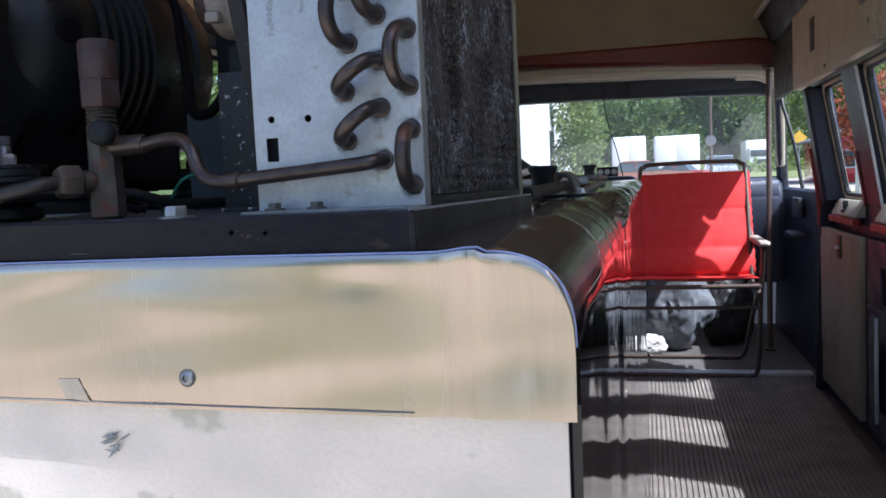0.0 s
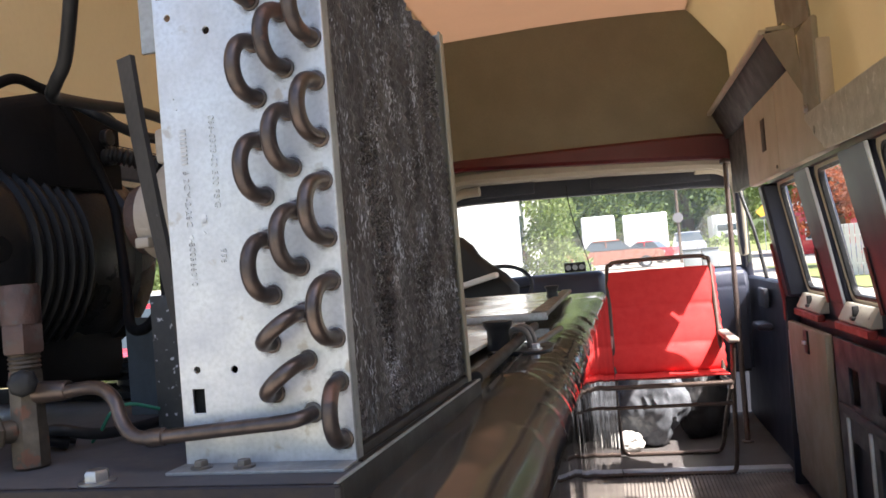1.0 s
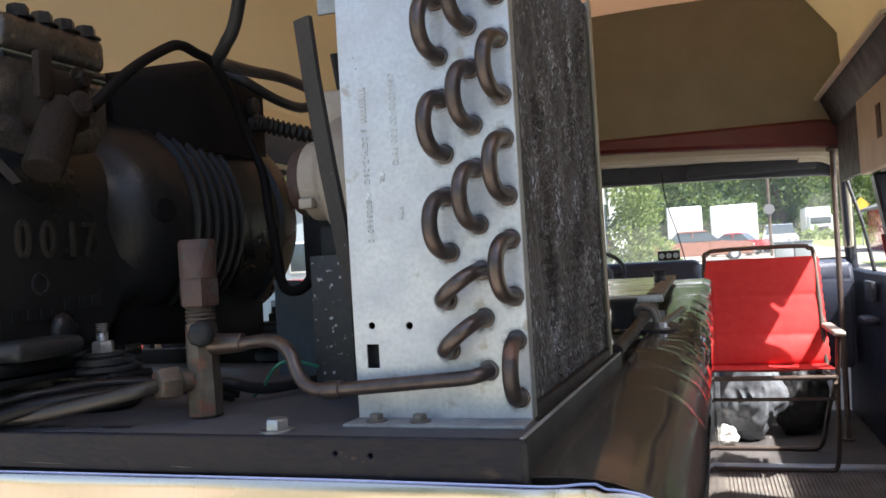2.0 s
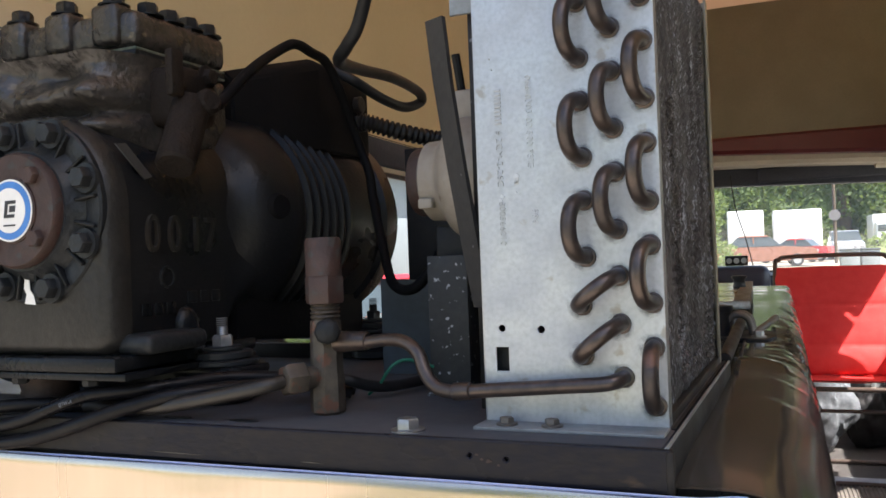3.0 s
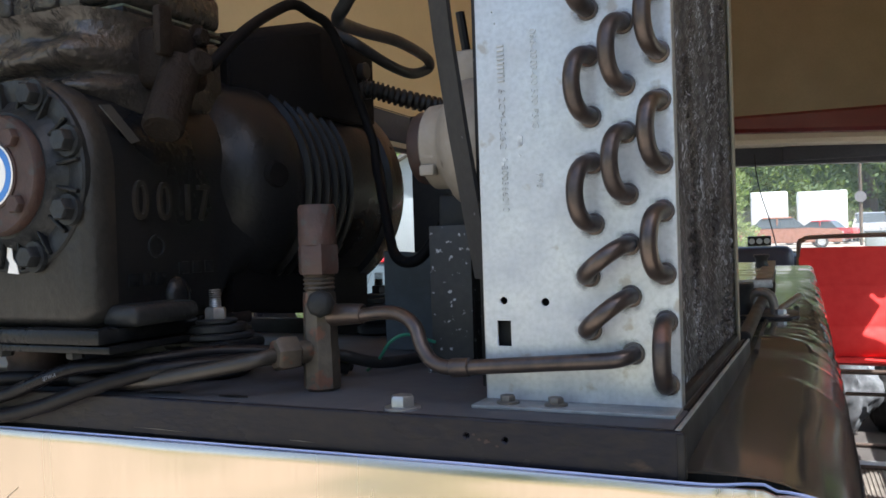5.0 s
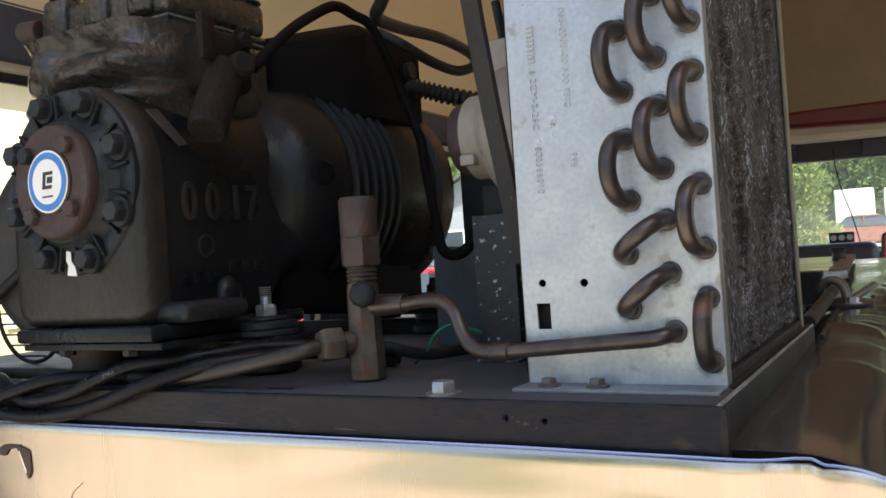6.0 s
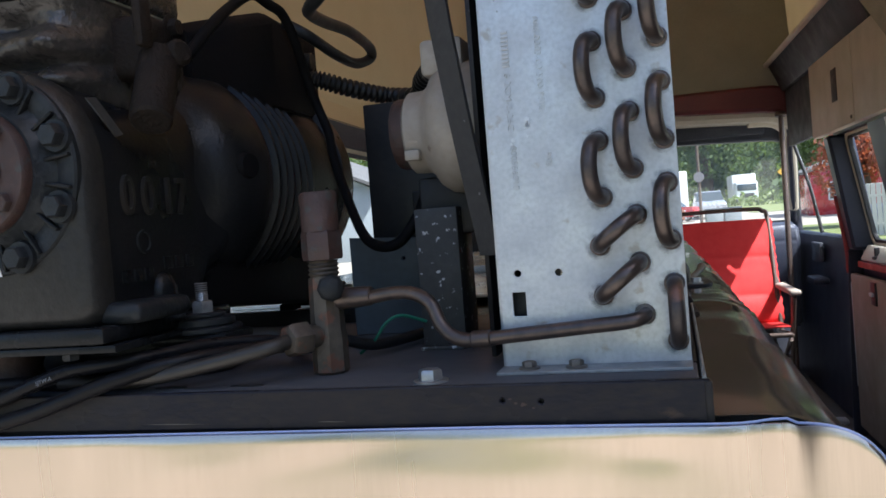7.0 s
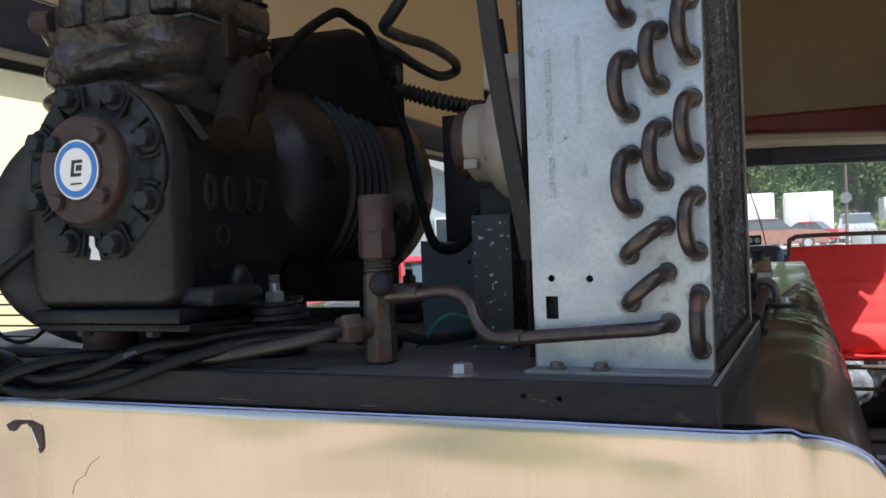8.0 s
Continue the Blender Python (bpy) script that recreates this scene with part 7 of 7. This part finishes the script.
def suction_bend():
    th = thing("suction_hose", "thick black insulated hose bending round beside the compressor", "hose")
    b = bmesh.new()
    sweep(b, smooth_path([(-0.545, 0.10, 1.170), (-0.575, 0.055, 1.135), (-0.612, 0.030, 1.095), (-0.632, 0.025, 1.045), (-0.622, 0.030, 0.998), (-0.590, 0.050, 0.967), (-0.550, 0.080, 0.956)], 8), 0.026, 20)
    part("sleeve", b, M["matte_black"], th)
    for p, q in (((-0.545, 0.10, 1.170), (-0.535, 0.112, 1.176)), ((-0.550, 0.080, 0.956), (-0.535, 0.092, 0.955))):
        b = bmesh.new()
        rod(b, p, q, 0.024, 18, 0.002)
        part("collar", b, M["black"], th)


suction_bend()


def wire_guard():
    th = thing("wire_guard", "round black wire guard standing on the deck", "guard")
    c = Vector((-0.695, 0.075, 0.9905))
    b = bmesh.new()
    sweep(b, [c + Vector((0.056 * math.cos(a), 0, 0.056 * math.sin(a))) for a in [2 * math.pi * k / 40 for k in range(41)]], 0.0022, 8, caps=False)
    part("ring", b, M["black"], th)
    for k in range(10):
        z = -0.050 + 0.011 * k
        w = math.sqrt(max(0.0, 0.056 ** 2 - z * z))
        b = bmesh.new()
        rod(b, c + Vector((-w, 0, z)), c + Vector((w, 0, z)), 0.0011, 6)
        part("bar", b, M["black"], th)


wire_guard()
cable("motor_lead", [(-0.70, -0.01, 0.955), (-0.655, -0.008, 0.985), (-0.60, -0.004, 1.018), (-0.56, 0.01, 1.045), (-0.53, 0.05, 1.06)], 0.0050, M["rubber"], "thin black lead slanting behind the compressor's flange")

# ---- outdoors ----
def leaf_cloud(blobs, count, size, seed, squash=1.0):
    """Many small tilted leaf clumps, gathered in uneven lobes (centre, radius)."""
    rnd = random.Random(seed)
    verts, faces = [], []
    weights = [r ** 2 for _, r in blobs]
    for _ in range(count):
        c, r = rnd.choices(blobs, weights)[0]
        d = Vector((rnd.gauss(0, 1), rnd.gauss(0, 1), rnd.gauss(0, 1))).normalized()
        q = Vector(c) + Vector((d.x, d.y, d.z * squash)) * r * (0.55 + 0.5 * rnd.random() ** 0.6)
        a = Vector((rnd.gauss(0, 1), rnd.gauss(0, 1), rnd.gauss(0, 1))).normalized()
        b = a.orthogonal().normalized()
        c2 = a.cross(b)
        s = size * rnd.uniform(0.6, 1.4)
        k = len(verts)
        verts += [tuple(q - b * s), tuple(q + c2 * s * 0.55), tuple(q + b * s), tuple(q - c2 * s * 0.55 + a * s * 0.25)]
        faces.append((k, k + 1, k + 2, k + 3))
    me = bpy.data.meshes.new("crown")
    me.from_pydata(verts, [], faces)
    return me


def tree(x, y, h, r, material, seed, label, leaf=0.22, count=1600, base=0.3, name="tree"):
    rnd = random.Random(seed)
    z = ground_z(y)
    th = thing(name, label, "tree", VAN, Matrix.Translation((x, y, z)))
    bm = bmesh.new()
    path = smooth_path([(0, 0, -0.1), (0.05 * r, 0, h * 0.3), (-0.04 * r, 0.03 * r, h * 0.6), (0, 0, h * 0.85)], 5)
    sweep(bm, path, 0.1, 10, [0.05 * r + 0.09 * r * (1 - i / (len(path) - 1)) for i in range(len(path))])
    part("trunk", bm, M["bark"], th)
    for k in range(4):
        bm = bmesh.new()
        a = 2 * math.pi * k / 4 + rnd.random()
        z0 = h * rnd.uniform(0.35, 0.6)
        sweep(bm, smooth_path([(0, 0, z0), (0.35 * r * math.cos(a), 0.35 * r * math.sin(a), z0 + 0.12 * h), (0.75 * r * math.cos(a), 0.75 * r * math.sin(a), z0 + 0.22 * h)], 4), 0.03 * r, 7)
        part("limb", bm, M["bark"], th)
    blobs = []
    for k in range(13):
        a, f = rnd.uniform(0, 2 * math.pi), rnd.uniform(0.15, 0.75)
        zz = h * rnd.uniform(base + 0.08, 0.90)
        taper = 1.0 - 0.55 * max(0.0, zz / h - 0.55)
        blobs.append(((f * r * taper * math.cos(a), f * r * taper * math.sin(a), zz), r * rnd.uniform(0.30, 0.52)))
    part("crown", leaf_cloud(blobs, count, leaf, seed), material, th)
    return th


def hedge_tree(x, y, h, r, seed, label):
    """A narrow upright evergreen, leafy to the ground."""
    th = thing("evergreen", label, "tree", VAN, Matrix.Translation((x, y, ground_z(y))))
    bm = bmesh.new()
    rod(bm, (0, 0, -0.1), (0, 0, h * 0.7), 0.08, 10, 0, 0.03)
    part("trunk", bm, M["bark"], th)
    rnd = random.Random(seed)
    blobs = []
    for k in range(26):
        f = k / 25
        rr = r * (0.95 - 0.55 * f ** 2.2)
        a = rnd.uniform(0, 2 * math.pi)
        blobs.append(((0.45 * rr * math.cos(a), 0.45 * rr * math.sin(a), 0.2 + f * h * 0.93), rr * rnd.uniform(0.5, 0.72)))
    part("crown", leaf_cloud(blobs, 11000, 0.05, seed), M["leaf_yellow"], th)


hedge_tree(-1.55, 22, 4.6, 1.05, 3, "tall pale green evergreen in full sun")
tree(8.1, 33, 5.0, 1.9, M["leaf_rust"], 8, "small tree with copper-red leaves", 0.10, 3000)
tree(14.5, 46, 8.0, 3.4, M["leaf"], 9, "green roadside tree behind the fence", 0.25, 2200)
tree(-24, 42, 9, 4.0, M["leaf"], 10, "broad green tree beside the lot", 0.28, 2200)
tree(-19, 25, 7, 3.0, M["leaf"], 14, "green tree on the grass", 0.24, 2000)
# Unseen trees, added to put dark green reflections into the front cover.
tree(-7, -15, 8.0, 3.2, M["leaf"], 21, "unseen leafy tree added behind the van for reflections", 0.30, 1500)
tree(1.5, -19, 9.0, 3.6, M["leaf"], 22, "unseen leafy tree added behind the van for reflections", 0.30, 1500)
tree(9, -16, 7.5, 3.0, M["leaf"], 23, "unseen leafy tree added behind the van for reflections", 0.30, 1500)


def wooded_hill():
    """Far leafy rise that closes the view behind the first row of trees."""
    bm = bmesh.new()
    nx, nz = 150, 26
    g = []
    for j in range(nz + 1):
        row = []
        for i in range(nx + 1):
            x, v = -160 + 320 * i / nx, j / nz
            z = 0.5 + 24 * v + 3.0 * noise.noise((x * 0.06, 0, 0)) * v
            y = 140 + 26 * v + 3.2 * noise.noise((x * 0.16, v * 6, 1.0)) + 2.2 * noise.noise((x * 0.5, v * 15, 2.0))
            row.append(bm.verts.new((x, y, z + 1.4 * noise.noise((x * 0.4, v * 11, 5.0)))))
        g.append(row)
    for a, b in zip(g, g[1:]):
        for i in range(nx):
            bm.faces.new((a[i], a[i + 1], b[i + 1], b[i]))
    return bm


single("wooded_hill", wooded_hill(), M["leaf_far"], "far wooded hillside in summer leaf", "woods", VAN, kind="structure", smooth=80)
rnd = random.Random(77)
for k in range(17):
    x = -62 + 8.6 * k + rnd.uniform(-2, 2)
    y = 118 + rnd.uniform(-10, 14) - (14 if 4 < k < 9 else 0)
    tree(x, y, rnd.uniform(11, 17), rnd.uniform(5.2, 7.2), M["leaf_far"] if k % 3 else M["leaf"], 100 + k, "tall green tree at the edge of the far woods", 0.27, 9000, 0.04, "woodland_tree")


def far_foliage():
    rnd = random.Random(31)
    blobs = []
    for k in range(150):
        x = -75 + 150 * rnd.random()
        blobs.append(((x, 132 + rnd.uniform(-4, 4), 1 + 22 * rnd.random()), rnd.uniform(2.5, 4.5)))
    return leaf_cloud(blobs, 26000, 0.55, 41, 0.9)


single("far_foliage", far_foliage(), M["leaf_far"], "leafy canopy of the far woods", "woods", VAN, kind="stuff")


def undergrowth():
    rnd = random.Random(12)
    blobs = []
    for k in range(60):
        x = -65 + 2.6 * k
        blobs.append(((x, 112 + rnd.uniform(-4, 4), ground_z(112) + 0.8), rnd.uniform(1.3, 2.6)))
    for k in range(26):
        blobs.append(((5 + 1.6 * k, 88 + rnd.uniform(-3, 3), ground_z(88) + 0.3), rnd.uniform(0.6, 1.4)))
    return leaf_cloud(blobs, 18000, 0.26, 5, 0.8)


single("undergrowth", undergrowth(), M["leaf_yellow"], "dense bushes along the foot of the woods", "bushes", VAN, kind="stuff")


def wheel(parent, x, y, r, w):
    bm = bmesh.new()
    m = Matrix.Translation((x, y, r)) @ pose(0, 0, 0, 90)
    lathe(bm, [(r * 0.62, -w / 2), (r * 0.9, -w / 2), (r, -w * 0.3), (r, w * 0.3), (r * 0.9, w / 2), (r * 0.62, w / 2)], 24, m, caps=False)
    t = part("tyre", bm, M["tyre"], parent)
    bm = bmesh.new()
    lathe(bm, [(0.02, -w * 0.42), (r * 0.3, -w * 0.40), (r * 0.62, -w * 0.46), (r * 0.62, w * 0.46), (r * 0.3, w * 0.40), (0.02, w * 0.42)], 20, m)
    part("rim", bm, M["rim"], t)


def car(x, y, turn, paint, label, long=4.7, wide=1.8, high=1.38, boxy=0.0, name="parked_car"):
    """A car with its nose towards its own +x."""
    th = thing(name, label, "car", VAN, Matrix.Translation((x, y, ground_z(y) + 0.02)) @ pose(0, 0, 0, 0, 0, turn), group="parked cars")
    h, w, sill, belt = long / 2, wide / 2, 0.28, 0.60 * high

    def slab(profile, half, inset, material, nm, bev, label=""):
        b = bmesh.new()
        mid = sum(z for _, z in profile) / len(profile)
        rows = []
        for s in (-1, 1):
            rows.append([b.verts.new((px, s * (half - (inset if pz > mid else 0)), pz)) for px, pz in profile])
        k = len(profile)
        for i in range(k):
            j = (i + 1) % k
            b.faces.new((rows[0][i], rows[0][j], rows[1][j], rows[1][i]))
        b.faces.new(rows[0])
        b.faces.new(list(reversed(rows[1])))
        bmesh.ops.recalc_face_normals(b, faces=b.faces)
        bmesh.ops.bevel(b, geom=list(b.edges), offset=bev, segments=2, affect="EDGES", clamp_overlap=True)
        return part(nm, b, material, th, label)
    slab([(-h, sill), (-h, belt - 0.05), (-h + 0.15, belt + 0.06), (-h * 0.52, belt + 0.10), (h * 0.32, belt + 0.08), (h - 0.25, belt - 0.05), (h, belt - 0.2), (h, sill)], w, 0.06, paint, "body", 0.05)
    c0, c1 = -h * (0.62 + 0.3 * boxy), h * 0.36
    slab([(c0, belt + 0.07), (c0 + 0.35 * (1 - boxy) + 0.1, high - 0.05), (c1 - 0.62, high - 0.05), (c1, belt + 0.07)], w - 0.06, 0.16, M["carglass"], "windows", 0.02, "dark windows")
    slab([(c0 + 0.38 * (1 - boxy) + 0.1, high - 0.075), (c0 + 0.44 * (1 - boxy) + 0.12, high), (c1 - 0.72, high), (c1 - 0.62, high - 0.075)], w - 0.14, 0.04, paint, "roof", 0.02)
    for s in (-1, 1):
        for px in ((c0 + c1) / 2 - 0.1,):
            b = bmesh.new()
            box(b, (px - 0.03, s * (w - 0.16) - 0.05, belt + 0.06), (px + 0.03, s * (w - 0.16) + 0.05, high - 0.05), 0.005, 1, Matrix.Translation((0, 0, 0)))
            part("window_post", b, paint, th)
        b = bmesh.new()
        box(b, (h - 0.06, s * w * 0.72 - 0.14, belt - 0.30), (h + 0.02, s * w * 0.72 + 0.14, belt - 0.17), 0.01)
        part("headlight", b, M["lampglass"], th, "clear headlight")
        b = bmesh.new()
        box(b, (-h - 0.02, s * w * 0.76 - 0.13, belt - 0.26), (-h + 0.05, s * w * 0.76 + 0.13, belt - 0.12), 0.01)
        part("tail_light", b, M["lampred"], th, "red tail light")
        for px in (-h * 0.60, h * 0.62):
            wheel(th, px, s * (w - 0.08), 0.33, 0.2)
    for e in (-1, 1):
        b = bmesh.new()
        box(b, (e * h - 0.06, -w * 0.95, 0.30), (e * h + 0.06, w * 0.95, 0.44), 0.03)
        part("bumper", b, M["galv_dark"], th)


car(-0.18, 48, 4, M["orangecar"], "burnt orange two-door car parked side-on on the lot", 5.4, 1.85, 1.66)
car(1.55, 54, 160, M["redcar"], "red car behind the orange one", 4.4, 1.75, 1.38)
car(4.7, 58, -90, M["silvercar"], "silver pickup facing the van", 4.8, 1.9, 1.75, 0.6)
car(9.3, 29, 20, M["bluecar"], "blue car parked beside the road", 4.5, 1.8, 1.36)
car(-5.0, 9.6, 78, M["redcar"], "red car parked beside the van", 4.6, 1.8, 1.42)
car(-9.5, 17, 20, M["silvercar"], "pale car across the lot", 4.5, 1.8, 1.4)


def white_truck():
    th = thing("white_truck", "white box truck coming down the road", "truck", VAN, Matrix.Translation((11.8, 96, ground_z(96))))
    b = bmesh.new()
    box(b, (-1.15, 0, 0.55), (1.15, 2.0, 2.5), 0.15, 3)
    part("cab", b, M["whitepaint"], th)
    b = bmesh.new()
    box(b, (-1.25, 2.1, 0.8), (1.25, 7.5, 3.4), 0.05)
    part("cargo_box", b, M["whitepaint"], th)
    b = bmesh.new()
    box(b, (-1.0, -0.04, 1.55), (1.0, 0.10, 2.25), 0.05)
    part("windscreen", b, M["carglass"], th)
    b = bmesh.new()
    box(b, (-0.75, -0.05, 0.75), (0.75, 0.06, 1.25), 0.03)
    part("grille", b, M["matte_black"], th)
    for s in (-1, 1):
        b = bmesh.new()
        box(b, (s * 0.95 - 0.14, -0.06, 0.85), (s * 0.95 + 0.14, 0.05, 1.08), 0.02)
        part("headlight", b, M["lampglass"], th)
        for y in (0.7, 5.8):
            b = bmesh.new()
            rod(b, (s * 1.18, y, 0.5), (s * 0.9, y, 0.5), 0.5, 20, 0.04)
            part("wheel", b, M["tyre"], th)


white_truck()


def trailer(x, y, w, h, label):
    th = thing("white_trailer", label, "trailer", VAN, Matrix.Translation((x, y, ground_z(y))), group="white trailers")
    b = bmesh.new()
    box(b, (-w / 2, 0, 0.55), (w / 2, 5.5, h), 0.10, 3)
    part("body", b, M["whitepaint"], th)
    b = bmesh.new()
    box(b, (-w / 2 + 0.12, -0.02, 0.70), (-0.01, 0.02, h - 0.2), 0.008)
    part("rear_door", b, M["whitepaint"], th)
    b = bmesh.new()
    box(b, (0.01, -0.02, 0.70), (w / 2 - 0.12, 0.02, h - 0.2), 0.008)
    part("rear_door", b, M["whitepaint"], th)
    b = bmesh.new()
    box(b, (-w / 2 + 0.05, 0.2, 0.40), (w / 2 - 0.05, 5.3, 0.56), 0.02)
    part("chassis", b, M["black"], th)
    for s in (-1, 1):
        b = bmesh.new()
        rod(b, (s * (w / 2 - 0.02), 3.2, 0.33), (s * (w / 2 - 0.24), 3.2, 0.33), 0.33, 18, 0.03)
        part("wheel", b, M["tyre"], th)
        b = bmesh.new()
        box(b, (s * (w / 2 - 0.1) - 0.06, -0.03, 0.62), (s * (w / 2 - 0.1) + 0.06, 0.01, 0.70), 0.008)
        part("tail_light", b, M["lampred"], th)
    return th


t1 = trailer(-1.25, 62, 2.4, 3.45, "white box trailer with a small yellow placard")
b = bmesh.new()
box(b, (-0.55, -0.04, 1.05), (-0.15, -0.021, 1.25), 0.004)
part("placard", b, M["yellow"], t1, "yellow placard")
trailer(2.1, 62, 3.1, 3.35, "white box trailer with rounded corners")


def roadside_sign(x, y, z, r, face, label, sides, tall):
    th = thing("road_sign", label, "sign", VAN, Matrix.Translation((x, y, 0)))
    g = ground_z(y)
    b = bmesh.new()
    rod(b, (0, 0.06, g - 0.1), (0, 0.06, g + tall), 0.09 if tall > 5 else 0.035, 10)
    part("post", b, M["bark"] if tall > 5 else M["galv_dark"], th)
    ring = [(r * math.cos(2 * math.pi * (k + 0.5) / sides), r * math.sin(2 * math.pi * (k + 0.5) / sides)) for k in range(sides)]
    part("plate", reshape(flat_plate(ring, [], 0.006, 0.001), upright(0, -0.05, z) @ (pose(0, 0, 0, 0, 0, 45) if sides == 4 else Matrix.Identity(4))), face, th)


roadside_sign(3.60, 50, 2.78, 0.31, M["signback"], "pale eight-sided road sign on a brown wooden pole", 8, 8.0)
roadside_sign(9.9, 60, 3.0, 0.5, M["yellow"], "yellow diamond road sign", 4, 3.4)


def bin_box(x, y, label):
    th = thing("grey_bin", label, "bin", VAN, Matrix.Translation((x, y, ground_z(y))), group="grey bins")
    b = bmesh.new()
    box(b, (-0.30, -0.30, 0.05), (0.30, 0.30, 1.05), 0.03)
    part("bin_body", b, M["galv_dark"], th)
    b = bmesh.new()
    box(b, (-0.32, -0.33, 1.05), (0.32, 0.32, 1.12), 0.025)
    part("bin_lid", b, M["bracket"], th)


bin_box(2.75, 32, "dark grey bin standing on the lot")
bin_box(3.42, 32.2, "dark grey bin standing beside another")


def house(x0, x1, y0, y1, h, wall, label, gable=1.6, doors=()):
    z = ground_z((y0 + y1) / 2) - 0.3
    th = thing("house", label, "house", VAN, Matrix.Translation((0, 0, z)))
    b = bmesh.new()
    box(b, (x0, y0, 0), (x1, y1, h), 0.02)
    part("wall", b, wall, th)
    b = bmesh.new()
    cx = (x0 + x1) / 2
    for a in (0,):
        pts = [(x0 - 0.4, h - 0.12), (cx, h + gable), (x1 + 0.4, h - 0.12), (x1 + 0.4, h + 0.02), (cx, h + gable + 0.16), (x0 - 0.4, h + 0.02)]
    rows = [[b.verts.new((px, y, pz)) for px, pz in pts] for y in (y0 - 0.4, y1 + 0.4)]
    for i in range(6):
        j = (i + 1) % 6
        b.faces.new((rows[0][i], rows[0][j], rows[1][j], rows[1][i]))
    b.faces.new(rows[0])
    b.faces.new(list(reversed(rows[1])))
    bmesh.ops.recalc_face_normals(b, faces=b.faces)
    part("roof", b, M["roof"], th)
    b = bmesh.new()
    v = [b.verts.new(p) for p in ((x0, y0 + 0.05, h - 0.05), (x1, y0 + 0.05, h - 0.05), (cx, y0 + 0.05, h + gable))]
    f = b.faces.new(v)
    ret = bmesh.ops.extrude_face_region(b, geom=[f])
    bmesh.ops.translate(b, vec=(0, y1 - y0 - 0.1, 0), verts=[q for q in ret["geom"] if isinstance(q, bmesh.types.BMVert)])
    bmesh.ops.recalc_face_normals(b, faces=b.faces)
    part("gable", b, wall, th)
    for side, a, c, zz, w, hh in doors:
        b = bmesh.new()
        if side == "front":
            box(b, (a, y0 - 0.05, zz), (a + w, y0 + 0.05, zz + hh), 0.01)
        else:
            box(b, (x1 - 0.05, a, zz), (x1 + 0.05, a + w, zz + hh), 0.01)
        fr = part("window", b, M["whitepaint"], th, "white window frame")
        b = bmesh.new()
        if side == "front":
            box(b, (a + 0.08, y0 - 0.06, zz + 0.08), (a + w - 0.08, y0 + 0.02, zz + hh - 0.08), 0.005)
        else:
            box(b, (x1 - 0.02, a + 0.08, zz + 0.08), (x1 + 0.06, a + w - 0.08, zz + hh - 0.08), 0.005)
        part("pane", b, M["carglass"], fr, "dark pane")


house(-5.8, -2.35, 19, 28, 4.6, M["whitepaint"], "white sided building in full sun beside the evergreen", 2.0, [("side", 21.0, 0, 1.5, 1.2, 1.4), ("front", -4.4, 0, 2.6, 0.25, 0.35)])
house(-22, -12.0, 3.5, 17, 5.4, M["tan"], "tan sided house with white trim in full sun", 2.2, [("side", 8.0, 0, 1.2, 1.4, 1.4), ("side", 12.0, 0, 1.2, 1.4, 1.4)])
house(-20, -11, 34, 44, 3.4, M["bluesiding"], "grey-blue house across the lot", 2.0, [("front", -18, 0, 1.2, 1.4, 1.4), ("front", -14, 0, 1.2, 1.4, 1.4)])
house(9.2, 13.5, 48, 54, 2.6, M["redcar"], "small bright red roadside building", 0.7, [("front", 10.0, 0, 1.0, 1.2, 1.0)])


def board_fence():
    th = thing("board_fence", "weathered white board fence beside the grass", "fence", VAN, Matrix.Translation((0, 0, ground_z(25))))
    a, c = Vector((6.3, 27.5, 0)), Vector((12.5, 22.0, 0))
    way = (c - a).normalized()
    n = 52
    b = bmesh.new()
    box(b, (-0.07, -0.012, 0.05), (0.07, 0.012, 1.62), 0.008, 1)
    me = mesh_of(b, "board")
    me.materials.append(M["fence"])
    for k in range(n):
        q = a.lerp(c, k / (n - 1))
        ob = new("board", me)
        ob.parent = th
        ob.matrix_basis = Matrix.Translation(q) @ way.to_track_quat("X", "Z").to_matrix().to_4x4()
    for z in (0.4, 1.25):
        b = bmesh.new()
        rod(b, a + Vector((0, 0.05, z)), c + Vector((0, 0.05, z)), 0.04, 4)
        part("fence_rail", b, M["fence"], th)


board_fence()


def cone(x, y):
    th = thing("traffic_cone", "orange-pink traffic cone on the lot", "cone", VAN, Matrix.Translation((x, y, ground_z(y))))
    b = bmesh.new()
    lathe(b, [(0.15, 0.03), (0.13, 0.05), (0.03, 0.70), (0.02, 0.71)], 18)
    part("cone", b, M["redcar"], th)
    b = bmesh.new()
    box(b, (-0.19, -0.19, 0), (0.19, 0.19, 0.035), 0.01)
    part("cone_base", b, M["redcar"], th)


cone(3.55, 11.2)


def rear_door():
    """An unseen right rear door, added swung open to keep sun off the unit."""
    th = thing("sun_block_door", "unseen navy rear van door, added open to block the sun", "door", VAN, kind="structure")
    m = Matrix.Translation((0.93, -0.47, 0)) @ pose(0, 0, 0, 0, 0, 8)
    b = bmesh.new()
    box(b, (-0.02, -0.80, -0.05), (0.03, 0.0, 2.05), 0.01, 2, m)
    part("door_skin", b, M["navy"], th)


rear_door()
